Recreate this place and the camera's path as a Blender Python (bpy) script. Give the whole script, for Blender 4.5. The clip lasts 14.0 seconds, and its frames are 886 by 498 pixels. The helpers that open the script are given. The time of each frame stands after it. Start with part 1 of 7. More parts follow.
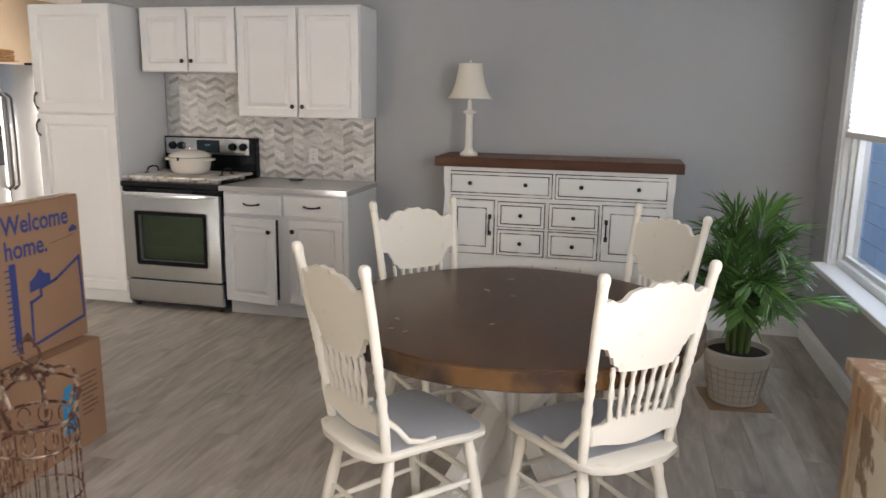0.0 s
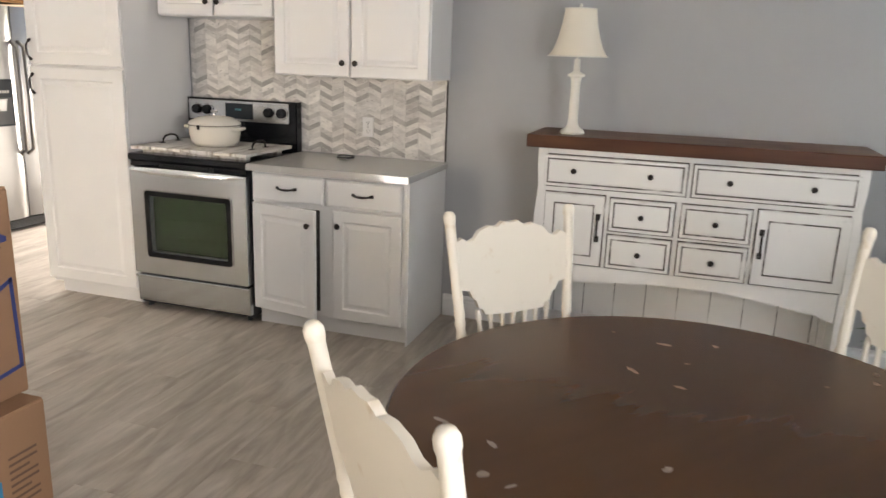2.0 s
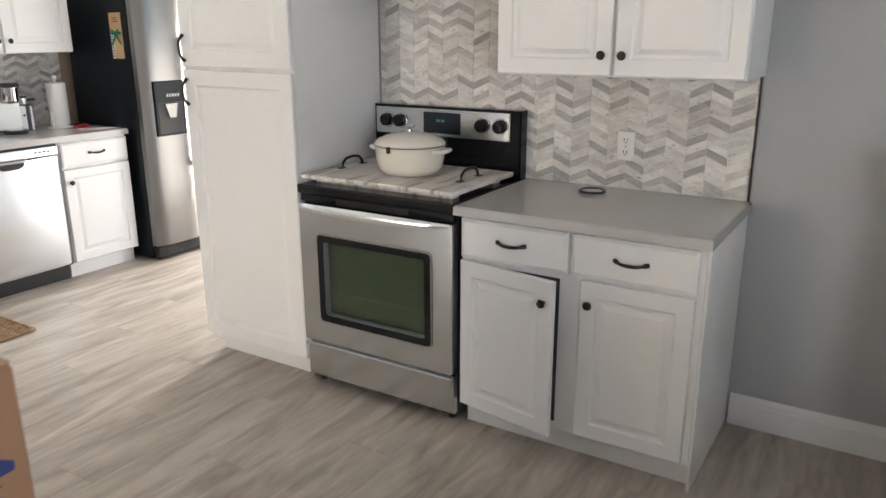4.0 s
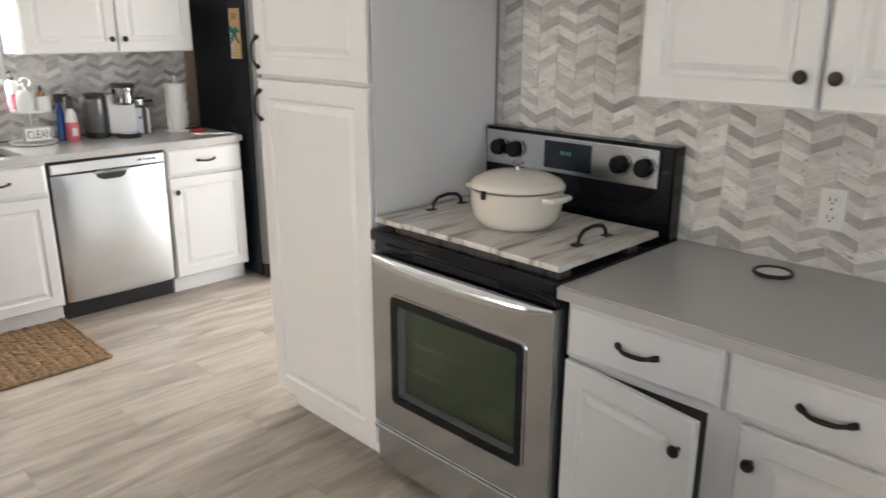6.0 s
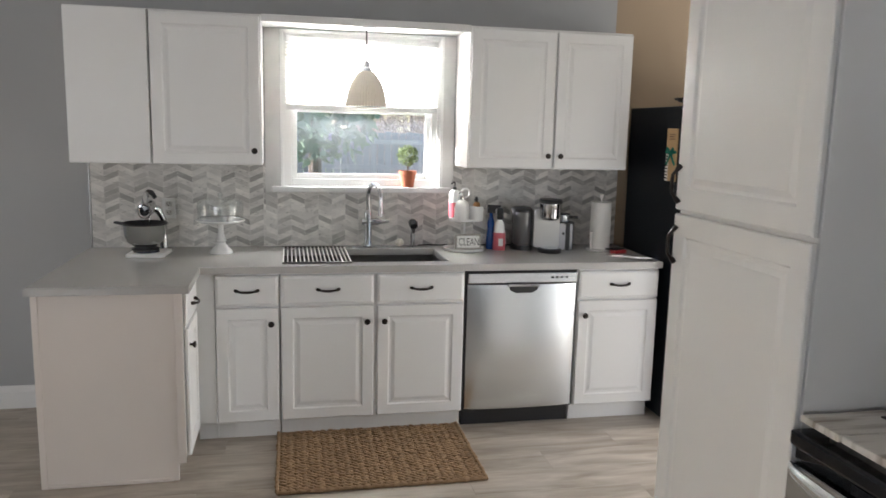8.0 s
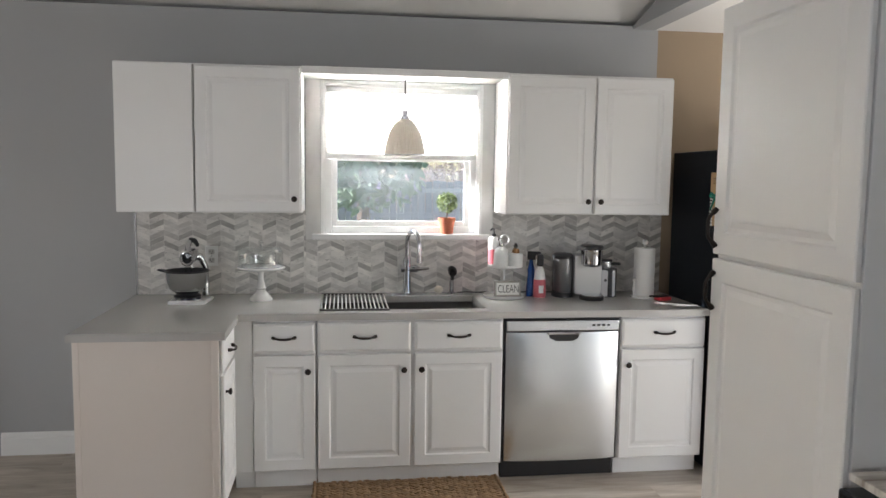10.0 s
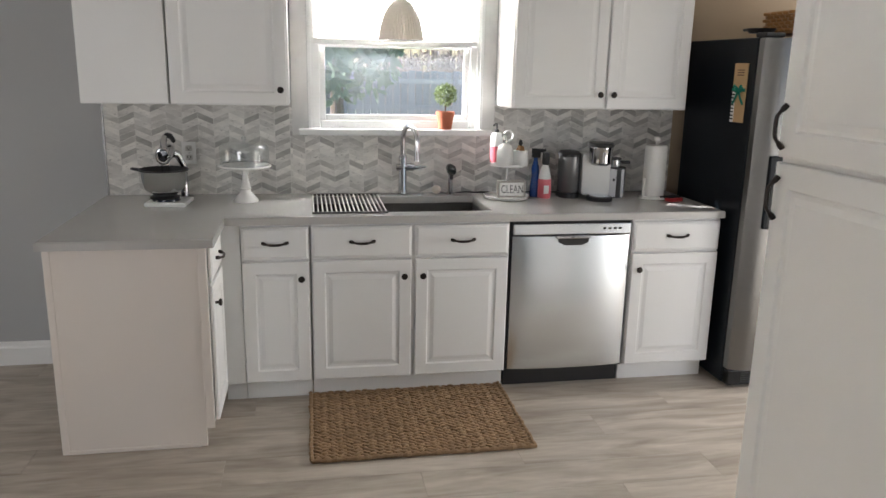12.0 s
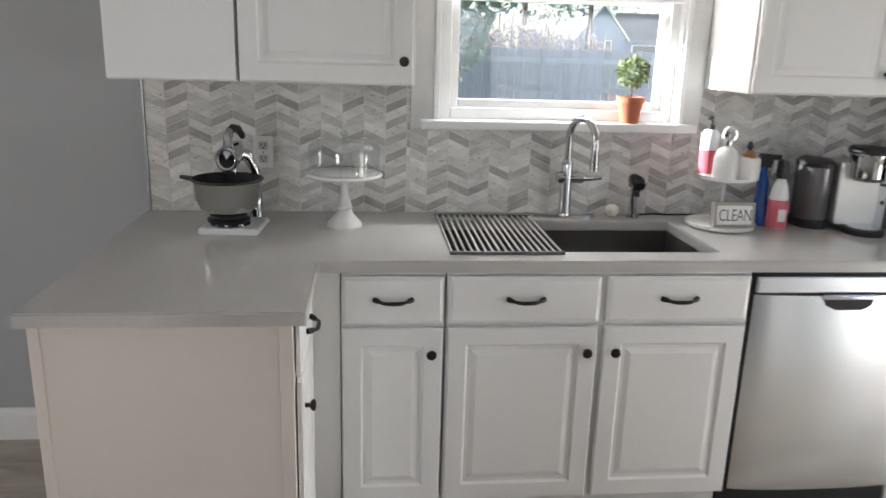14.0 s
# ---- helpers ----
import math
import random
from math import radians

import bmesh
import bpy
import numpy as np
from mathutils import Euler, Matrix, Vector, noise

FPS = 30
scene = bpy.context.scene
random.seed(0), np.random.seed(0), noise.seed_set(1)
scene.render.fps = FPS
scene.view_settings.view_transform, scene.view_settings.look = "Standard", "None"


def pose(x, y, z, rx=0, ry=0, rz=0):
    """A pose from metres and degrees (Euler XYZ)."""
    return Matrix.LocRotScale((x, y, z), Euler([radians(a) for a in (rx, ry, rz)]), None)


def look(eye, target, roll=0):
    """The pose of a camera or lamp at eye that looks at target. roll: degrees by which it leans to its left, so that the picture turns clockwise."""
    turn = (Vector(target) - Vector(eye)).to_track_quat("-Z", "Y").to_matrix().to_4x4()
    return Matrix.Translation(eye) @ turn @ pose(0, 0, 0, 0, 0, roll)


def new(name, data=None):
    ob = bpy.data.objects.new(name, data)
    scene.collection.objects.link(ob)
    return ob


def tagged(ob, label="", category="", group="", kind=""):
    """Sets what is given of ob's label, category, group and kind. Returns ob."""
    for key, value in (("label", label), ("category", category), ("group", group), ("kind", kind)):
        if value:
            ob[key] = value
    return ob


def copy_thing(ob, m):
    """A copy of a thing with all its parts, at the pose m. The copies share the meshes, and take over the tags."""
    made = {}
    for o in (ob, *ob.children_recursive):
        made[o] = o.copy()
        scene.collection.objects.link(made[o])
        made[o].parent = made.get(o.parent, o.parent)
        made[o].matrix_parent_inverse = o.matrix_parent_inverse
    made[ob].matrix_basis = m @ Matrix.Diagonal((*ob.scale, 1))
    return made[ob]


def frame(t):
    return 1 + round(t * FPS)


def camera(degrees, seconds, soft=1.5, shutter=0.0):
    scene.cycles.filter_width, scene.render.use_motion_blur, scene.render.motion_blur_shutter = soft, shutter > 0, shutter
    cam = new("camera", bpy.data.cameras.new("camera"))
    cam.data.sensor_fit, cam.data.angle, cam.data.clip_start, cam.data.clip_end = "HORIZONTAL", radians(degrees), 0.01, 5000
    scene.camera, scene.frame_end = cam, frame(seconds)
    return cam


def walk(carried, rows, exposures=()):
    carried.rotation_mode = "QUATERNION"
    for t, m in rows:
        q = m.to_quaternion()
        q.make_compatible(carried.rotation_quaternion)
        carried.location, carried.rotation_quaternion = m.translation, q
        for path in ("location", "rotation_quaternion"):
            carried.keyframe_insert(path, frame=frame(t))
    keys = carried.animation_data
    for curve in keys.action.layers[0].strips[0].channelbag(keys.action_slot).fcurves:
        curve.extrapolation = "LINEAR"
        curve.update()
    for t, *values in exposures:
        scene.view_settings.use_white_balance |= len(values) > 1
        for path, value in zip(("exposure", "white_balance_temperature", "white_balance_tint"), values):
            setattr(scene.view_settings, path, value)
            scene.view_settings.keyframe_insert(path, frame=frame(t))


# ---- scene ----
cam = camera(61.0, 14.0, 1.5, 0.3)
PATH = [
    (0, (-0.256, 0.315, 1.527), (-0.71, 2.222, 1.131), 0.9),
    (0.5, (-0.328, 0.588, 1.52), (-0.715, 2.507, 1.108), 1.4),
    (1, (-0.364, 0.884, 1.513), (-0.852, 2.774, 1.078), 2.4),
    (1.5, (-0.547, 1.168, 1.507), (-1.084, 3.035, 1.031), 2.1),
    (2, (-0.698, 1.453, 1.502), (-1.291, 3.297, 1.005), 2.0),
    (2.5, (-0.882, 1.742, 1.512), (-1.646, 3.516, 0.993), 2.1),
    (3, (-1.141, 2.008, 1.511), (-2.046, 3.707, 0.969), 0.5),
    (3.2, (-1.24, 2.105, 1.53), (-2.177, 3.784, 0.98), -0.0),
    (5.5, (-1.792, 3.368, 1.537), (-2.995, 4.865, 0.981), 1.1),
    (6, (-1.834, 3.411, 1.558), (-3.196, 4.759, 0.985), 0.1),
    (6.5, (-1.969, 3.469, 1.569), (-3.527, 4.609, 1.048), 0.2),
    (7, (-2.084, 3.581, 1.582), (-3.831, 4.445, 1.135), 0.7),
    (7.5, (-2.115, 3.689, 1.61), (-3.987, 4.28, 1.229), 1.2),
    (8, (-2.169, 3.725, 1.61), (-4.103, 4.128, 1.296), 1.4),
    (8.5, (-2.186, 3.749, 1.624), (-4.149, 4.046, 1.385), 0.8),
    (8.7, (-2.185, 3.751, 1.62), (-4.156, 4.036, 1.438), 0.9),
    (10.8, (-2.193, 3.824, 1.597), (-4.167, 4.056, 1.371), 0.7),
    (11, (-2.195, 3.81, 1.6), (-4.158, 4.058, 1.304), 0.8),
    (11.5, (-2.283, 3.755, 1.592), (-4.216, 4.063, 1.183), 1.1),
    (12, (-2.5, 3.676, 1.593), (-4.413, 4.026, 1.125), 1.2),
    (12.5, (-2.768, 3.68, 1.572), (-4.676, 4.023, 1.077), 1.1),
    (13, (-3.08, 3.679, 1.573), (-4.992, 3.988, 1.073), 1.1),
    (13.5, (-3.442, 3.526, 1.57), (-5.356, 3.788, 1.051), 1.5),
    (14, (-3.829, 3.442, 1.527), (-5.749, 3.644, 1.005), 1.7),
]
EXPO = [(0.0, 3.40, 6550, 15), (1.0, 3.52, 7300, 17), (2.0, 3.78, 6750, 14), (3.2, 3.68, 6300, 12), (5.5, 3.50, 6350, 12), (7.0, 3.22, 6350, 12), (8.2, 2.78, 6250, 12), (11.8, 2.80, 6300, 12), (13.0, 2.92, 6350, 12), (14.0, 2.90, 6150, 12)]
walk(cam, [(t, look(eye, target, roll)) for t, eye, target, roll in PATH], EXPO)

# ---- world, sun and daylight ----
SUN_TO = Vector((0.31, 0.88, -0.36)).normalized()   # the way the sunlight travels
world = bpy.data.worlds.new("world")
scene.world = world
world.use_nodes = True
wn = world.node_tree.nodes
sky = wn.new("ShaderNodeTexSky")
sky.sky_type = "NISHITA"
sky.sun_disc = False
sky.sun_elevation = math.asin(-SUN_TO.z)
sky.sun_rotation = math.atan2(-SUN_TO.x, -SUN_TO.y)
wn["Background"].inputs["Strength"].default_value = 0.05
world.node_tree.links.new(sky.outputs[0], wn["Background"].inputs["Color"])

sun_data = bpy.data.lights.new("sun", "SUN")
sun_data.energy, sun_data.angle, sun_data.color = 3.2, radians(0.5), (1.0, 0.97, 0.93)
sun = new("sun", sun_data)
sun.matrix_world = look((-6, -12, 9), Vector((-6, -12, 9)) + SUN_TO)


def window_light(name, place, towards, wide, high, watts, colour):
    """Skylight that comes in through an opening."""
    data = bpy.data.lights.new(name, "AREA")
    data.shape, data.size, data.size_y = "RECTANGLE", wide, high
    data.energy, data.color = watts, colour
    ob = new(name, data)
    ob.matrix_world = look(place, towards)
    return ob


window_light("daylight_south", (-5.2, -2.52, 1.10), (-3.6, 0, 0.4), 1.4, 1.9, 3.6, (1.0, 0.97, 0.92))
window_light("daylight_east", (0.93, 0.9, 1.35), (-2, 1.3, 0.1), 1.7, 1.5, 8.2, (0.94, 0.97, 1.0))
window_light("daylight_north", (-5.5, 7.93, 0.85), (-5.1, 5, 0.45), 0.85, 1.45, 13.0, (1.0, 0.95, 0.87))
window_light("daylight_nook", (-4.405, 6.62, 0.75), (-6.2, 5.7, 0.85), 1.0, 1.2, 1.6, (1.0, 0.93, 0.82))
window_light("daylight_dining", (1.16, 4.285, 1.76), (-2, 4.285, 1.6), 1.36, 0.66, 3.0, (0.76, 0.88, 1.0))
window_light("daylight_sink", (-6.83, 4.16, 1.925), (0, 4.16, 1.7), 0.78, 0.34, 6.5, (1.0, 0.98, 0.95))


# ---- materials ----
def material(name, colour=(0.8, 0.8, 0.8), rough=0.5, metal=0.0, spec=0.5, vary=0.0, vary_scale=4.0, grain=0.0, grain_scale=150.0,
             bump=0.0, bump_scale=120.0, stretch=(1, 1, 1), second=None, second_at=(0.45, 0.7), second_scale=3.0, rough_vary=0.0,
             coat=0.0, island=0.0, random_shade=0.0, detail=6.0):
    """Principled paint, wood, metal or cloth with two scales of variation and a fine relief."""
    m = bpy.data.materials.new(name)
    m.use_nodes = True
    nt = m.node_tree
    n, link = nt.nodes, nt.links.new
    p = n["Principled BSDF"]
    p.inputs["Roughness"].default_value, p.inputs["Metallic"].default_value = rough, metal
    p.inputs["Specular IOR Level"].default_value, p.inputs["Coat Weight"].default_value = spec, coat
    tc = n.new("ShaderNodeTexCoord")
    mp = n.new("ShaderNodeMapping")
    mp.inputs["Scale"].default_value = stretch
    link(tc.outputs["Object"], mp.inputs["Vector"])
    rgb = n.new("ShaderNodeRGB")
    rgb.outputs[0].default_value = (*colour, 1)
    out = rgb.outputs[0]

    def noise_of(scale, det=detail):
        t = n.new("ShaderNodeTexNoise")
        t.inputs["Scale"].default_value, t.inputs["Detail"].default_value = scale, det
        link(mp.outputs[0], t.inputs["Vector"])
        return t.outputs["Fac"]

    if second:
        r = n.new("ShaderNodeValToRGB")
        r.color_ramp.elements[0].position, r.color_ramp.elements[1].position = second_at
        link(noise_of(second_scale, 8.0), r.inputs[0])
        mix = n.new("ShaderNodeMix")
        mix.data_type = "RGBA"
        link(r.outputs[0], mix.inputs[0])
        link(out, mix.inputs[6])
        mix.inputs[7].default_value = (*second, 1)
        out = mix.outputs[2]

    def shade(source, amount):
        nonlocal out
        mr = n.new("ShaderNodeMapRange")
        mr.inputs["To Min"].default_value, mr.inputs["To Max"].default_value = 1 - amount, 1 + amount
        link(source, mr.inputs["Value"])
        v = n.new("ShaderNodeVectorMath")
        v.operation = "SCALE"
        link(out, v.inputs[0])
        link(mr.outputs[0], v.inputs["Scale"])
        out = v.outputs[0]

    if vary:
        shade(noise_of(vary_scale), vary)
    if grain:
        shade(noise_of(grain_scale), grain)
    if random_shade:
        shade(n.new("ShaderNodeObjectInfo").outputs["Random"], random_shade)
    if island:
        shade(n.new("ShaderNodeNewGeometry").outputs["Random Per Island"], island)
    link(out, p.inputs["Base Color"])
    if rough_vary:
        mr = n.new("ShaderNodeMapRange")
        mr.inputs["To Min"].default_value, mr.inputs["To Max"].default_value = max(0.02, rough - rough_vary), rough + rough_vary
        link(noise_of(vary_scale * 3), mr.inputs["Value"])
        link(mr.outputs[0], p.inputs["Roughness"])
    if bump:
        b = n.new("ShaderNodeBump")
        b.inputs["Strength"].default_value, b.inputs["Distance"].default_value = bump, 0.002
        link(noise_of(bump_scale), b.inputs["Height"])
        link(b.outputs[0], p.inputs["Normal"])
    return m


def glass_material(name, colour=(1, 1, 1), least=0.035, gloss=(1, 1, 1)):
    """Clear thin glass: see-through with a gloss that grows at grazing angles."""
    m = bpy.data.materials.new(name)
    m.use_nodes = True
    n, link = m.node_tree.nodes, m.node_tree.links.new
    tr, gl, mx, lw, pw, ma = n.new("ShaderNodeBsdfTransparent"), n.new("ShaderNodeBsdfGlossy"), n.new("ShaderNodeMixShader"), n.new("ShaderNodeLayerWeight"), n.new("ShaderNodeMath"), n.new("ShaderNodeMath")
    tr.inputs["Color"].default_value = (*colour, 1)
    gl.inputs["Roughness"].default_value = 0.02
    gl.inputs["Color"].default_value = (*gloss, 1)
    lw.inputs["Blend"].default_value = 0.5
    pw.operation, pw.inputs[1].default_value = "POWER", 4.0
    ma.operation, ma.inputs[1].default_value, ma.inputs[2].default_value = "MULTIPLY_ADD", 0.7, least
    link(lw.outputs["Facing"], pw.inputs[0])
    link(pw.outputs[0], ma.inputs[0])
    link(ma.outputs[0], mx.inputs[0])
    link(tr.outputs[0], mx.inputs[1])
    link(gl.outputs[0], mx.inputs[2])
    link(mx.outputs[0], n["Material Output"].inputs["Surface"])
    return m


def hazy_pane_material(name, haze):
    """Window glass with a translucent share that imitates the veil of glare."""
    m = glass_material(name)
    n, link = m.node_tree.nodes, m.node_tree.links.new
    last = n["Material Output"].inputs["Surface"].links[0].from_socket
    tr, mx = n.new("ShaderNodeBsdfTranslucent"), n.new("ShaderNodeMixShader")
    tr.inputs["Color"].default_value = (0.80, 0.84, 0.90, 1)
    mx.inputs[0].default_value = haze
    link(last, mx.inputs[1])
    link(tr.outputs[0], mx.inputs[2])
    link(mx.outputs[0], n["Material Output"].inputs["Surface"])
    return m


def cloth_shade_material(name, colour, glow):
    """Thin cloth that lets daylight through."""
    m = bpy.data.materials.new(name)
    m.use_nodes = True
    n, link = m.node_tree.nodes, m.node_tree.links.new
    p = n["Principled BSDF"]
    p.inputs["Base Color"].default_value, p.inputs["Roughness"].default_value = (*colour, 1), 0.9
    tr = n.new("ShaderNodeBsdfTranslucent")
    tr.inputs["Color"].default_value = (*colour, 1)
    mx = n.new("ShaderNodeMixShader")
    mx.inputs[0].default_value = glow
    link(p.outputs[0], mx.inputs[1])
    link(tr.outputs[0], mx.inputs[2])
    link(mx.outputs[0], n["Material Output"].inputs["Surface"])
    return m


def floor_material():
    """Grey-beige vinyl planks, grain along y, each plank a little different."""
    m = bpy.data.materials.new("vinyl_plank")
    m.use_nodes = True
    n, link = m.node_tree.nodes, m.node_tree.links.new
    p = n["Principled BSDF"]
    tc, oi = n.new("ShaderNodeTexCoord"), n.new("ShaderNodeObjectInfo")
    add = n.new("ShaderNodeVectorMath")
    mul = n.new("ShaderNodeVectorMath")
    mul.operation = "SCALE"
    mul.inputs[0].default_value = (17.0, 31.0, 5.0)
    link(oi.outputs["Random"], mul.inputs["Scale"])
    link(tc.outputs["Object"], add.inputs[0])
    link(mul.outputs[0], add.inputs[1])
    mp = n.new("ShaderNodeMapping")
    mp.inputs["Scale"].default_value = (1.0, 0.17, 1.0)
    link(add.outputs[0], mp.inputs["Vector"])
    a, b = n.new("ShaderNodeTexNoise"), n.new("ShaderNodeTexNoise")
    a.inputs["Scale"].default_value, a.inputs["Detail"].default_value, a.inputs["Distortion"].default_value = 11.0, 6.0, 0.9
    b.inputs["Scale"].default_value, b.inputs["Detail"].default_value = 55.0, 6.0
    link(mp.outputs[0], a.inputs["Vector"])
    link(mp.outputs[0], b.inputs["Vector"])
    r = n.new("ShaderNodeValToRGB")
    e = r.color_ramp.elements
    e[0].position, e[0].color = 0.28, (0.275, 0.232, 0.19, 1)
    e[1].position, e[1].color = 0.72, (0.53, 0.48, 0.42, 1)
    k = r.color_ramp.elements.new(0.5)
    k.color = (0.41, 0.36, 0.305, 1)
    link(a.outputs["Fac"], r.inputs[0])
    out = r.outputs[0]
    for source, low, high in ((b.outputs["Fac"], 0.80, 1.20), (oi.outputs["Random"], 0.97, 1.03)):
        mr, v = n.new("ShaderNodeMapRange"), n.new("ShaderNodeVectorMath")
        v.operation = "SCALE"
        mr.inputs["To Min"].default_value, mr.inputs["To Max"].default_value = low, high
        link(source, mr.inputs["Value"])
        link(out, v.inputs[0])
        link(mr.outputs[0], v.inputs["Scale"])
        out = v.outputs[0]
    link(out, p.inputs["Base Color"])
    p.inputs["Roughness"].default_value = 0.46
    bp = n.new("ShaderNodeBump")
    bp.inputs["Strength"].default_value, bp.inputs["Distance"].default_value = 0.15, 0.001
    link(b.outputs["Fac"], bp.inputs["Height"])
    link(bp.outputs[0], p.inputs["Normal"])
    return m


def tile_material(name, base, vein, lone, spread):
    """Veined marble; every tile is cut from another spot of the stone."""
    m = bpy.data.materials.new(name)
    m.use_nodes = True
    n, link = m.node_tree.nodes, m.node_tree.links.new
    p = n["Principled BSDF"]
    tc = n.new("ShaderNodeTexCoord")
    rnd = n.new("ShaderNodeObjectInfo").outputs["Random"] if lone else n.new("ShaderNodeNewGeometry").outputs["Random Per Island"]
    mul, add, mp = n.new("ShaderNodeVectorMath"), n.new("ShaderNodeVectorMath"), n.new("ShaderNodeMapping")
    mul.operation = "SCALE"
    mul.inputs[0].default_value = (13.0, 7.0, 29.0)
    link(rnd, mul.inputs["Scale"])
    link(tc.outputs["Object"], add.inputs[0])
    link(mul.outputs[0], add.inputs[1])
    mp.inputs["Scale"].default_value = (1.0, 1.0, 2.2)
    link(add.outputs[0], mp.inputs["Vector"])
    cloud, fine = n.new("ShaderNodeTexNoise"), n.new("ShaderNodeTexNoise")
    for t, s, d, w in ((cloud, 11.0, 4.0, 0.6), (fine, 34.0, 8.0, 1.6)):
        t.inputs["Scale"].default_value, t.inputs["Detail"].default_value, t.inputs["Distortion"].default_value = s, d, w
        link(mp.outputs[0], t.inputs["Vector"])
    out = None
    for t, lo, hi, col in ((cloud, 0.40, 0.72, vein), (fine, 0.60, 0.70, tuple(0.55 * v for v in vein))):
        r, mix = n.new("ShaderNodeValToRGB"), n.new("ShaderNodeMix")
        r.color_ramp.elements[0].position, r.color_ramp.elements[1].position = lo, hi
        r.color_ramp.elements[1].color = (0.75, 0.75, 0.75, 1)
        mix.data_type = "RGBA"
        link(t.outputs["Fac"], r.inputs[0])
        link(r.outputs[0], mix.inputs[0])
        if out is None:
            mix.inputs[6].default_value = (*base, 1)
        else:
            link(out, mix.inputs[6])
        mix.inputs[7].default_value = (*col, 1)
        out = mix.outputs[2]
    mr, v = n.new("ShaderNodeMapRange"), n.new("ShaderNodeVectorMath")
    v.operation = "SCALE"
    mr.inputs["To Min"].default_value, mr.inputs["To Max"].default_value = 1 - spread, 1 + spread
    link(rnd, mr.inputs["Value"])
    link(out, v.inputs[0])
    link(mr.outputs[0], v.inputs["Scale"])
    link(v.outputs[0], p.inputs["Base Color"])
    p.inputs["Roughness"].default_value = 0.5
    p.inputs["Specular IOR Level"].default_value = 0.22
    return m


M_WALL = material("grey_wall_paint", (0.40, 0.407, 0.415), 0.75, vary=0.03, vary_scale=1.2, bump=0.25, bump_scale=260)
# warm light on the wall by the refrigerator, put into its colour
M_WARMWALL = material("warm_lit_wall_tint", (0.36, 0.275, 0.19), 0.75, vary=0.03, vary_scale=1.2, bump=0.25, bump_scale=260)
M_CEIL = material("ceiling_paint", (0.78, 0.77, 0.75), 0.9, vary=0.02, vary_scale=1, bump=0.3, bump_scale=180)
M_TRIM = material("white_trim_paint", (0.80, 0.80, 0.79), 0.4, vary=0.02, bump=0.06, bump_scale=60)
M_CAB = material("white_cabinet_paint", (0.79, 0.787, 0.78), 0.38, vary=0.02, vary_scale=2, bump=0.08, bump_scale=70, rough_vary=0.06)
# end panel white with the warm floor bounce mixed into the colour
M_WARMPANEL = material("warm_lit_end_panel", (0.765, 0.70, 0.645), 0.35, vary=0.03, vary_scale=2, bump=0.05, bump_scale=70, rough_vary=0.05)
M_CABSHADE = material("cabinet_opening_shade", (0.05, 0.045, 0.04), 0.8)
M_FLOOR = floor_material()
M_SUBFLOOR = material("plank_joint", (0.30, 0.26, 0.22), 0.8, vary=0.1)
M_QUARTZ = material("grey_quartz", (0.49, 0.48, 0.465), 0.12, grain=0.05, grain_scale=500, vary=0.03, vary_scale=6)
M_TILE_L = tile_material("light_marble_tile", (0.78, 0.76, 0.725), (0.52, 0.505, 0.485), True, 0.13)
M_TILE_G = tile_material("grey_marble_tile", (0.47, 0.455, 0.435), (0.72, 0.70, 0.67), True, 0.26)
M_TILE_LI = tile_material("light_marble_tile_far", (0.78, 0.76, 0.725), (0.52, 0.505, 0.485), False, 0.13)
M_TILE_GI = tile_material("grey_marble_tile_far", (0.47, 0.455, 0.435), (0.72, 0.70, 0.67), False, 0.26)
M_GROUT = material("grout", (0.74, 0.725, 0.70), 0.85, vary=0.06, grain=0.08, grain_scale=300)
M_MARBLE = material("marble_slab", (0.70, 0.69, 0.67), 0.25, second=(0.50, 0.49, 0.48), second_at=(0.52, 0.75), second_scale=5, stretch=(1, 1, 0.5))
M_STEEL = material("brushed_steel", (0.75, 0.785, 0.82), 0.27, metal=1.0, vary=0.03, grain=0.06, grain_scale=60, stretch=(1, 1, 14), bump=0.03, bump_scale=60)
M_STEELH = material("brushed_steel_across", (0.56, 0.58, 0.60), 0.20, metal=1.0, vary=0.03, grain=0.06, grain_scale=60, stretch=(1, 1, 14), bump=0.03, bump_scale=60)
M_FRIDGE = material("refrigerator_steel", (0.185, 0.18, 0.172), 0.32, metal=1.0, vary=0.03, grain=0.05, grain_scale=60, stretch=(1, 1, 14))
M_RACK = material("rack_grey_metal", (0.55, 0.54, 0.52), 0.35, metal=0.3)
M_BOWL = material("polished_bowl_steel", (0.54, 0.545, 0.55), 0.09, metal=1.0, grain=0.08, grain_scale=40, stretch=(6, 6, 1))
M_CHROME = material("chrome", (0.52, 0.52, 0.535), 0.04, metal=1.0)
M_BRONZE = material("dark_bronze", (0.028, 0.022, 0.019), 0.33, metal=0.6, vary=0.2, vary_scale=30)
M_BLACK = material("black_enamel", (0.006, 0.007, 0.009), 0.07, spec=0.35, vary=0.1)
M_BLACKTEX = material("black_textured_side", (0.007, 0.009, 0.012), 0.28, spec=0.12, bump=0.10, bump_scale=350, vary=0.1)
M_BLACKPL = material("black_plastic", (0.015, 0.015, 0.017), 0.45, vary=0.1, bump=0.05)
M_OVENGLASS = material("oven_cavity_seen_through_glass", (0.012, 0.017, 0.016), 0.6, spec=0.1)
M_SLEEVE = material("oven_gap_grey", (0.16, 0.18, 0.20), 0.35, metal=0.5, vary=0.1)
M_OVENPANE = glass_material("tinted_oven_pane", (0.62, 0.80, 0.60), 0.10, (0.40, 0.64, 0.40))
M_DISPLAY = material("display_panel", (0.012, 0.018, 0.024), 0.1)
M_GLASS = glass_material("clear_glass")
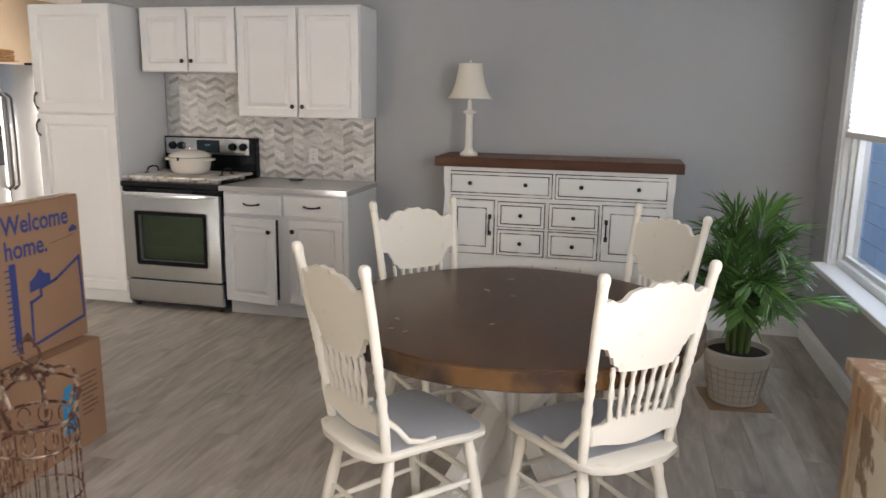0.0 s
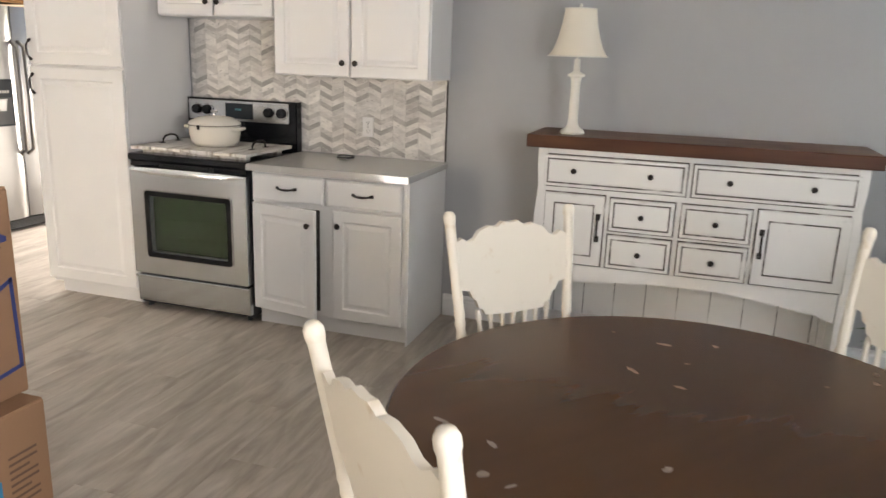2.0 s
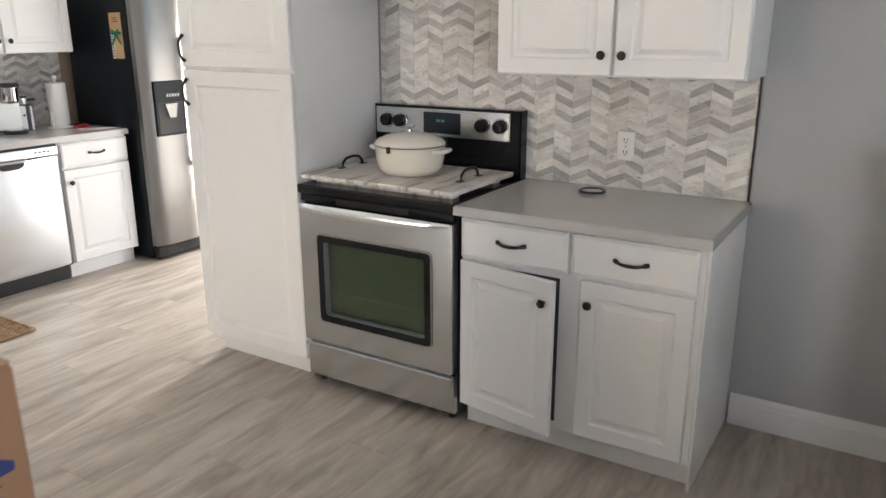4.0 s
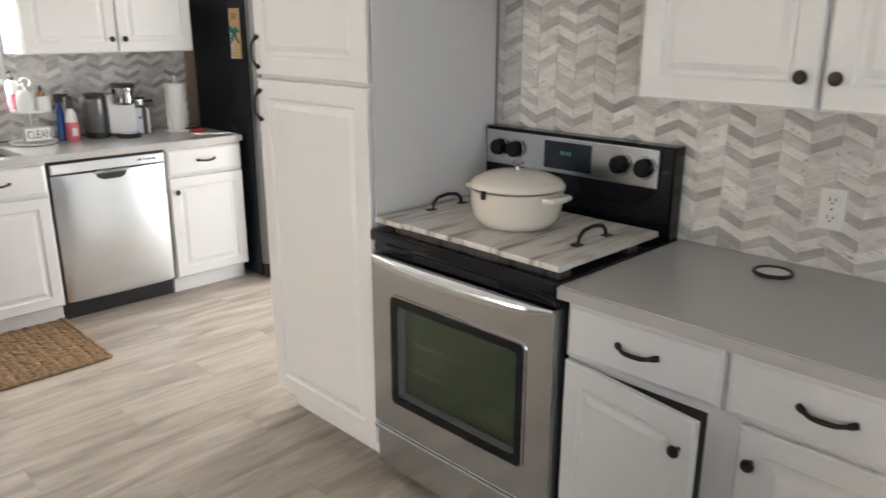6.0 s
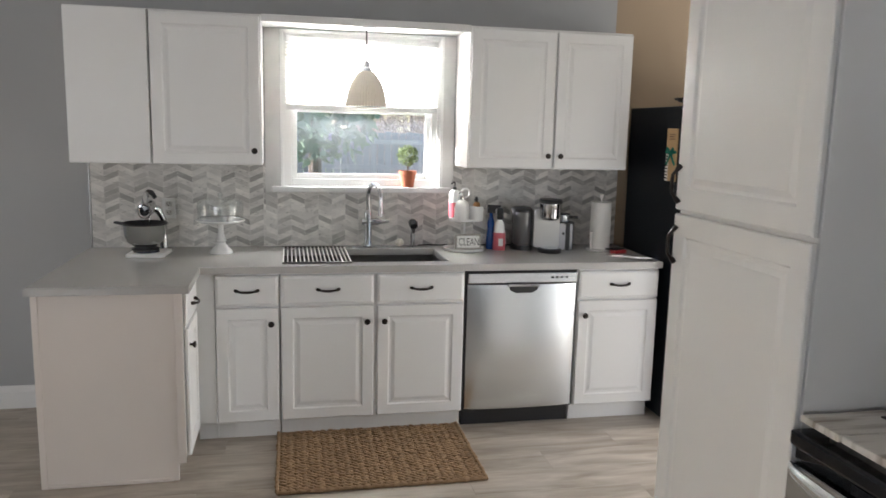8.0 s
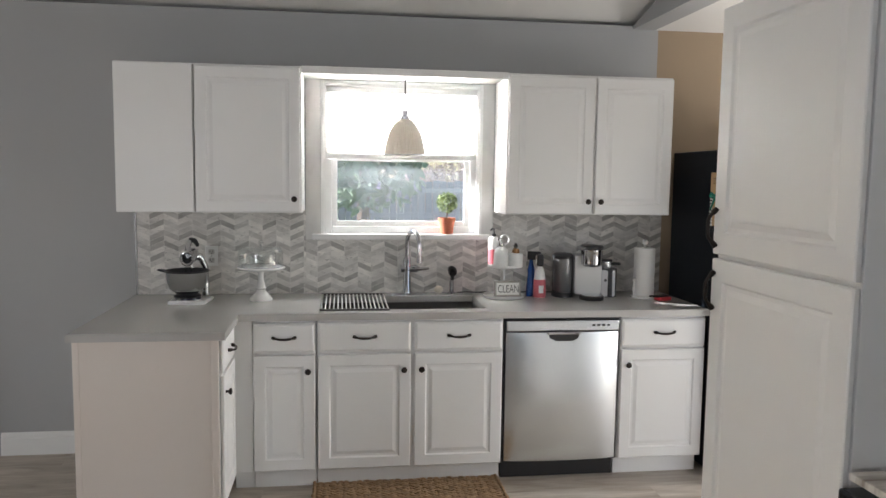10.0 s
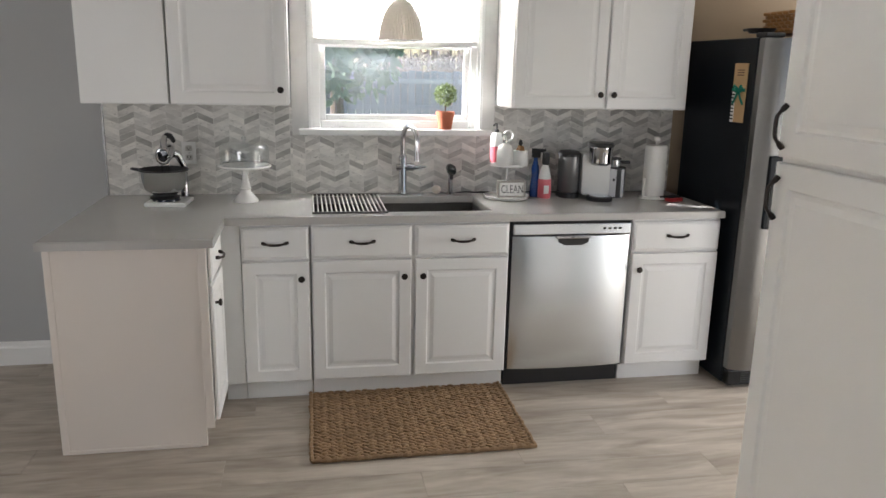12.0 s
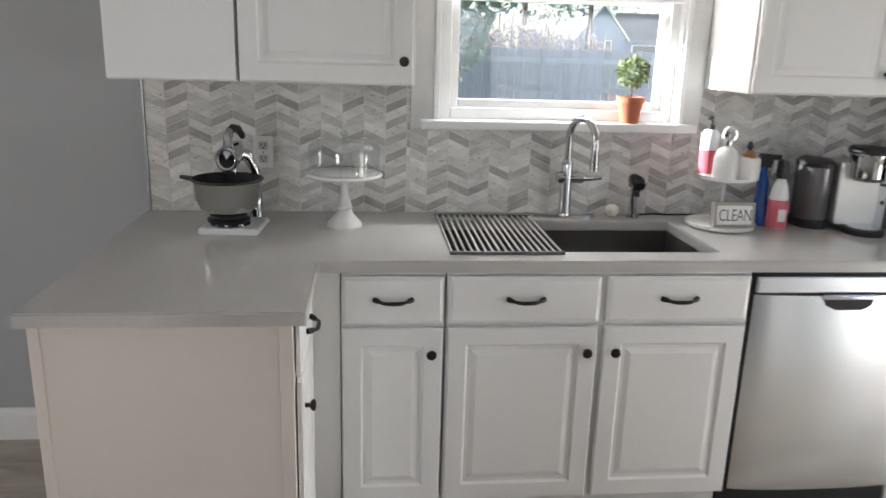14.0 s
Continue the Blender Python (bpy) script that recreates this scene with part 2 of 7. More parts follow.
M_HAZE = hazy_pane_material("glare_veiled_window_glass", 0.036)
M_NAVY = material("dark_navy_enamel", (0.008, 0.011, 0.028), 0.15)
M_DOME = glass_material("cake_dome_glass", (0.87, 0.89, 0.89), 0.10)
M_WOODTOP = material("dark_stained_wood", (0.115, 0.048, 0.022), 0.42, spec=0.3, second=(0.075, 0.028, 0.016), second_at=(0.35, 0.65), second_scale=5, stretch=(0.25, 3, 3), grain=0.16, grain_scale=40, bump=0.08, bump_scale=40, rough_vary=0.08)
M_TABLE = material("table_stain", (0.066, 0.030, 0.012), 0.27, spec=0.3, vary=0.28, vary_scale=2.2, grain=0.12, grain_scale=9, stretch=(0.35, 2.2, 1), bump=0.04, bump_scale=50, detail=3)
M_TABLEEDGE = material("worn_table_edge", (0.125, 0.062, 0.022), 0.2, second=(0.035, 0.018, 0.010), second_at=(0.40, 0.60), second_scale=6, grain=0.12, grain_scale=40)
M_SCUFF = material("pale_scuff", (0.19, 0.135, 0.095), 0.4, second=(0.10, 0.058, 0.036), second_at=(0.42, 0.7), second_scale=60)
M_CREAM = material("cream_chair_paint", (0.76, 0.71, 0.61), 0.42, vary=0.03, second=(0.62, 0.52, 0.38), second_at=(0.66, 0.8), second_scale=18, bump=0.1, bump_scale=60)
M_SEAT = material("grey_seat_paint", (0.52, 0.53, 0.545), 0.4, vary=0.05, second=(0.5, 0.5, 0.49), second_at=(0.6, 0.85), second_scale=4)
M_PEDESTAL = material("pedestal_white", (0.78, 0.755, 0.70), 0.45, vary=0.03, second=(0.62, 0.55, 0.43), second_at=(0.68, 0.8), second_scale=14)
M_DISTRESS = material("distressed_white", (0.79, 0.785, 0.77), 0.45, second=(0.55, 0.53, 0.50), second_at=(0.66, 0.82), second_scale=10, vary=0.03, bump=0.1, bump_scale=50)
M_GLAZE = material("dark_glaze_in_grooves", (0.075, 0.062, 0.055), 0.6, second=(0.6, 0.59, 0.57), second_at=(0.50, 0.66), second_scale=9)
M_IVORY = material("ivory_lamp_paint", (0.78, 0.755, 0.68), 0.4, vary=0.03)
M_LAMPSHADE = cloth_shade_material("linen_lampshade", (0.88, 0.83, 0.72), 0.2)
M_BLIND = cloth_shade_material("cellular_shade_cloth", (0.93, 0.92, 0.90), 0.7)
M_BLINDRAIL = material("shade_rail", (0.74, 0.70, 0.64), 0.5)
M_CARD = material("cardboard", (0.29, 0.165, 0.092), 0.8, vary=0.06, vary_scale=3, grain=0.08, grain_scale=90, stretch=(1, 1, 4), bump=0.1)
M_TAPE = material("packing_tape", (0.40, 0.26, 0.15), 0.25)
M_PRINT = material("navy_print", (0.03, 0.045, 0.17), 0.7, vary=0.1)
M_PRINTB = material("light_blue_print", (0.03, 0.22, 0.42), 0.7, vary=0.1)
M_PRINTD = material("dark_print", (0.14, 0.08, 0.05), 0.8)
M_CAGE = material("antique_cage_wire", (0.34, 0.25, 0.18), 0.45, metal=0.4, second=(0.085, 0.032, 0.017), second_at=(0.40, 0.52), second_scale=25)
M_LEAF = material("palm_leaf", (0.095, 0.215, 0.05), 0.22, vary=0.35, vary_scale=6, island=0.35, random_shade=0.2)
M_LEAFSTEM = material("palm_stem", (0.12, 0.17, 0.05), 0.5, vary=0.2)
M_SOIL = material("potting_soil", (0.03, 0.022, 0.016), 0.95, grain=0.4, grain_scale=80, bump=0.6, bump_scale=60)
M_POT = material("woven_white_pot", (0.56, 0.52, 0.45), 0.6, vary=0.05, bump=0.3, bump_scale=80)
M_POTLINE = material("pot_groove", (0.42, 0.36, 0.28), 0.8, vary=0.1)
M_OLDWOOD = material("reclaimed_wood", (0.34, 0.20, 0.105), 0.6, second=(0.56, 0.46, 0.34), second_at=(0.45, 0.6), second_scale=5, stretch=(3, 3, 0.5), grain=0.2, grain_scale=40, bump=0.3, bump_scale=40)
M_OLDPAINT = material("peeling_paint_panel", (0.62, 0.54, 0.42), 0.7, second=(0.23, 0.16, 0.10), second_at=(0.52, 0.57), second_scale=6, bump=0.3, bump_scale=30)
M_WICKER = material("wicker", (0.30, 0.15, 0.05), 0.55, vary=0.2, vary_scale=20, random_shade=0.2, bump=0.2)
M_JUTE = material("jute_braid", (0.31, 0.20, 0.11), 0.9, grain=0.3, grain_scale=120, island=0.22, bump=0.6, bump_scale=150)
M_WHITEBOARD = material("whitewashed_board", (0.68, 0.65, 0.61), 0.55, second=(0.30, 0.25, 0.215), second_at=(0.47, 0.70), second_scale=7, stretch=(5, 0.6, 1), grain=0.1, grain_scale=60, bump=0.2, bump_scale=40)
M_ENAMEL = material("cream_enamel", (0.74, 0.70, 0.62), 0.14, vary=0.02, coat=0.4)
M_CERAMIC = material("white_ceramic", (0.80, 0.79, 0.77), 0.18, vary=0.02)
M_PLASTICW = material("white_plastic", (0.80, 0.80, 0.79), 0.35)
M_PAPER = material("paper_towel", (0.82, 0.81, 0.79), 0.95, bump=0.5, bump_scale=90)
M_TERRA = material("terracotta", (0.42, 0.13, 0.065), 0.75, vary=0.12, vary_scale=12, bump=0.15)
M_TOPIARY = material("topiary_leaf", (0.20, 0.26, 0.11), 0.5, island=0.4, vary=0.2)
M_PINK = material("pink_soap", (0.60, 0.13, 0.16), 0.3)
M_BLUE = material("blue_bottle", (0.015, 0.07, 0.28), 0.25)
M_SOAPGLASS = material("frosted_bottle", (0.74, 0.74, 0.73), 0.3)
M_RED = material("red_item", (0.55, 0.04, 0.05), 0.4)
M_GREENRIB = material("green_ribbon", (0.0, 0.17, 0.11), 0.5)
M_KRAFT = material("kraft_card", (0.50, 0.33, 0.17), 0.7, vary=0.06)
M_SINK = material("granite_sink", (0.16, 0.155, 0.15), 0.35, metal=0.7, vary=0.05)
M_COAL = material("dark_interior_line", (0.02, 0.02, 0.02), 0.7)
M_GRASS = material("lawn", (0.10, 0.13, 0.035), 0.9, vary=0.3, vary_scale=0.8, grain=0.4, grain_scale=30)
M_FENCE = material("fence_boards", (0.25, 0.27, 0.33), 0.85, random_shade=0.15, island=0.2, vary=0.1, stretch=(4, 4, 0.5))
M_HOUSE = material("blue_grey_siding", (0.20, 0.27, 0.40), 0.7, vary=0.05)
M_ROOF = material("roof_shingle", (0.10, 0.10, 0.11), 0.9, vary=0.2, vary_scale=2, grain=0.2, grain_scale=8)
M_DARKGLASS = material("dark_window_glass", (0.03, 0.04, 0.05), 0.08)
M_TREE = material("conifer_needles", (0.10, 0.16, 0.10), 0.8, island=0.4)
# leaves of the distant trees, with bluish haze mixed into the colour
M_HAZETREE = material("haze_tinted_foliage", (0.13, 0.18, 0.19), 0.85, island=0.4)
M_BARK = material("bark", (0.10, 0.07, 0.05), 0.9, vary=0.2, bump=0.5, bump_scale=20)
M_SHRUB = material("reddish_twigs", (0.40, 0.31, 0.29), 0.85, island=0.35)
# the block wall's bluish shade is put into this base colour
M_SHADEBLOCK = material("blue_shade_block", (0.25, 0.38, 0.58), 0.85, random_shade=0.06, island=0.06, bump=0.3, bump_scale=60)
M_PENDANT = cloth_shade_material("ribbed_glass_shade", (0.72, 0.67, 0.60), 0.25)


# ---- building blocks ----
def add_box(bm, lo, hi, bevel=0.0, seg=2, turn=None):
    t = bmesh.new()
    bmesh.ops.create_cube(t, size=1)
    c = [(a + b) / 2 for a, b in zip(lo, hi)]
    d = [abs(b - a) for a, b in zip(lo, hi)]
    for v in t.verts:
        v.co = Vector((v.co.x * d[0] + c[0], v.co.y * d[1] + c[1], v.co.z * d[2] + c[2]))
    if bevel:
        bmesh.ops.bevel(t, geom=t.edges[:], offset=min(bevel, min(d) * 0.45), segments=seg, affect="EDGES", profile=0.5)
    if turn is not None:
        t.transform(turn)
    merge(bm, t)
    return bm


def merge(bm, t):
    me = bpy.data.meshes.new("tmp")
    t.to_mesh(me)
    t.free()
    bm.from_mesh(me)
    bpy.data.meshes.remove(me)


def box(lo, hi, bevel=0.0, seg=2, turn=None):
    return add_box(bmesh.new(), lo, hi, bevel, seg, turn)


def add_lathe(bm, profile, centre=(0, 0, 0), segs=32, turn=None, close=True):
    """Turned shape about z: profile of (radius, z) from bottom to top."""
    t = bmesh.new()
    rings = []
    for r, z in profile:
        if r < 1e-5:
            rings.append([t.verts.new((0, 0, z))])
        else:
            rings.append([t.verts.new((r * math.cos(2 * math.pi * i / segs), r * math.sin(2 * math.pi * i / segs), z)) for i in range(segs)])
    for a, b in zip(rings, rings[1:]):
        for i in range(segs):
            j = (i + 1) % segs
            q = [a[i % len(a)], a[j % len(a)], b[j % len(b)], b[i % len(b)]]
            q = list(dict.fromkeys(q))
            if len(q) > 2:
                t.faces.new(q)
    if close:
        for ring, flip in ((rings[0], True), (rings[-1], False)):
            if len(ring) > 2:
                t.faces.new(ring[::-1] if flip else ring)
    bmesh.ops.recalc_face_normals(t, faces=t.faces[:])
    m = Matrix.Translation(centre)
    if turn is not None:
        m = m @ turn
    t.transform(m)
    merge(bm, t)
    return bm


def lathe(profile, centre=(0, 0, 0), segs=32, turn=None, close=True):
    return add_lathe(bmesh.new(), profile, centre, segs, turn, close)


def add_tube(bm, points, radius, segs=8, closed=False):
    """A round bar along points; radius may be a list."""
    pts = [Vector(p) for p in points]
    n = len(pts)
    rad = radius if isinstance(radius, (list, tuple)) else [radius] * n
    rings, up = [], Vector((0.123, 0.345, 0.93)).normalized()
    for i, p in enumerate(pts):
        if closed:
            d = pts[(i + 1) % n] - pts[i - 1]
        else:
            d = pts[min(i + 1, n - 1)] - pts[max(i - 1, 0)]
        d.normalize()
        a = d.cross(up)
        if a.length < 0.05:
            a = d.cross(Vector((1, 0, 0)))
        a.normalize()
        b = d.cross(a).normalized()
        up = a.cross(d).normalized() if i else up
        rings.append([bm.verts.new(p + rad[i] * (a * math.cos(2 * math.pi * k / segs) + b * math.sin(2 * math.pi * k / segs))) for k in range(segs)])
    pairs = list(zip(rings, rings[1:])) + ([(rings[-1], rings[0])] if closed else [])
    for r0, r1 in pairs:
        for k in range(segs):
            bm.faces.new((r0[k], r0[(k + 1) % segs], r1[(k + 1) % segs], r1[k]))
    if not closed:
        bm.faces.new(rings[0][::-1])
        bm.faces.new(rings[-1])
    return bm


def tube(points, radius, segs=8, closed=False):
    bm = add_tube(bmesh.new(), points, radius, segs, closed)
    bmesh.ops.recalc_face_normals(bm, faces=bm.faces[:])
    return bm


def prism(poly, y0, y1, bevel=0.0):
    """An outline in x and z, thick from y0 to y1."""
    bm = bmesh.new()
    a = [bm.verts.new((x, y0, z)) for x, z in poly]
    b = [bm.verts.new((x, y1, z)) for x, z in poly]
    bm.faces.new(a)
    bm.faces.new(b[::-1])
    for i in range(len(poly)):
        j = (i + 1) % len(poly)
        bm.faces.new((a[j], a[i], b[i], b[j]))
    bmesh.ops.recalc_face_normals(bm, faces=bm.faces[:])
    if bevel:
        bmesh.ops.bevel(bm, geom=[e for e in bm.edges if abs(e.verts[0].co.y - e.verts[1].co.y) < 1e-6], offset=bevel, segments=2, affect="EDGES")
    return bm


def panel(x0, z0, x1, z1, steps, back):
    """A door or drawer front seen from -y: steps of (inset, y) from the rim to the middle, flat at the back."""
    bm = bmesh.new()
    loops = []
    for inset, y in [(0.0, back)] + list(steps):
        i = inset
        loops.append([bm.verts.new(c) for c in ((x0 + i, y, z0 + i), (x1 - i, y, z0 + i), (x1 - i, y, z1 - i), (x0 + i, y, z1 - i))])
    bm.faces.new(loops[0][::-1])
    for a, b in zip(loops, loops[1:]):
        for k in range(4):
            bm.faces.new((a[k], a[(k + 1) % 4], b[(k + 1) % 4], b[k]))
    bm.faces.new(loops[-1])
    bmesh.ops.recalc_face_normals(bm, faces=bm.faces[:])
    return bm


def part(name, bm, mat, parent=None, label="", smooth=None):
    me = bpy.data.meshes.new(name)
    bm.to_mesh(me)
    bm.free()
    me.materials.append(mat)
    if smooth is not None:
        me.shade_smooth()
        me.set_sharp_from_angle(angle=radians(smooth))
    ob = new(name, me)
    if parent is not None:
        ob.parent = parent
    if label:
        ob["label"] = label
    return ob


def thing(name, m, label, category, group=""):
    ob = new(name)
    ob.empty_display_size = 0.05
    ob.matrix_world = m
    return tagged(ob, label, category, group)


def struct(name, bm, mat, label="", smooth=None):
    ob = part(name, bm, mat, None, "", smooth)
    return tagged(ob, label, "", "", "structure")


# ---- the large structure ----
XW, XE, YN, YS, YNN = -6.62, 0.95, 5.54, -2.6, 8.0     # west, east, north (range), south wall and the nook's end
RIDGE, ZR, ZW = -2.83, 3.42, 2.52                       # ceiling ridge, its height, height at the side walls
TH = 0.14


def wall_with_holes(name, axis, face, out, a0, a1, z1, holes, label, paint=None):
    """A wall along y (axis 'x') or x (axis 'y') whose inner face lies at face; out is the side of its thickness."""
    bm = bmesh.new()
    cuts = sorted({a0, a1, *[h[0] for h in holes], *[h[1] for h in holes]})
    lo, hi = sorted((face, face + out * TH))
    for c0, c1 in zip(cuts, cuts[1:]):
        spans = sorted((h[2], h[3]) for h in holes if h[0] <= c0 and h[1] >= c1)
        z = 0.0
        for s0, s1 in spans + [(z1, z1)]:
            if s0 - z > 0.001:
                add_box(bm, (lo, c0, z) if axis == "x" else (c0, lo, z), (hi, c1, s0) if axis == "x" else (c1, hi, s0))
            z = s1
    bmesh.ops.remove_doubles(bm, verts=bm.verts[:], dist=0.0005)
    return struct(name, bm, paint or M_WALL, label)


KW = (3.705, 4.612, 1.262, 2.125)      # kitchen window opening: y, y, z, z
EW = (3.55, 5.02, 0.60, 2.12)      # dining window opening
wall_with_holes("wall_west", "x", XW, -1, YS, 5.70, ZW, [KW, (0.95, 1.80, 0.0, 2.05)], "grey painted wall behind the sink run")
wall_with_holes("wall_nook_west", "x", XW, -1, 5.70, YNN, ZW, [], "wall behind the refrigerator with warm light painted in tan", M_WARMWALL)
wall_with_holes("wall_east", "x", XE, 1, YS, YN + TH, ZW, [EW, (0.05, 1.75, 0.60, 2.12)], "grey painted wall with a tall window")
wall_with_holes("wall_south", "y", YS, -1, XW - TH, XE + TH, ZW, [(-5.9, -4.5, 0.0, 2.15)], "grey painted wall with a wide glass door")
wall_with_holes("wall_nook", "y", YNN, 1, XW - TH, -4.2, ZW, [(-5.95, -5.05, 0.0, 2.05)], "grey painted wall at the end of the nook")
wall_with_holes("wall_nook_side", "x", -4.39, 1, YN + 0.14, YNN, 2.6, [(6.08, 7.16, 0.0, 2.05)], "grey painted wall behind the pantry")

# north wall and the gables under the sloping ceiling


def gable(name, y0, y1, x0, x1, base, label):
    def top(x):
        return ZR - (ZR - ZW) * abs(x - RIDGE) / (RIDGE - XW if x < RIDGE else XE - RIDGE)
    pts = [(x0, base), (x1, base), (x1, top(x1))] + ([(RIDGE, ZR)] if x0 < RIDGE < x1 else []) + ([(x0, top(x0))] if top(x0) - base > 0.01 else [])
    return struct(name, prism(pts, y0, y1), M_WALL, label)


gable("wall_north", YN, YN + TH, -4.39, XE, 0.0, "grey painted wall behind range and sideboard")
gable("wall_north_header", YN, YN + TH, XW, -4.39, 2.50, "grey header above the nook opening")
gable("wall_south_gable", YS - TH, YS, XW, XE, ZW, "grey gable above the glass door")
for nm, xa, xb in (("ceiling_west", XW - TH, RIDGE), ("ceiling_east", RIDGE, XE + TH)):
    za = ZW if xa < RIDGE else ZR
    zb = ZR if xa < RIDGE else ZW
    struct(nm, prism([(xa, za - 0.0), (xb, zb), (xb, zb + 0.2), (xa, za + 0.2)], YS - TH, YN + TH), M_CEIL, "white sloping ceiling")
struct("ceiling_nook", box((XW - TH, YN + TH, 2.5), (-4.2, YNN + TH, 2.72)), M_CEIL, "flat white ceiling of the nook")


# unseen overhangs, added to keep direct sun out of the rooms
for nm, xa, xb in (("roof_eave_west", XW - TH - 0.62, XW - TH - 0.001), ("roof_eave_east", XE + TH + 0.001, XE + TH + 0.45)):
    struct(nm, box((xa, YS - 0.7, ZW - 0.02), (xb, YNN + 0.5, ZW + 0.16)), M_TRIM, "unseen white eave added to hold off the sun")
struct("roof_eave_south", box((XW - TH, YS - TH - 0.6, ZW - 0.02), (XE + TH, YS - TH - 0.001, ZW + 0.16)), M_TRIM, "unseen white eave added to hold off the sun")


def baseboard(x0, y0, x1, y1, nx, ny):
    """Moulded white board along a wall; (nx, ny) points into the room."""
    bm = bmesh.new()
    d = Vector((x1 - x0, y1 - y0, 0))
    prof = [(0, 0), (0.016, 0), (0.016, 0.095), (0.012, 0.102), (0.012, 0.113), (0.006, 0.128), (0, 0.13)]
    rings = [[bm.verts.new((x + nx * a, y + ny * a, b)) for a, b in prof] for x, y in ((x0, y0), (x1, y1))]
    for i in range(len(prof)):
        j = (i + 1) % len(prof)
        bm.faces.new((rings[0][i], rings[0][j], rings[1][j], rings[1][i]))
    bm.faces.new(rings[0])
    bm.faces.new(rings[1][::-1])
    bmesh.ops.recalc_face_normals(bm, faces=bm.faces[:])
    struct("baseboard", bm, M_TRIM, "white moulded baseboard")


baseboard(-2.0, YN, XE, YN, 0, -1)
baseboard(XE, YS, XE, YN - 0.016, -1, 0)
baseboard(XW, 1.90, XW, 2.66, 1, 0)
baseboard(XW, YS, XW, 0.85, 1, 0)
baseboard(XW, 6.75, XW, YNN, 1, 0)


def casing(name, x, y0, y1, z0, z1, nx, wide=0.075, floor=False):
    """Flat boards round an opening in a west or east wall."""
    ob = tagged(new(name), "white painted casing round an opening", "", "", "structure")
    e = x + nx * 0.018
    part("trim", box((x, y0 - wide, z0), (e, y0, z1 + wide), 0.003), M_TRIM, ob)
    part("trim", box((x, y1, z0), (e, y1 + wide, z1 + wide), 0.003), M_TRIM, ob)
    part("trim", box((x, y0, z1), (e, y1, z1 + wide), 0.003), M_TRIM, ob)
    return ob


def window(name, x, y0, y1, z0, z1, nx, sill_out, meeting, label):
    """A white vinyl window set in a west or east wall: frame, two sashes with panes, sill and apron."""
    w = tagged(new(name), label, "", "", "structure")
    d = -nx
    f = 0.045
    xo, xi = x + d * 0.10, x + d * 0.03

    def bar(nm, ya, yb, za, zb, xa=xo, xb=xi):
        lo, hi = sorted((xa, xb))
        part(nm, box((lo, ya, za), (hi, yb, zb), 0.004), M_TRIM, w)
    bar("window_frame", y0, y0 + f, z0, z1)
    bar("window_frame", y1 - f, y1, z0, z1)
    bar("window_frame", y0 + f, y1 - f, z0, z0 + f)
    bar("window_frame", y0 + f, y1 - f, z1 - f, z1)
    s = 0.03
    for nm, za, zb, off in (("lower", z0 + f, meeting + 0.02, 0.0), ("upper", meeting - 0.02, z1 - f, 0.03)):
        a, b = xo - d * (0.045 - off), xo - d * (0.02 - off)
        for ya, yb, zc, zd in ((y0 + f, y0 + f + s, za, zb), (y1 - f - s, y1 - f, za, zb), (y0 + f + s, y1 - f - s, za, za + s), (y0 + f + s, y1 - f - s, zb - s, zb)):
            bar("sash", ya, yb, zc, zd, a, b)
        mid = (a + b) / 2
        p = part("pane", box((mid - 0.002, y0 + f + s, za + s), (mid + 0.002, y1 - f - s, zb - s)), M_HAZE if nx > 0 else M_GLASS, w)
        p.visible_shadow = False
    for yy in (y0 - 0.001, y1 - 0.011):
        lo, hi = sorted((xi, x + nx * 0.001))
        part("jamb", box((lo, yy, z0), (hi, yy + 0.012, z1)), M_TRIM, w)
    lo, hi = sorted((xi, x + nx * 0.001))
    part("jamb", box((lo, y0 + 0.011, z1 - 0.012), (hi, y1 - 0.011, z1 + 0.001)), M_TRIM, w)
    lo, hi = sorted((xi, x + nx * sill_out))
    part("window_sill", box((lo, y0 - 0.07, z0 - 0.03), (hi, y1 + 0.07, z0 + 0.003), 0.006), M_TRIM, w)
    return w


window("window_1", XW, *KW, 1, 0.05, 1.71, "white vinyl sash window above the kitchen sink")
window("window_2", XE, *EW, -1, 0.09, 1.36, "tall white window beside the dining table")
casing("window_trim_1", XW, KW[0], KW[1], KW[2] + 0.004, KW[3], 1, 0.02)
casing("window_trim_2", XE, EW[0], EW[1], EW[2] + 0.004, EW[3], -1, 0.09)
window("window_3", XE, 0.05, 1.75, 0.60, 2.12, -1, 0.09, 1.36, "tall white window in the dining wall")
casing("door_trim_1", XW, 0.95, 1.80, 0.0, 2.05, 1, 0.08)
dr = tagged(new("door_1"), "closed white panelled door in a grey wall", "", "", "structure")
dr.matrix_world = pose(XW - 0.06, 0.95, 0, 0, 0, 90)
part("door_leaf", box((0.004, 0, 0.008), (0.846, 0.04, 2.045), 0.003), M_TRIM, dr)
for za, zb in ((0.2, 0.95), (1.1, 1.9)):
    part("door_panel", panel(0.12, za, 0.73, zb, [(0.0, -0.004), (0.02, -0.012), (0.05, -0.006)], -0.001), M_TRIM, dr)
part("door_handle", lathe([(0.012, 0), (0.012, 0.03), (0.028, 0.045), (0.026, 0.065), (0, 0.07)], (0.78, -0.001, 0.95), 20, Matrix.Rotation(radians(90), 4, "X")), M_BRONZE, dr, "dark door knob", 40)


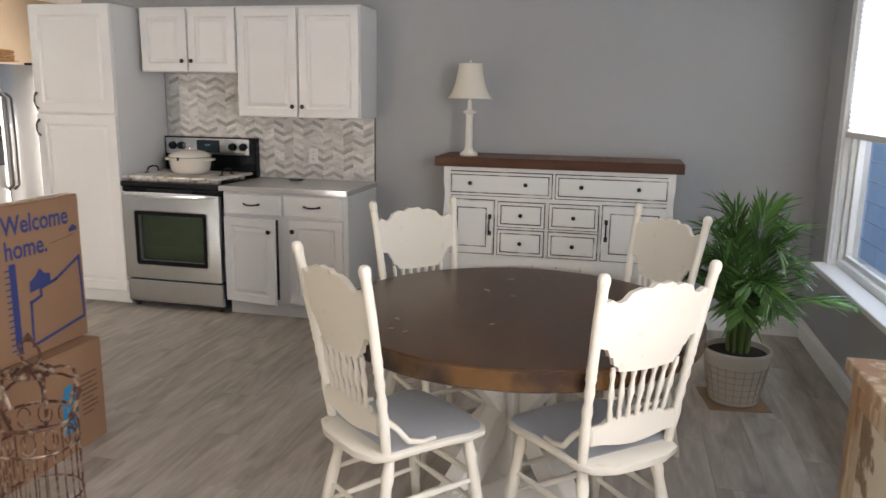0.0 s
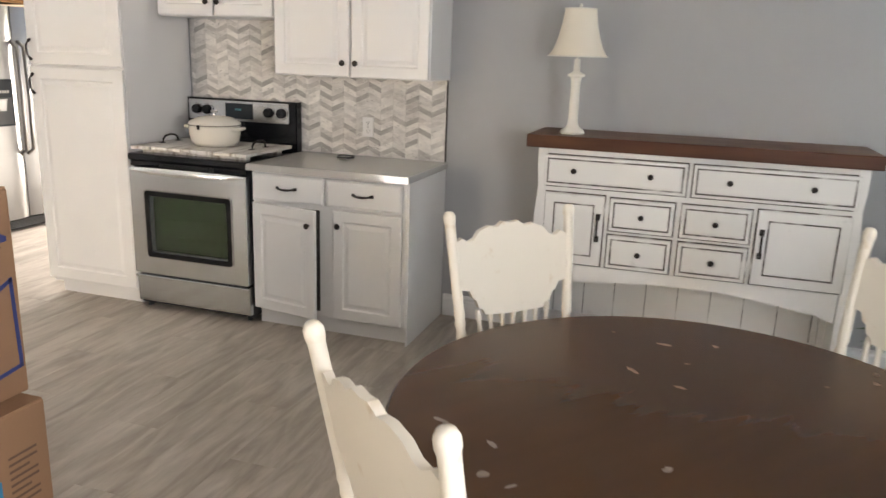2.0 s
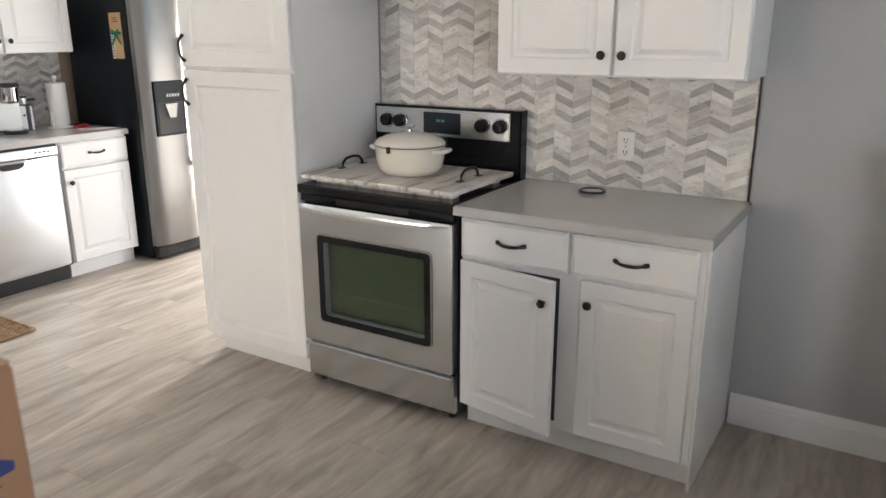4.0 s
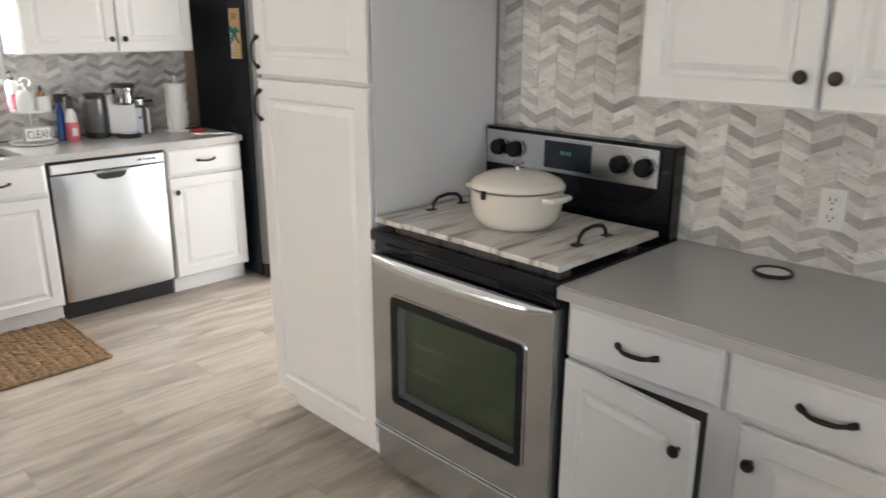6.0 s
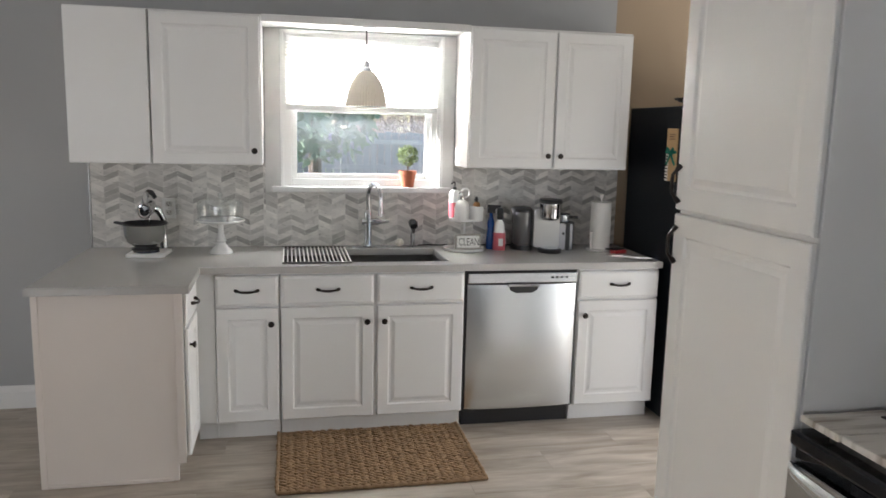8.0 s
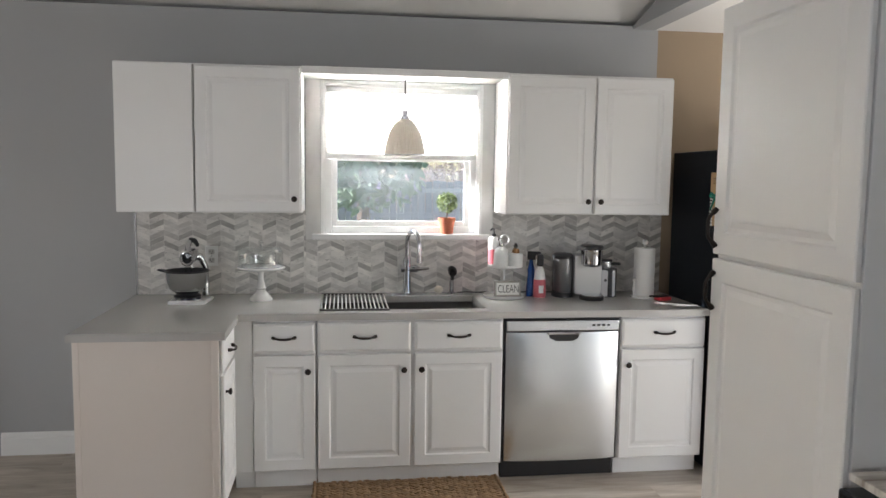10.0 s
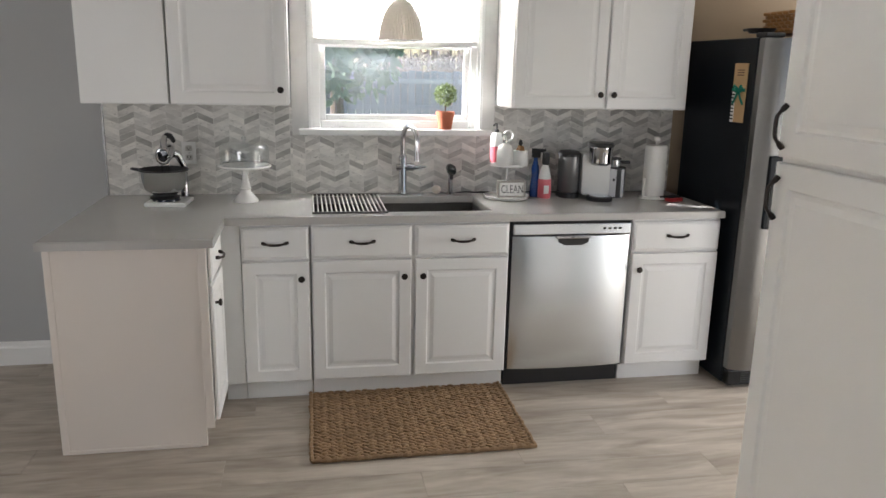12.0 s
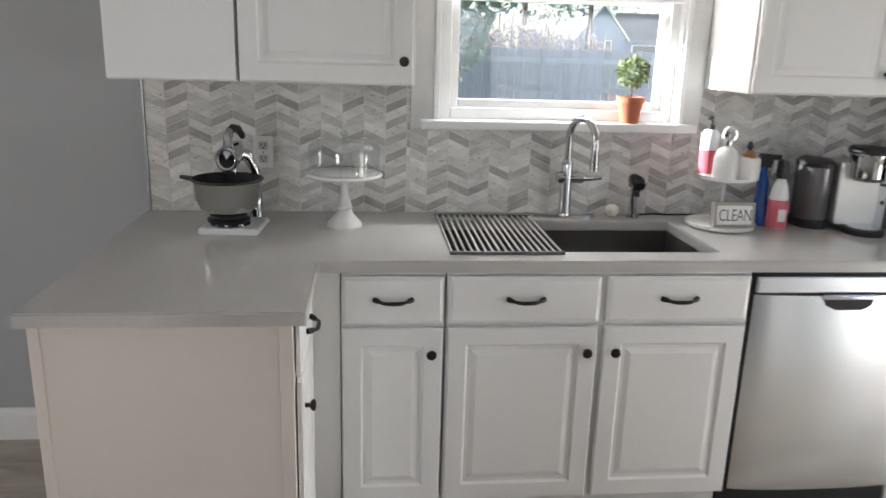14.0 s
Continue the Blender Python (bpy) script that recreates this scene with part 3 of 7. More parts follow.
def glass_door(name, m, wide, high, leaves, label):
    """Framed glass door leaves; local x along the opening, -y into the room."""
    w = tagged(new(name), label, "", "", "structure")
    w.matrix_world = m
    step = wide / leaves
    for k in range(leaves):
        a, b = k * step, (k + 1) * step
        for lo, hi in (((a, 0.05, 0), (a + 0.07, 0.09, high)), ((b - 0.07, 0.05, 0), (b, 0.09, high)), ((a + 0.07, 0.05, 0), (b - 0.07, 0.09, 0.12)), ((a + 0.07, 0.05, high - 0.08), (b - 0.07, 0.09, high))):
            part("door_frame", box(lo, hi, 0.004), M_TRIM, w)
        p = part("pane", box((a + 0.07, 0.068, 0.12), (b - 0.07, 0.072, high - 0.08)), M_GLASS, w)
        p.visible_shadow = False


glass_door("door_2", pose(-4.5, YS, 0, 0, 0, 180), 1.4, 2.15, 2, "white framed sliding glass door to the yard")
glass_door("door_3", pose(-5.95, YNN, 0), 0.9, 2.05, 1, "glazed door at the end of the nook")
glass_door("door_4", pose(-4.39, 7.16, 0, 0, 0, -90), 1.08, 2.05, 1, "glazed door in the side of the nook")


def cell_shade(name, x, y0, y1, z_top, z_bot, nx, pitch, label):
    """Pleated cellular shade with head and bottom rails."""
    s = thing(name, pose(x, 0, 0), label, "blind")
    bm = bmesh.new()
    n = int((z_top - z_bot - 0.06) / pitch)
    h = (z_top - z_bot - 0.06) / n
    for side in (0.004, 0.016):
        rows = []
        for i in range(2 * n + 1):
            out = side + (0.007 if i % 2 else 0.0) * (1 if side > 0.01 else -1)
            z = z_bot + 0.03 + i * h / 2
            rows.append((bm.verts.new((nx * out, y0, z)), bm.verts.new((nx * out, y1, z))))
        for a, b in zip(rows, rows[1:]):
            bm.faces.new((a[0], a[1], b[1], b[0]))
    part("cloth", bm, M_BLIND, s)
    for nm, za, zb in (("bottom_rail", z_bot, z_bot + 0.032), ("head_rail", z_top - 0.032, z_top)):
        lo, hi = sorted((-0.002 * nx, nx * 0.03))
        part(nm, box((lo, y0, za), (hi, y1, zb), 0.004), M_BLINDRAIL if nx < 0 else M_TRIM, s)
    return s


cell_shade("cellular_blind", XW - 0.025, KW[0] + 0.014, KW[1] - 0.014, KW[3] - 0.014, 1.70, 1, 0.02, "white pleated shade half drawn over the sink window")
cell_shade("cellular_blind", XE + 0.025, EW[0] + 0.014, EW[1] - 0.014, EW[3] - 0.014, 1.34, -1, 0.028, "white pleated shade half drawn over the dining window")


# ---- cabinet parts ----
def knob(parent, x, y, z, r=0.016):
    part("knob", lathe([(0.0, 0.0), (0.006, 0.0), (0.006, 0.012), (r * 0.8, 0.016), (r, 0.021), (r * 0.85, 0.027), (0, 0.030)], (x, y, z), 18, Matrix.Rotation(radians(90), 4, "X")), M_BRONZE, parent, "dark bronze round knob", 50)


def bow_handle(parent, x, y, z, length=0.11, upright=False, mat=None):
    """A bowed pull with flared ends."""
    pts, rad = [], []
    for i in range(13):
        u = i / 12
        bow = math.sin(math.pi * u)
        a = (u - 0.5) * length
        drop = -0.006 * bow
        p = (x + drop, y - 0.004 - 0.024 * min(1.0, bow * 1.35), z + a) if upright else (x + a, y - 0.004 - 0.024 * min(1.0, bow * 1.35), z + drop)
        pts.append(p)
        rad.append(0.0038 + 0.0026 * bow + (0.0042 if i in (0, 1, 11, 12) else 0))
    part("handle", tube(pts, rad, 8), mat or M_BRONZE, parent, "dark bronze bow handle", 50)


def door_steps(stile):
    return [(0.0, -0.016), (0.004, -0.020), (stile, -0.020), (stile + 0.007, -0.0125), (stile + 0.018, -0.0125), (stile + 0.036, -0.0185)]


DRAWER_STEPS = [(0.0, -0.014), (0.007, -0.017), (0.012, -0.020)]


def raised_door(parent, x0, z0, x1, z1, knob_at=None, handle_at=None, y=0.0, name="door", stile=0.056):
    d = part(name, panel(x0, z0, x1, z1, [(i, y + v) for i, v in door_steps(stile)], y - 0.004), M_CAB, parent)
    if knob_at:
        knob(d, knob_at[0], y - 0.020, knob_at[1])
    if handle_at:
        bow_handle(d, handle_at[0], y - 0.020, handle_at[1], 0.115, True)
    return d


def drawer_front(parent, x0, z0, x1, z1, y=0.0, handle=True):
    d = part("drawer", panel(x0, z0, x1, z1, [(i, y + v) for i, v in DRAWER_STEPS], y - 0.004), M_CAB, parent)
    if handle:
        bow_handle(d, (x0 + x1) / 2, y - 0.020, (z0 + z1) / 2 + 0.005, 0.115)
    return d


def carcass(parent, w, depth, z0, z1, name="body"):
    part(name, box((0.001, 0.001, z0), (w - 0.001, depth, z1), 0.002), M_CAB, parent)


def base_cabinet(m, w, doors, drawers, label, kick=0.05, depth=0.60, top=0.876, body_top=None):
    """doors: (x0, x1, side of the knob); drawers: (x0, x1)."""
    c = thing("base_cabinet", m, label, "cabinet")
    carcass(c, w, depth, 0.10, body_top or top)
    if body_top:
        part("front_rail", box((0.001, 0.001, body_top + 0.0005), (w - 0.001, 0.018, top)), M_CAB, c)
    part("toe_kick", box((0.0015, kick, 0), (w - 0.0015, depth, 0.10)), M_CAB, c)
    for a, b in drawers:
        drawer_front(c, a, 0.716, b, 0.864)
    for a, b, side in doors:
        k = b - 0.035 if side > 0 else a + 0.035
        raised_door(c, a, 0.108, b, 0.702, (k, 0.622))
    return c


WEST = lambda y: pose(-5.97, y, 0, 0, 0, 90)      # things on the west wall: x along +y, front to +x
base_cabinet(WEST(3.365), 0.315, [(0.004, 0.308, 1)], [(0.004, 0.308)], "white narrow base cabinet beside the sink base")
base_cabinet(WEST(3.682), 0.958, [(0.006, 0.474, 1), (0.494, 0.950, -1)], [(0.006, 0.474), (0.494, 0.950)], "white sink base cabinet with two raised-panel doors", body_top=0.66)
base_cabinet(WEST(5.275), 0.475, [(0.004, 0.470, -1)], [(0.004, 0.470)], "white base cabinet between dishwasher and refrigerator")
fl = thing("corner_filler", WEST(3.27), "white corner filler strip between cabinets", "cabinet")
part("strip", box((0.0, -0.004, 0.10), (0.094, 0.02, 0.876), 0.002), M_CAB, fl)
part("toe_kick", box((0.0, 0.05, 0.0), (0.094, 0.095, 0.10)), M_CAB, fl)

# peninsula cabinet: its drawer and door face north, its end panel faces the room
pc = thing("peninsula_cabinet", pose(-5.955, 3.265, 0, 0, 0, 180), "white peninsula cabinet with a plain end panel", "cabinet")
# local x runs towards -x of the room; the end panel lies at local x = -0.40
part("body", box((-0.375, 0.001, 0.10), (0.64, 0.60, 0.876), 0.002), M_CAB, pc)
part("toe_kick", box((-0.36, 0.06, 0.0), (0.0, 0.55, 0.10)), M_CAB, pc)
part("end_panel", box((-0.395, 0.035, 0.0), (-0.376, 0.604, 0.876), 0.001), M_WARMPANEL, pc)
part("corner_stile", box((-0.404, -0.001, 0.085), (-0.3955, 0.034, 0.872), 0.002), M_WARMPANEL, pc)
part("corner_stile", box((-0.402, 0.585, 0.0), (-0.3955, 0.612, 0.872), 0.002), M_WARMPANEL, pc)
part("end_strip", box((-0.395, 0.002, 0.085), (-0.376, 0.0345, 0.876), 0.001), M_WARMPANEL, pc)
part("shoe_mould", box((-0.404, 0.060, 0.0), (-0.3955, 0.584, 0.018), 0.003), M_WARMPANEL, pc)
drawer_front(pc, -0.372, 0.716, -0.03, 0.864)
raised_door(pc, -0.372, 0.108, -0.03, 0.702, (-0.335, 0.622))


def counter(name, outline, holes, label):
    """A stone slab from 0.879 to 0.914 made of the rectangles of an outline; holes are left open."""
    bm = bmesh.new()
    xs = sorted({v for r in outline + holes for v in (r[0], r[2])})
    ys = sorted({v for r in outline + holes for v in (r[1], r[3])})
    for xa, xb in zip(xs, xs[1:]):
        for ya, yb in zip(ys, ys[1:]):
            cx, cy = (xa + xb) / 2, (ya + yb) / 2
            inside = any(r[0] < cx < r[2] and r[1] < cy < r[3] for r in outline)
            if inside and not any(r[0] < cx < r[2] and r[1] < cy < r[3] for r in holes):
                vs = [bm.verts.new((x, y, 0.914)) for x, y in ((xa, ya), (xb, ya), (xb, yb), (xa, yb))]
                bm.faces.new(vs)
    bmesh.ops.remove_doubles(bm, verts=bm.verts[:], dist=0.0005)
    top = bm.faces[:]
    ret = bmesh.ops.extrude_face_region(bm, geom=top)
    for v in ret["geom"]:
        if isinstance(v, bmesh.types.BMVert):
            v.co.z = 0.879
    bmesh.ops.recalc_face_normals(bm, faces=bm.faces[:])
    rim = [e for e in bm.edges if len(e.link_faces) == 2 and e.calc_face_angle(0) > 1.0 and all(abs(v.co.z - 0.914) < 1e-4 for v in e.verts)]
    bmesh.ops.bevel(bm, geom=rim, offset=0.004, segments=2, affect="EDGES")
    ob = part(name, bm, M_QUARTZ)
    return tagged(ob, label, "countertop")


SINK = (-6.485, 3.70, -6.055, 4.565)
counter("countertop", [(XW + 0.003, 2.64, -5.945, 5.762), (-5.945, 2.64, -5.515, 3.30)], [SINK], "light grey quartz countertop around the sink")
counter("countertop", [(-2.925, 4.905, -2.0, YN - 0.003)], [], "light grey quartz countertop beside the range")

# sink, rack and tap
sk = thing("sink", pose(0, 0, 0), "dark grey undermount kitchen sink", "sink")
x0, y0, x1, y1 = SINK
sb = bmesh.new()
for lo, hi in (((x0 - 0.012, y0 - 0.012, 0.68), (x1 + 0.012, y0, 0.877)), ((x0 - 0.012, y1, 0.68), (x1 + 0.012, y1 + 0.012, 0.877)),
               ((x0 - 0.012, y0, 0.68), (x0, y1, 0.877)), ((x1, y0, 0.68), (x1 + 0.012, y1, 0.877)), ((x0 - 0.012, y0 - 0.012, 0.668), (x1 + 0.012, y1 + 0.012, 0.68))):
    add_box(sb, lo, hi)
part("basin", sb, M_SINK, sk)
part("drain", lathe([(0.045, 0.681), (0.045, 0.684), (0.03, 0.682), (0, 0.681)], ((x0 + x1) / 2, 4.15, 0), 24), M_CHROME, sk)

rack = thing("drying_rack", pose(0, 0, 0.914), "roll-up metal drying rack laid over the sink", "drying rack")
for i in range(17):
    yy = 3.70 + i * 0.0215
    part("rod", tube([(-6.54, yy, 0.005), (-6.02, yy, 0.005)], 0.0042, 8), M_RACK, rack)
for xx in (-6.54, -6.02):
    part("end_strip", box((xx - 0.006, 3.694, 0.0), (xx + 0.006, 4.052, 0.011), 0.002), M_FRIDGE, rack)

tap = thing("faucet", pose(-6.555, 4.185, 0.914), "chrome gooseneck kitchen faucet", "faucet")
part("deck_plate", lathe([(0.03, 0), (0.03, 0.006), (0.026, 0.009), (0, 0.009)], (0, 0, 0), 28, Matrix.Diagonal((1, 4.0, 1, 1))), M_CHROME, tap, "", 40)
part("column", lathe([(0.027, 0.008), (0.026, 0.02), (0.022, 0.03), (0.022, 0.20), (0.018, 0.215), (0.014, 0.22), (0.0, 0.22)], (0, 0, 0), 24), M_CHROME, tap, "", 40)
arc = [(0, 0, 0.15), (0, 0, 0.27)] + [(0.075 - 0.075 * math.cos(a), 0.028 * (1 - math.cos(a)), 0.30 + 0.075 * math.sin(a)) for a in [math.pi * i / 10 for i in range(11)]] + [(0.15, 0.056, 0.235)]
part("spout", tube(arc, 0.013, 14), M_CHROME, tap, "", 60)
part("nozzle", tube([(0.15, 0.056, 0.24), (0.15, 0.056, 0.20)], 0.0155, 14), M_CHROME, tap, "", 40)
part("lever", tube([(0.0, -0.036, 0.150), (0, 0.06, 0.150), (0.0, 0.066, 0.150), (0.012, 0.085, 0.150), (0.03, 0.125, 0.156)], [0.021, 0.021, 0.015, 0.010, 0.007], 16), M_CHROME, tap, "", 50)
sp = thing("side_sprayer", pose(-6.555, 4.45, 0.914), "chrome side sprayer beside the faucet", "sprayer")
sp.scale = (1.2, 1.2, 1.15)
part("base", lathe([(0.022, 0), (0.022, 0.004), (0.012, 0.012), (0.010, 0.09), (0.012, 0.11), (0, 0.11)], (0, 0, 0), 20), M_CHROME, sp, "", 40)
part("head", tube([(-0.012, 0, 0.105), (0.0, 0, 0.125), (0.03, 0.0, 0.122), (0.045, 0.0, 0.11)], [0.015, 0.022, 0.022, 0.019], 12), M_BLACK, sp, "dark glossy spray head", 50)
part("trigger", box((0.02, -0.008, 0.075), (0.035, 0.008, 0.108), 0.003), M_BLACKPL, sp)


# upper cabinets
def upper_cabinet(m, w, z0, z1, depth, doors, label, plain=False):
    c = thing("wall_cabinet", m, label, "cabinet")
    carcass(c, w, depth, z0, z1)
    for a, b, side in doors:
        k = (b - 0.03) if side > 0 else (a + 0.03)
        if plain:
            part("flat_panel", box((a, -0.018, z0 + 0.004), (b, 0, z1 - 0.006), 0.003), M_CAB, c)
        else:
            raised_door(c, a, z0 + 0.004, b, z1 - 0.012, (k, z0 + 0.075))
    return c


WESTU = lambda y: pose(-6.272, y, 0, 0, 0, 90)
upper_cabinet(WESTU(2.65), 0.395, 1.40, 2.17, 0.345, [(0.004, 0.391, 1)], "white plain-fronted wall cabinet above the peninsula", True)
upper_cabinet(WESTU(3.047), 0.548, 1.40, 2.17, 0.345, [(0.004, 0.540, 1)], "white wall cabinet with one raised-panel door")
upper_cabinet(WESTU(4.705), 0.948, 1.40, 2.17, 0.345, [(0.006, 0.490, 1), (0.503, 0.944, -1)], "white wall cabinet with two raised-panel doors")
vl = thing("window_bridge", WESTU(3.596), "white board bridging the cabinets above the sink window", "cabinet trim")
part("top_board", box((0.0, 0.0, 2.150), (1.107, 0.345, 2.172), 0.002), M_CAB, vl)
part("front_strip", box((0.0, -0.018, 2.135), (1.107, 0.0, 2.172), 0.002), M_CAB, vl)

NORTH = lambda x: pose(x, 4.955, 0)
nb = base_cabinet(NORTH(-2.915), 0.895, [(0.484, 0.872, -1)], [(0.006, 0.432), (0.446, 0.872)], "white base cabinet beside the range with one door ajar")
part("end_panel", box((0.8955, 0.0, 0.0), (0.905, 0.58, 0.876), 0.001), M_CAB, nb)
# dark sheet on the solid body stands in for the shade behind the door
part("inner_shadow_gap", box((0.03, -0.0005, 0.13), (0.40, 0.0008, 0.69)), M_CABSHADE, nb)
dj = part("door", panel(0.0, 0.108, 0.415, 0.702, door_steps(0.056), 0.0), M_CAB, nb)
dj.matrix_local = pose(0.006, -0.001, 0, 0, 0, -9.5)
knob(dj, 0.38, -0.020, 0.622)
NORTHU = lambda x: pose(x, 5.20, 0)
upper_cabinet(NORTHU(-2.903), 0.90, 1.372, 2.115, 0.338, [(0.006, 0.447, 1), (0.461, 0.894, -1)], "white wall cabinet with two raised-panel doors")
upper_cabinet(NORTHU(-3.652), 0.748, 1.672, 2.115, 0.338, [(0.006, 0.368, 1), (0.380, 0.742, -1)], "white short wall cabinet above the range")

pt = thing("pantry_cabinet", pose(-4.352, 4.947, 0), "tall white pantry cabinet with two stacked doors", "cabinet")
carcass(pt, 0.652, 0.583, 0.10, 2.115)
part("toe_kick", box((0.03, 0.06, 0), (0.622, 0.58, 0.10)), M_CAB, pt)
part("kick_strip", box((0.0, 0.02, 0.075), (0.65, 0.06, 0.0995), 0.002), M_CAB, pt)
raised_door(pt, 0.004, 0.108, 0.648, 1.365, None, (0.030, 1.27), stile=0.066)
raised_door(pt, 0.004, 1.379, 0.648, 2.108, None, (0.030, 1.46), stile=0.066)

# ---- range ----
rg = thing("electric_range", pose(-3.692, 4.955, 0), "stainless electric range with black cooktop", "range")
W = 0.762
part("body", box((0.004, 0.0, 0.03), (W - 0.004, 0.58, 0.875), 0.003), M_BLACKPL, rg)
part("cooktop", box((0.0, -0.045, 0.878), (W, 0.52, 0.917), 0.008), M_BLACK, rg, "black glass cooktop")
part("vent_trim", box((0.004, -0.030, 0.842), (W - 0.004, 0.0, 0.877), 0.006), M_BLACK, rg)

def rounded_rect(x0, z0, x1, z1, r, n=5):
    pts = []
    for cx, cz, a0 in ((x1 - r, z0 + r, -90), (x1 - r, z1 - r, 0), (x0 + r, z1 - r, 90), (x0 + r, z0 + r, 180)):
        for i in range(n + 1):
            a = radians(a0 + 90 * i / n)
            pts.append((cx + r * math.cos(a), cz + r * math.sin(a)))
    return pts


def ring_prism(outer, inner, y0, y1):
    """A flat frame between two outlines of equal length, from y0 to y1."""
    bm = bmesh.new()
    loops = [[bm.verts.new((x, y, z)) for x, z in pts] for pts, y in ((outer, y0), (inner, y0), (inner, y1), (outer, y1))]
    n = len(outer)
    for a, b in zip(loops, loops[1:] + loops[:1]):
        for q in range(n):
            w = (q + 1) % n
            bm.faces.new((a[q], a[w], b[w], b[q]))
    bmesh.ops.recalc_face_normals(bm, faces=bm.faces[:])
    return bm


def oven_rect(d, r):
    return rounded_rect(d, 0.227 + d, W - d, 0.810 - d, r)


od = part("oven_door", ring_prism(rounded_rect(0.004, 0.225, W - 0.004, 0.838, 0.008), oven_rect(0.100, 0.018), -0.042, -0.001), M_STEELH, rg, "brushed steel oven door")
part("window_bezel", ring_prism(oven_rect(0.093, 0.024), oven_rect(0.099, 0.019), -0.046, -0.0421), M_CHROME, od)
part("window_border", ring_prism(oven_rect(0.0992, 0.019), oven_rect(0.128, 0.014), -0.0455, -0.0425), M_BLACK, od)
part("window_sleeve", ring_prism(oven_rect(0.1005, 0.016), oven_rect(0.130, 0.012), -0.040, -0.012), M_SLEEVE, od, "grey-blue gap between the panes")
for zz in (0.445, 0.452, 0.545, 0.552):
    part("oven_rack", tube([(0.16, -0.006, zz), (W - 0.14, -0.006, zz + 0.004)], 0.0014, 5), M_STEELH, od)
part("oven_cavity", prism(oven_rect(0.131, 0.010), -0.0035, -0.0015), M_OVENGLASS, od, "dark oven inside behind glass")
pg = part("inner_glass", prism(oven_rect(0.131, 0.010), -0.0105, -0.0095), M_OVENPANE, od, "green-tinted inner oven glass")
pg.visible_shadow = False
pg = part("window_glass", prism(oven_rect(0.127, 0.014), -0.0445, -0.0437), M_GLASS, od, "clear outer oven door glass")
pg.visible_shadow = False
for q in range(46):
    part("vent_slat", box((0.20 + q * 0.0078, -0.0335, 0.846), (0.2035 + q * 0.0078, -0.0302, 0.868)), M_BLACKPL, rg)
hd = bmesh.new()
rings = []
for q in range(21):
    u = q / 20
    swell = math.sin(math.pi * u) ** 0.45
    k = 0.25 + 0.75 * swell
    hx, hy = 0.010 + (W - 0.020) * u, -0.045 - 0.048 * swell
    rings.append([hd.verts.new((hx, hy + dy * k, 0.833 + dz * k)) for dy, dz in ((-0.010, -0.008), (-0.006, -0.020), (0.004, -0.024), (0.012, -0.020), (0.012, 0.014), (0.002, 0.019), (-0.006, 0.014), (-0.010, 0.004))])
for a, b in zip(rings, rings[1:]):
    for k in range(8):
        hd.faces.new((a[k], a[(k + 1) % 8], b[(k + 1) % 8], b[k]))
hd.faces.new(rings[0])
hd.faces.new(rings[-1])
bmesh.ops.recalc_face_normals(hd, faces=hd.faces[:])
part("handle", hd, M_STEEL, od, "wide steel oven handle", 40)
dw_ = part("storage_drawer", panel(0.004, 0.05, W - 0.004, 0.215, [(0.0, -0.026), (0.010, -0.036), (0.02, -0.037)], -0.001), M_STEELH, rg, "brushed steel storage drawer")
part("drawer_lip", box((0.006, -0.050, 0.198), (W - 0.006, -0.036, 0.214), 0.005), M_STEELH, rg)
for xx in (0.03, W - 0.05):
    part("foot", lathe([(0.016, 0), (0.016, 0.03), (0, 0.03)], (xx, 0.04, 0), 12), M_BLACKPL, rg)
    part("foot", lathe([(0.016, 0), (0.016, 0.03), (0, 0.03)], (xx, 0.5, 0), 12), M_BLACKPL, rg)
bk = prism([(0, 0.90), (W, 0.90), (W, 1.205), (0, 1.205)], 0.515, 0.58, 0.006)
part("back_guard", bk, M_BLACK, rg, "black enamel back guard")
cp = part("control_panel", box((0.02, 0.500, 1.075), (W - 0.045, 0.5145, 1.195), 0.004), M_STEELH, rg, "brushed steel control panel")
for xx in (0.085, 0.158, 0.585, 0.672):
    part("knob_ring", lathe([(0.036, 0), (0.034, 0.003), (0, 0.003)], (xx, 0.4998, 1.137), 24, Matrix.Rotation(radians(90), 4, "X")), M_CHROME, cp)
    part("knob", lathe([(0.029, 0), (0.027, 0.022), (0.024, 0.026), (0, 0.026)], (xx, 0.4965, 1.137), 24, Matrix.Rotation(radians(90), 4, "X")), M_BLACK, cp, "", 40)
part("display", box((0.285, 0.4965, 1.09), (0.475, 0.4995, 1.182), 0.002), M_DISPLAY, cp)
for i in range(4):
    part("digit", box((0.355 + i * 0.010 + (0.004 if i > 1 else 0), 0.4955, 1.140), (0.361 + i * 0.010 + (0.004 if i > 1 else 0), 0.4963, 1.152)), material("dim_teal_digits", (0.05, 0.25, 0.3), 0.4) if i == 0 else bpy.data.materials["dim_teal_digits"], cp)

# ---- dishwasher ----
dwm = thing("dishwasher", WEST(4.643), "stainless dishwasher with a pocket handle", "dishwasher")
part("body", box((0.004, 0.004, 0.10), (0.626, 0.56, 0.872)), M_BLACKPL, dwm)
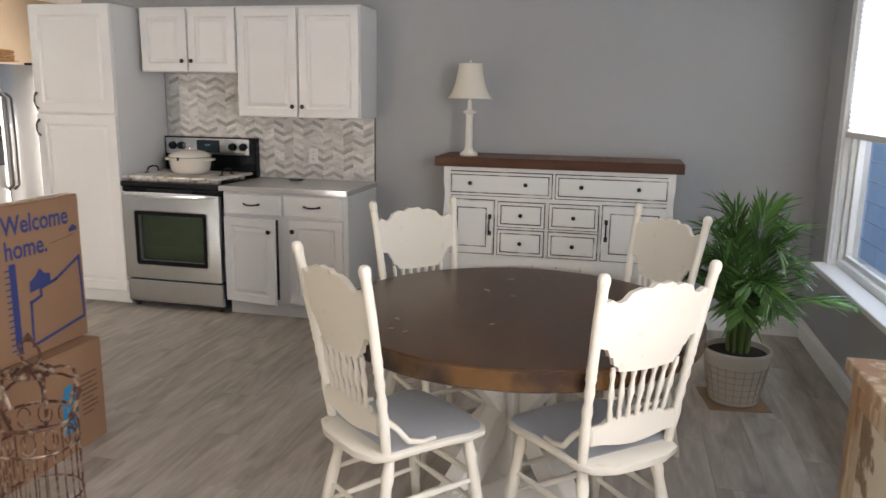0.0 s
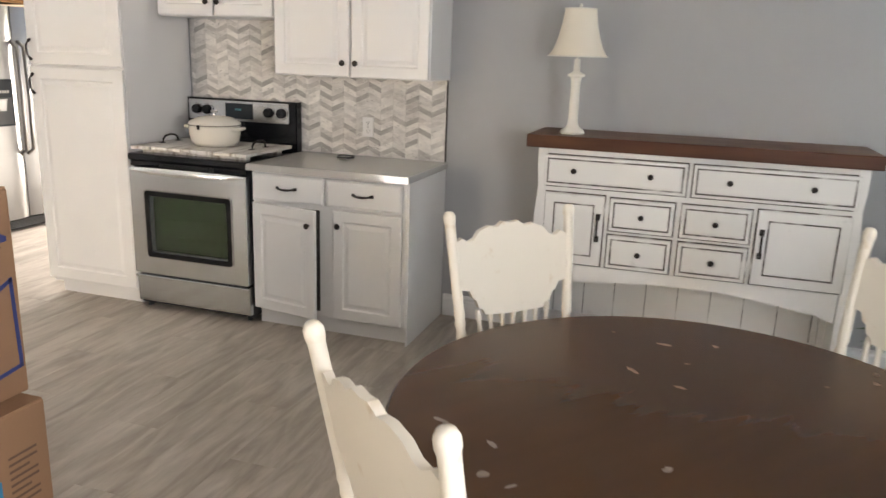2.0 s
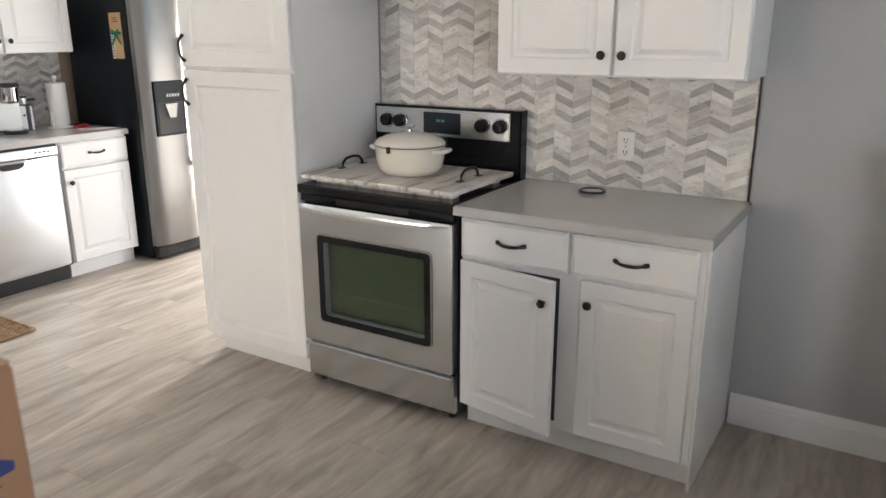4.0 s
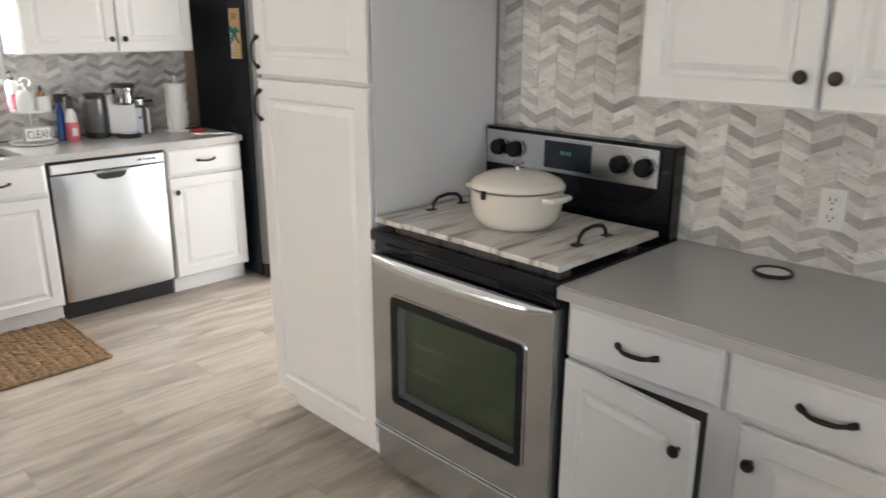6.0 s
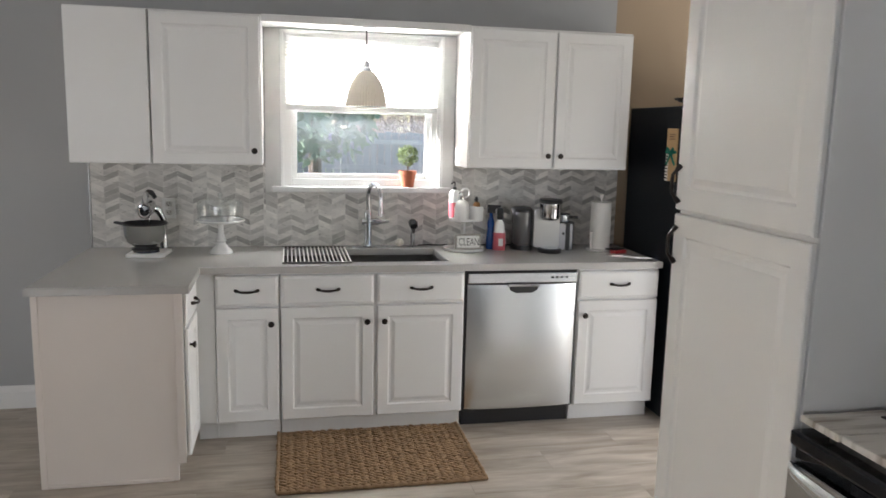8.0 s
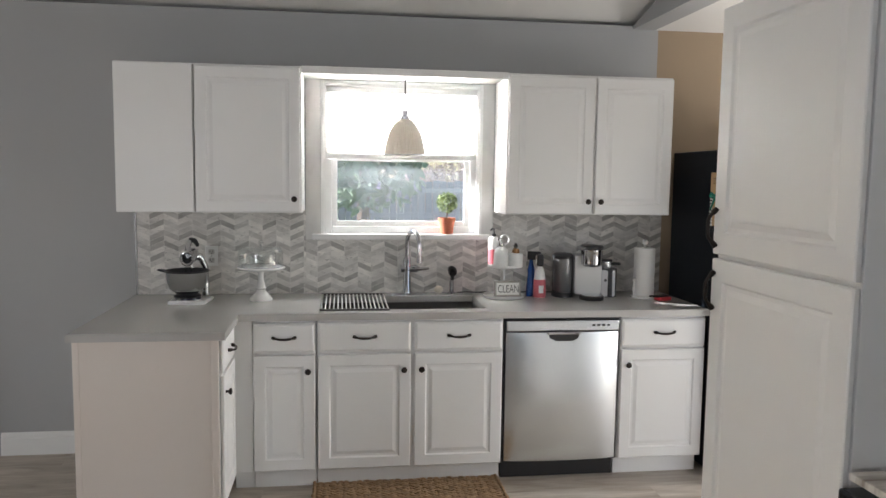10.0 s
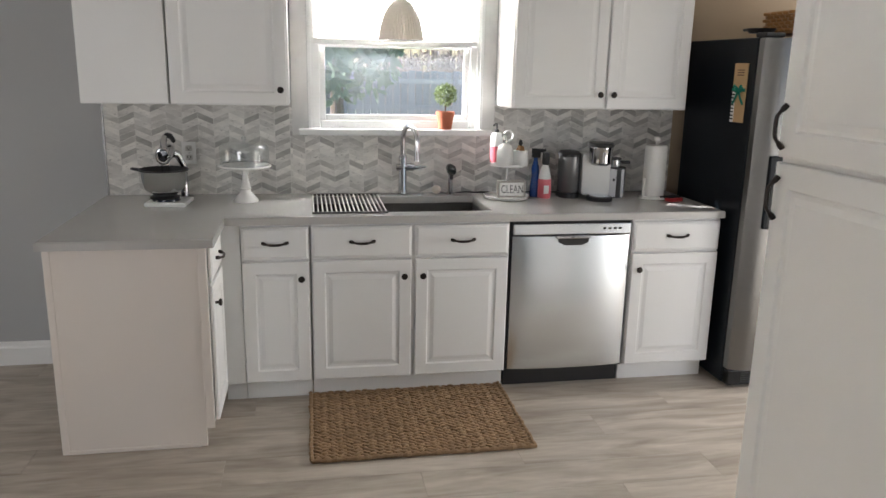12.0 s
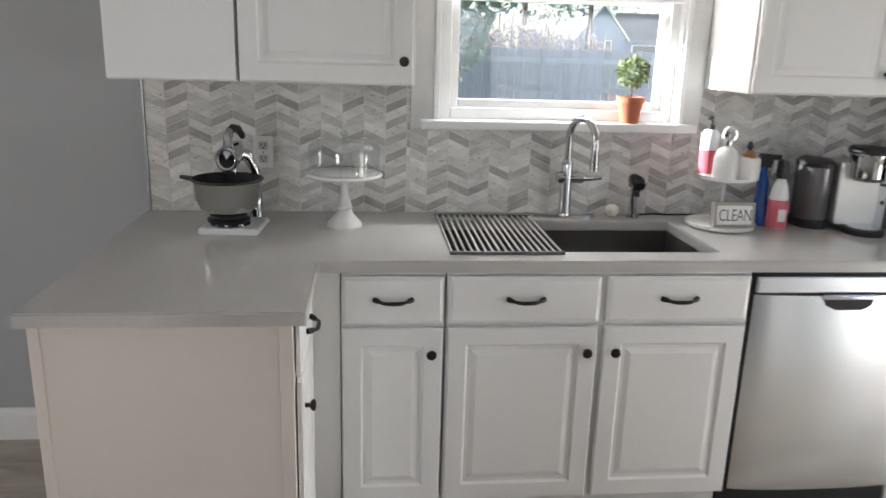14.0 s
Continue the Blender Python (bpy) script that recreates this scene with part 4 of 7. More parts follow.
# bowed steel door
bd = bmesh.new()
cols = []
for i in range(17):
    u = i / 16
    bow = 0.028 * (1 - (2 * u - 1) ** 2) ** 0.6
    cols.append([bd.verts.new((0.011 + 0.608 * u, -0.004 - bow * k, z)) for z, k in ((0.110, 0.75), (0.125, 1.0), (0.45, 1.0), (0.765, 1.0), (0.800, 0.7))])
for a, b in zip(cols, cols[1:]):
    for k in range(4):
        bd.faces.new((a[k], b[k], b[k + 1], a[k + 1]))
edge = [c[0] for c in cols] + [v for v in cols[-1][1:]] + [c[-1] for c in cols[-2::-1]] + [v for v in cols[0][-2:0:-1]]
base = [bd.verts.new((v.co.x, 0.003, v.co.z)) for v in edge]
for i in range(len(edge)):
    j = (i + 1) % len(edge)
    bd.faces.new((edge[i], base[i], base[j], edge[j]))
bmesh.ops.recalc_face_normals(bd, faces=bd.faces[:])
part("door", bd, M_STEEL, dwm, "bowed brushed steel door", 35)
part("control_strip", box((0.011, -0.020, 0.808), (0.619, 0.003, 0.862), 0.005), M_STEEL, dwm)
part("pocket_handle", prism([(0.235, 0.798), (0.395, 0.798), (0.39, 0.772), (0.36, 0.757), (0.27, 0.757), (0.24, 0.772)], -0.0345, -0.020), M_COAL, dwm, "recessed dark pocket handle")
part("handle_lip", box((0.225, -0.036, 0.790), (0.405, -0.020, 0.806), 0.004), M_CHROME, dwm)
for i in range(4):
    part("button", box((0.47 + i * 0.027, -0.0225, 0.832), (0.485 + i * 0.027, -0.0195, 0.842), 0.001), M_BLACKPL, dwm)
part("emblem", prism([(0.285, 0.205), (0.345, 0.205), (0.340, 0.222), (0.300, 0.226), (0.288, 0.216)], -0.0315, -0.0298), M_COAL, dwm, "small dark maker's emblem")
part("toe_kick", box((0.006, 0.05, 0.0), (0.624, 0.09, 0.10)), M_BLACKPL, dwm)

# ---- refrigerator ----
fr = thing("refrigerator", pose(-5.86, 5.785, 0, 0, 0, 90), "side-by-side stainless refrigerator with black sides", "refrigerator")
FW, FH = 0.91, 1.765
part("body", box((0.0, 0.0, 0.02), (FW, 0.66, FH), 0.008), M_BLACKTEX, fr, "black textured cabinet")
part("grille", box((0.01, -0.05, 0.02), (FW - 0.01, -0.001, 0.10), 0.004), M_BLACK, fr)
for i in range(5):
    part("grille_slot", box((0.08, -0.0515, 0.035 + i * 0.012), (FW - 0.08, -0.0502, 0.040 + i * 0.012)), M_COAL, fr)


def fridge_door(x0, x1):
    pts = []
    n = 10
    for i in range(n + 1):
        u = i / n
        pts.append((x0 + (x1 - x0) * u, -0.045 - 0.04 * (1 - abs(2 * u - 1) ** 3.5)))
    bm = bmesh.new()
    cols = [[bm.verts.new((x, y, z)) for z in (0.11, FH - 0.004)] for x, y in pts + [(x1, -0.003), (x0, -0.003)]]
    for i in range(len(cols)):
        a, b = cols[i], cols[(i + 1) % len(cols)]
        bm.faces.new((a[0], b[0], b[1], a[1]))
    bm.faces.new([c[0] for c in cols][::-1])
    bm.faces.new([c[1] for c in cols])
    bmesh.ops.recalc_face_normals(bm, faces=bm.faces[:])
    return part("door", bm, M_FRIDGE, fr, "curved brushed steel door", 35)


fd = fridge_door(0.003, 0.395)
fe = fridge_door(0.401, FW - 0.003)
for d, xx in ((fd, 0.365), (fe, 0.432)):
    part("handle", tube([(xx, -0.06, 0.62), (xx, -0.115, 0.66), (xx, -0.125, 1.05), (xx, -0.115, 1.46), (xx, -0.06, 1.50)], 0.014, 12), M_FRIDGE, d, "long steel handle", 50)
disp = part("dispenser", box((0.075, -0.092, 0.855), (0.315, -0.070, 1.215), 0.006), M_BLACKTEX, fd, "black water and ice dispenser")
part("dispenser_recess", box((0.095, -0.0935, 0.87), (0.295, -0.0921, 1.075)), M_COAL, disp)
part("paddle", prism([(0.145, 1.065), (0.245, 1.065), (0.225, 0.975), (0.175, 0.975)], -0.105, -0.094), M_FRIDGE, disp)
for i in range(5):
    part("button", box((0.17 + i * 0.022, -0.0945, 1.11), (0.184 + i * 0.022, -0.0921, 1.13), 0.001), M_FRIDGE, disp)
for xx in (0.06, FW - 0.06):
    part("hinge_cover", box((xx - 0.05, -0.04, FH), (xx + 0.05, 0.05, FH + 0.022), 0.006), M_BLACKPL, fr)
part("foot", box((0.05, 0.05, 0), (0.12, 0.6, 0.02)), M_BLACKPL, fr)
part("foot", box((FW - 0.12, 0.05, 0), (FW - 0.05, 0.6, 0.02)), M_BLACKPL, fr)


def words(text, size, parent, m, mat, depth=0.0006, name="lettering", bold=0.0, squeeze=1.0):
    """Raised letters in the built-in font, in local x and z, facing -y."""
    cu = bpy.data.curves.new("tmp_text", "FONT")
    cu.body, cu.size, cu.extrude, cu.offset = text, size, depth, bold
    tmp = bpy.data.objects.new("tmp_text", cu)
    scene.collection.objects.link(tmp)
    bpy.context.view_layer.update()
    me = bpy.data.meshes.new_from_object(tmp.evaluated_get(bpy.context.evaluated_depsgraph_get()))
    bpy.data.objects.remove(tmp)
    bpy.data.curves.remove(cu)
    me.transform(m @ pose(0, 0, 0, 90, 0, 0) @ Matrix.Diagonal((squeeze, 1, 1, 1)))
    me.materials.clear()
    me.materials.append(mat)
    me.name = name
    ob = new(name, me)
    ob.parent = parent
    return ob


# ---- sideboard ----
def sideboard():
    s = thing("sideboard", pose(-1.456, 5.10, 0), "distressed white sideboard with a dark wooden top", "sideboard")
    L, D = 1.562, 0.42
    part("top_board", box((0, -0.022, 1.088), (L, D, 1.150), 0.005), M_WOODTOP, s, "dark-stained plank top")
    part("body", box((0.066, 0.012, 0.50), (L - 0.052, D - 0.01, 1.0875)), M_DISTRESS, s)
    for sx, x in ((1, 0.055), (-1, L - 0.042)):
        w = 0.05
        prof = [(x, 0), (x + sx * w * 0.9, 0), (x + sx * w, 0.45), (x + sx * w, 1.087), (x + sx * 0.004, 1.087), (x + sx * 0.004, 0.98), (x + sx * 0.012, 0.90), (x + sx * 0.002, 0.78), (x - sx * 0.012, 0.40), (x - sx * 0.018, 0.05)]
        part("front_leg", prism(prof, 0.0, 0.05, 0.003), M_DISTRESS, s)
        part("back_leg", prism(prof, D - 0.06, D - 0.012, 0.003), M_DISTRESS, s)
        part("side_panel", box((x + sx * 0.012 - 0.006, 0.05, 0.12), (x + sx * 0.012 + 0.006, D - 0.06, 1.08)), M_DISTRESS, s)
    arch = [(0.105, 0.515), (0.105, 0.375)] + [(0.105 + (L - 0.20) * u, 0.375 + 0.085 * math.sin(math.pi * u) ** 0.7) for u in [i / 14 for i in range(1, 14)]] + [(L - 0.095, 0.375), (L - 0.095, 0.515)]
    part("apron", prism(arch, 0.004, 0.024, 0.002), M_DISTRESS, s)
    part("back_panel", box((0.07, D - 0.03, 0.10), (L - 0.06, D - 0.012, 0.50)), M_DISTRESS, s)
    for i in range(9):
        xx = 0.12 + i * 0.165
        part("bead_groove", box((xx, D - 0.0315, 0.14), (xx + 0.004, D - 0.0303, 0.45)), M_GLAZE, s)
    part("bottom_shelf", box((0.07, 0.03, 0.10), (L - 0.06, D - 0.031, 0.135), 0.003), M_DISTRESS, s)

    def front(nm, x0, z0, x1, z1, wide):
        part("groove", box((x0 - 0.006, 0.0065, z0 - 0.006), (x1 + 0.006, 0.0118, z1 + 0.006)), M_GLAZE, s)
        d = part(nm, panel(x0, z0, x1, z1, [(0.0, -0.004), (0.003, -0.008), (wide, -0.008)], 0.006), M_DISTRESS, s)
        part("glazed_bead", panel(x0 + wide, z0 + wide, x1 - wide, z1 - wide, [(0.0, -0.0095), (0.004, -0.0095), (0.010, -0.0065)], -0.0078), M_GLAZE, d, "rubbed dark bead")
        part("field", panel(x0 + wide + 0.009, z0 + wide + 0.009, x1 - wide - 0.009, z1 - wide - 0.009, [(0.0, -0.0085), (0.006, -0.0098)], -0.006), M_DISTRESS, d)
        return d
    for x0, x1, ks in ((0.095, 0.762, (0.24, 0.60)), (0.79, 1.485, (0.95, 1.30))):
        d = front("drawer", x0, 0.905, x1, 1.055, 0.014)
        for k in ks:
            knob(d, k, -0.009, 0.985, 0.014)
    for x0, x1 in ((0.425, 0.722), (0.756, 1.062)):
        for z0, z1 in ((0.708, 0.866), (0.522, 0.684)):
            d = front("drawer", x0, z0, x1, z1, 0.016)
            knob(d, (x0 + x1) / 2, -0.009, (z0 + z1) / 2, 0.014)
    for x0, x1, hx in ((0.108, 0.396, 0.372), (1.09, 1.478, 1.114)):
        d = front("door", x0, 0.522, x1, 0.872, 0.045)
        h = part("handle", tube([(hx, -0.009, 0.655), (hx, -0.032, 0.665), (hx, -0.032, 0.765), (hx, -0.009, 0.775)], 0.005, 8), M_BRONZE, d, "black iron pull")
        part("plate", box((hx - 0.011, -0.0125, 0.755), (hx + 0.011, -0.0085, 0.785), 0.002), M_BRONZE, h)
        part("plate", box((hx - 0.011, -0.0125, 0.645), (hx + 0.011, -0.0085, 0.675), 0.002), M_BRONZE, h)


sideboard()

lamp = thing("table_lamp", pose(-1.262, 5.235, 1.150), "ivory column table lamp with a bell shade", "lamp")
part("base", lathe([(0.058, 0), (0.062, 0.008), (0.056, 0.016), (0.05, 0.022), (0.032, 0.034), (0.027, 0.05), (0.024, 0.06), (0.022, 0.25), (0.026, 0.262), (0.026, 0.272), (0.041, 0.278), (0.042, 0.286), (0.030, 0.292), (0.016, 0.30), (0.014, 0.36), (0, 0.36)], (0, 0, 0), 28), M_IVORY, lamp, "turned ivory column", 40)
sh = bmesh.new()
prof = [(0.143, 0.372), (0.134, 0.383), (0.116, 0.415), (0.100, 0.46), (0.087, 0.515), (0.079, 0.56), (0.075, 0.592)]
add_lathe(sh, prof, segs=48, close=False)
add_lathe(sh, [(r - 0.002, z) for r, z in prof], segs=48, close=False)
shade_ob = part("shade", sh, M_LAMPSHADE, lamp, "bell-shaped linen shade", 60)
for r, z in ((0.1435, 0.372), (0.0765, 0.592)):
    part("binding", tube([(r * math.cos(a), r * math.sin(a), z) for a in [2 * math.pi * i / 40 for i in range(40)]], 0.003, 6, True), M_IVORY, shade_ob)
part("finial", lathe([(0.004, 0.36), (0.004, 0.60), (0.009, 0.607), (0, 0.618)], (0, 0, 0), 12), M_IVORY, lamp)

# ---- round table ----
tb = thing("round_table", pose(-0.618, 3.06, 0, 0, 0, 52), "round dining table with dark top and white pedestal", "dining table")
R = 0.684
ttop = part("tabletop", lathe([(0, 0.680), (R - 0.006, 0.680), (R - 0.004, 0.747), (R - 0.008, 0.750), (0, 0.750)], (0, 0, 0), 96), M_TABLE, tb, "dark brown stained top with pale scuffs", 30)
part("rim_band", lathe([(R - 0.0035, 0.682), (R, 0.686), (R, 0.742), (R - 0.0035, 0.7465)], (0, 0, 0), 96, None, False), M_TABLEEDGE, ttop, "worn amber edge band", 30)
rs = random.Random(11)
for i in range(17):
    a, r = rs.uniform(0, 6.28), R * math.sqrt(rs.uniform(0.02, 0.85))
    cx, cy, sx, sy, q = r * math.cos(a), r * math.sin(a), rs.uniform(0.008, 0.026), rs.uniform(0.003, 0.012), rs.uniform(0, 3)
    bm = bmesh.new()
    n = 11
    ring = []
    for k in range(n):
        b = 2 * math.pi * k / n
        w = rs.uniform(0.6, 1.1)
        ux, uy = sx * w * math.cos(b), sy * w * math.sin(b)
        ring.append(bm.verts.new((cx + ux * math.cos(q) - uy * math.sin(q), cy + ux * math.sin(q) + uy * math.cos(q), 0.7503)))
    bm.faces.new(ring)
    part("scuff", bm, M_SCUFF, ttop, "pale worn scuff")
part("post", box((-0.07, -0.07, 0.09), (0.07, 0.07, 0.679), 0.006), M_PEDESTAL, tb, "square white post")
for k in range(4):
    rot = Matrix.Rotation(math.pi / 2 * k, 4, "Z")
    up = prism([(0.071, 0.33), (0.071, 0.47), (0.24, 0.679), (0.37, 0.679)], -0.042, 0.042, 0.004)
    up.transform(rot)
    part("upper_brace", up, M_PEDESTAL, tb)
    low = prism([(0.071, 0.40), (0.071, 0.26), (0.20, 0.0995), (0.34, 0.0995)], -0.042, 0.042, 0.004)
    low.transform(rot)
    part("lower_brace", low, M_PEDESTAL, tb)
    ft = prism([(0.0, 0.0), (0.47, 0.0), (0.47, 0.06), (0.40, 0.098), (0.0, 0.098)], -0.06, 0.06, 0.005)
    ft.transform(rot @ Matrix.Translation((0.062 if k % 2 else 0.0, 0, 0.0)))
    part("foot", ft, M_PEDESTAL, tb)


# ---- dining chairs ----
def chair():
    c = thing("dining_chair", pose(0, 0, 0), "cream painted pressed-back wooden chair with grey seat", "chair", "chairs round the table")
    # seat outline, back at +y
    pts = []
    half = [(0.0, 0.088), (0.10, 0.084), (0.172, 0.055), (0.197, 0.0), (0.198, -0.10), (0.205, -0.20), (0.222, -0.29), (0.215, -0.345), (0.18, -0.372), (0.09, -0.385), (0.0, -0.388)]
    outline = half + [(-x, y) for x, y in half[-2:0:-1]]
    seat = bmesh.new()
    low = [seat.verts.new((x * 0.95, y * 0.97, 0.428)) for x, y in outline]
    mid = [seat.verts.new((x, y, 0.438)) for x, y in outline]
    top = [seat.verts.new((x, y, 0.452)) for x, y in outline]
    top2 = [seat.verts.new((x * 0.965, (y + 0.17) * 0.965 - 0.17, 0.457)) for x, y in outline]
    n = len(outline)
    for a, b in ((low, mid), (mid, top), (top, top2)):
        for i in range(n):
            seat.faces.new((a[i], a[(i + 1) % n], b[(i + 1) % n], b[i]))
    seat.faces.new(low[::-1])
    seat.faces.new(top2)
    bmesh.ops.recalc_face_normals(seat, faces=seat.faces[:])
    so = part("seat", seat, M_CREAM, c, "shaped wooden seat", 50)
    cush = bmesh.new()
    grey = [(x * 0.94, min(0.004, (y + 0.17) * 0.945 - 0.17)) for x, y in outline]
    rim = [cush.verts.new((x, y, 0.4578)) for x, y in grey]
    dish = [cush.verts.new((x * 0.62, (y + 0.18) * 0.62 - 0.18, 0.4575)) for x, y in grey]
    rimb = [cush.verts.new((x, y, 0.4567)) for x, y in grey]
    for i in range(n):
        j = (i + 1) % n
        cush.faces.new((rim[i], rim[j], dish[j], dish[i]))
        cush.faces.new((rimb[i], rimb[j], rim[j], rim[i]))
    cush.faces.new(dish)
    bmesh.ops.recalc_face_normals(cush, faces=cush.faces[:])
    part("seat_top", cush, M_SEAT, so, "worn grey painted seat top", 50)

    def lean(z):
        return 0.012 + (z - 0.45) / 0.61 * 0.10 * (0.75 + 0.25 * (z - 0.45) / 0.61)

    def halfw(z):
        return 0.172 + (z - 0.45) / 0.61 * 0.040
    for s in (-1, 1):
        zs = [0.44, 0.50, 0.56, 0.60, 0.63, 0.66, 0.69, 0.72, 0.735, 0.75, 0.765, 0.78, 0.90, 1.00, 1.025, 1.035, 1.05, 1.06, 1.064]
        rr = [0.86 * v for v in (0.017, 0.018, 0.021, 0.016, 0.020, 0.0145, 0.020, 0.0155, 0.020, 0.0175, 0.020, 0.018, 0.019, 0.0185, 0.0185, 0.0215, 0.0215, 0.016, 0.008)]
        part("back_post", tube([(s * halfw(z), lean(z), z) for z in zs], rr, 14), M_CREAM, c, "turned back post", 50)
    # pressed crest with a scalloped outline
    up = [(-1, 0.975), (-0.90, 0.985), (-0.78, 0.972), (-0.68, 0.978), (-0.58, 1.0), (-0.40, 1.012), (-0.25, 1.008), (-0.14, 1.022), (0, 1.018)]
    dn = [(-1, 0.835), (-0.86, 0.83), (-0.80, 0.805), (-0.74, 0.80), (-0.70, 0.775), (-0.62, 0.768), (-0.58, 0.752), (-0.3, 0.748), (0, 0.746)]
    top_line = up + [(-x, z) for x, z in up[-2::-1]]
    low_line = dn + [(-x, z) for x, z in dn[-2::-1]]
    cr = bmesh.new()
    rows = []
    for (xa, za), (xb, zb) in zip(top_line, low_line):
        col = []
        for x, z in ((xa, za), (xb, zb)):
            wx = x * (halfw(z) - 0.012)
            curve = 0.014 * (1 - x * x)
            col.append((wx, lean(z) + curve, z))
        rows.append(col)
    front = [[cr.verts.new((p[0], p[1] - 0.009, p[2])) for p in c2] for c2 in rows]
    back = [[cr.verts.new((p[0], p[1] + 0.009, p[2])) for p in c2] for c2 in rows]
    for a, b, q in ((front, back, 0),):
        for i in range(len(rows) - 1):
            cr.faces.new((front[i][0], front[i + 1][0], front[i + 1][1], front[i][1]))
            cr.faces.new((back[i][0], back[i][1], back[i + 1][1], back[i + 1][0]))
            cr.faces.new((front[i][0], back[i][0], back[i + 1][0], front[i + 1][0]))
            cr.faces.new((front[i][1], front[i + 1][1], back[i + 1][1], back[i][1]))
    cr.faces.new((front[0][0], front[0][1], back[0][1], back[0][0]))
    cr.faces.new((front[-1][0], back[-1][0], back[-1][1], front[-1][1]))
    bmesh.ops.recalc_face_normals(cr, faces=cr.faces[:])
    part("crest", cr, M_CREAM, c, "wide scalloped pressed crest board", 40)
    rail = [(-0.165, 0.575), (-0.12, 0.578), (-0.105, 0.592), (-0.04, 0.592), (0.04, 0.592), (0.105, 0.592), (0.12, 0.578), (0.165, 0.575), (0.165, 0.515), (0.12, 0.512), (0.05, 0.498), (0, 0.494), (-0.05, 0.498), (-0.12, 0.512), (-0.165, 0.515)]
    rb = prism(rail, -0.009, 0.009, 0.003)
    rb.transform(Matrix.Translation((0, lean(0.545) + 0.008, 0)))
    part("lower_rail", rb, M_CREAM, c)
    for i in range(7):
        u = (i - 3) / 3
        za, zb = 0.588, 0.765
        x0, x1 = u * 0.105, u * 0.125
        k = [0.0, 0.12, 0.25, 0.4, 0.5, 0.6, 0.75, 0.88, 1.0]
        r = [0.007, 0.0095, 0.0065, 0.009, 0.0115, 0.009, 0.0065, 0.0095, 0.007]
        part("spindle", tube([(x0 + (x1 - x0) * t, lean(za + (zb - za) * t) + 0.012, za + (zb - za) * t) for t in k], r, 8), M_CREAM, c, "", 50)
    for s in (-1, 1):
        part("side_bracket", tube([(s * 0.180, lean(0.57), 0.575), (s * 0.188, -0.015, 0.535), (s * 0.192, -0.055, 0.485), (s * 0.190, -0.11, 0.468), (s * 0.188, -0.16, 0.468)], [0.009, 0.010, 0.010, 0.009, 0.007], 8), M_CREAM, c, "bent wooden bracket", 50)
    legs = {}
    for s in (-1, 1):
        for nm, tx, ty, bx, by in (("front", 0.165, -0.31, 0.205, -0.365), ("rear", 0.145, -0.02, 0.185, 0.07)):
            t, b = Vector((s * tx, ty, 0.43)), Vector((s * bx, by, 0.0))
            legs[(s, nm)] = (t, b)
            k = [0.0, 0.1, 0.18, 0.25, 0.4, 0.55, 0.7, 0.82, 0.9, 1.0]
            r = [0.014, 0.018, 0.021, 0.017, 0.021, 0.0215, 0.019, 0.016, 0.017, 0.012]
            part("leg", tube([t.lerp(b, q) for q in k], r, 12), M_CREAM, c, "turned splayed leg", 50)

    def at(key, u):
        return legs[key][0].lerp(legs[key][1], u)
    for s in (-1, 1):
        for u in (0.38, 0.66):
            part("stretcher", tube([at((s, "front"), u), at((s, "rear"), u).lerp(at((s, "front"), u), 0.5), at((s, "rear"), u)], [0.008, 0.0115, 0.008], 8), M_CREAM, c)
    for u in (0.33, 0.58):
        part("stretcher", tube([at((-1, "front"), u), at((-1, "front"), u).lerp(at((1, "front"), u), 0.5), at((1, "front"), u)], [0.008, 0.012, 0.008], 8), M_CREAM, c)
    part("stretcher", tube([at((-1, "rear"), 0.5), at((1, "rear"), 0.5)], 0.009, 8), M_CREAM, c)
    return c


first = chair()


def chair_pose(cx, cy, fx, fy):
    """Back posts' tops centred at (cx, cy), facing (fx, fy)."""
    n = math.hypot(fx, fy)
    fx, fy = fx / n, fy / n
    return pose(cx + fx * 0.112, cy + fy * 0.112, 0, 0, 0, math.degrees(math.atan2(fx, -fy)))


first.matrix_world = chair_pose(-1.105, 2.385, 0.64, 0.77)
for cx, cy, fx, fy in ((-0.128, 2.49, -0.66, 0.75), (-1.192, 3.65, 0.70, -0.71), (-0.04, 3.695, -0.77, -0.64)):
    copy_thing(first, chair_pose(cx, cy, fx, fy))

# ---- palm in a woven pot ----
palm = thing("potted_palm", pose(0.37, 4.27, 0), "bushy green palm in a white woven pot", "plant")
pot = part("pot", lathe([(0.115, 0), (0.122, 0.006), (0.160, 0.25), (0.168, 0.262), (0.168, 0.282), (0.156, 0.282), (0.150, 0.24), (0, 0.24)], (0, 0, 0), 40), M_POT, palm, "white tapered woven-look pot", 40)
for i in range(22):
    a = 2 * math.pi * i / 22
    part("rib", tube([((0.124 + 0.036 * u) * math.cos(a), (0.124 + 0.036 * u) * math.sin(a), 0.02 + 0.19 * u) for u in (0, 0.5, 1)], 0.0022, 5), M_POTLINE, pot)
for k in range(6):
    u = 0.04 + k * 0.17
    r = 0.1235 + 0.036 * u
    part("band", tube([(r * math.cos(a), r * math.sin(a), 0.02 + 0.2 * u) for a in [2 * math.pi * i / 36 for i in range(36)]], 0.0022, 5, True), M_POTLINE, pot)
part("soil", lathe([(0.150, 0.241), (0.148, 0.256), (0.08, 0.266), (0, 0.262)], (0, 0, 0), 24), M_SOIL, palm)
rp = random.Random(3)


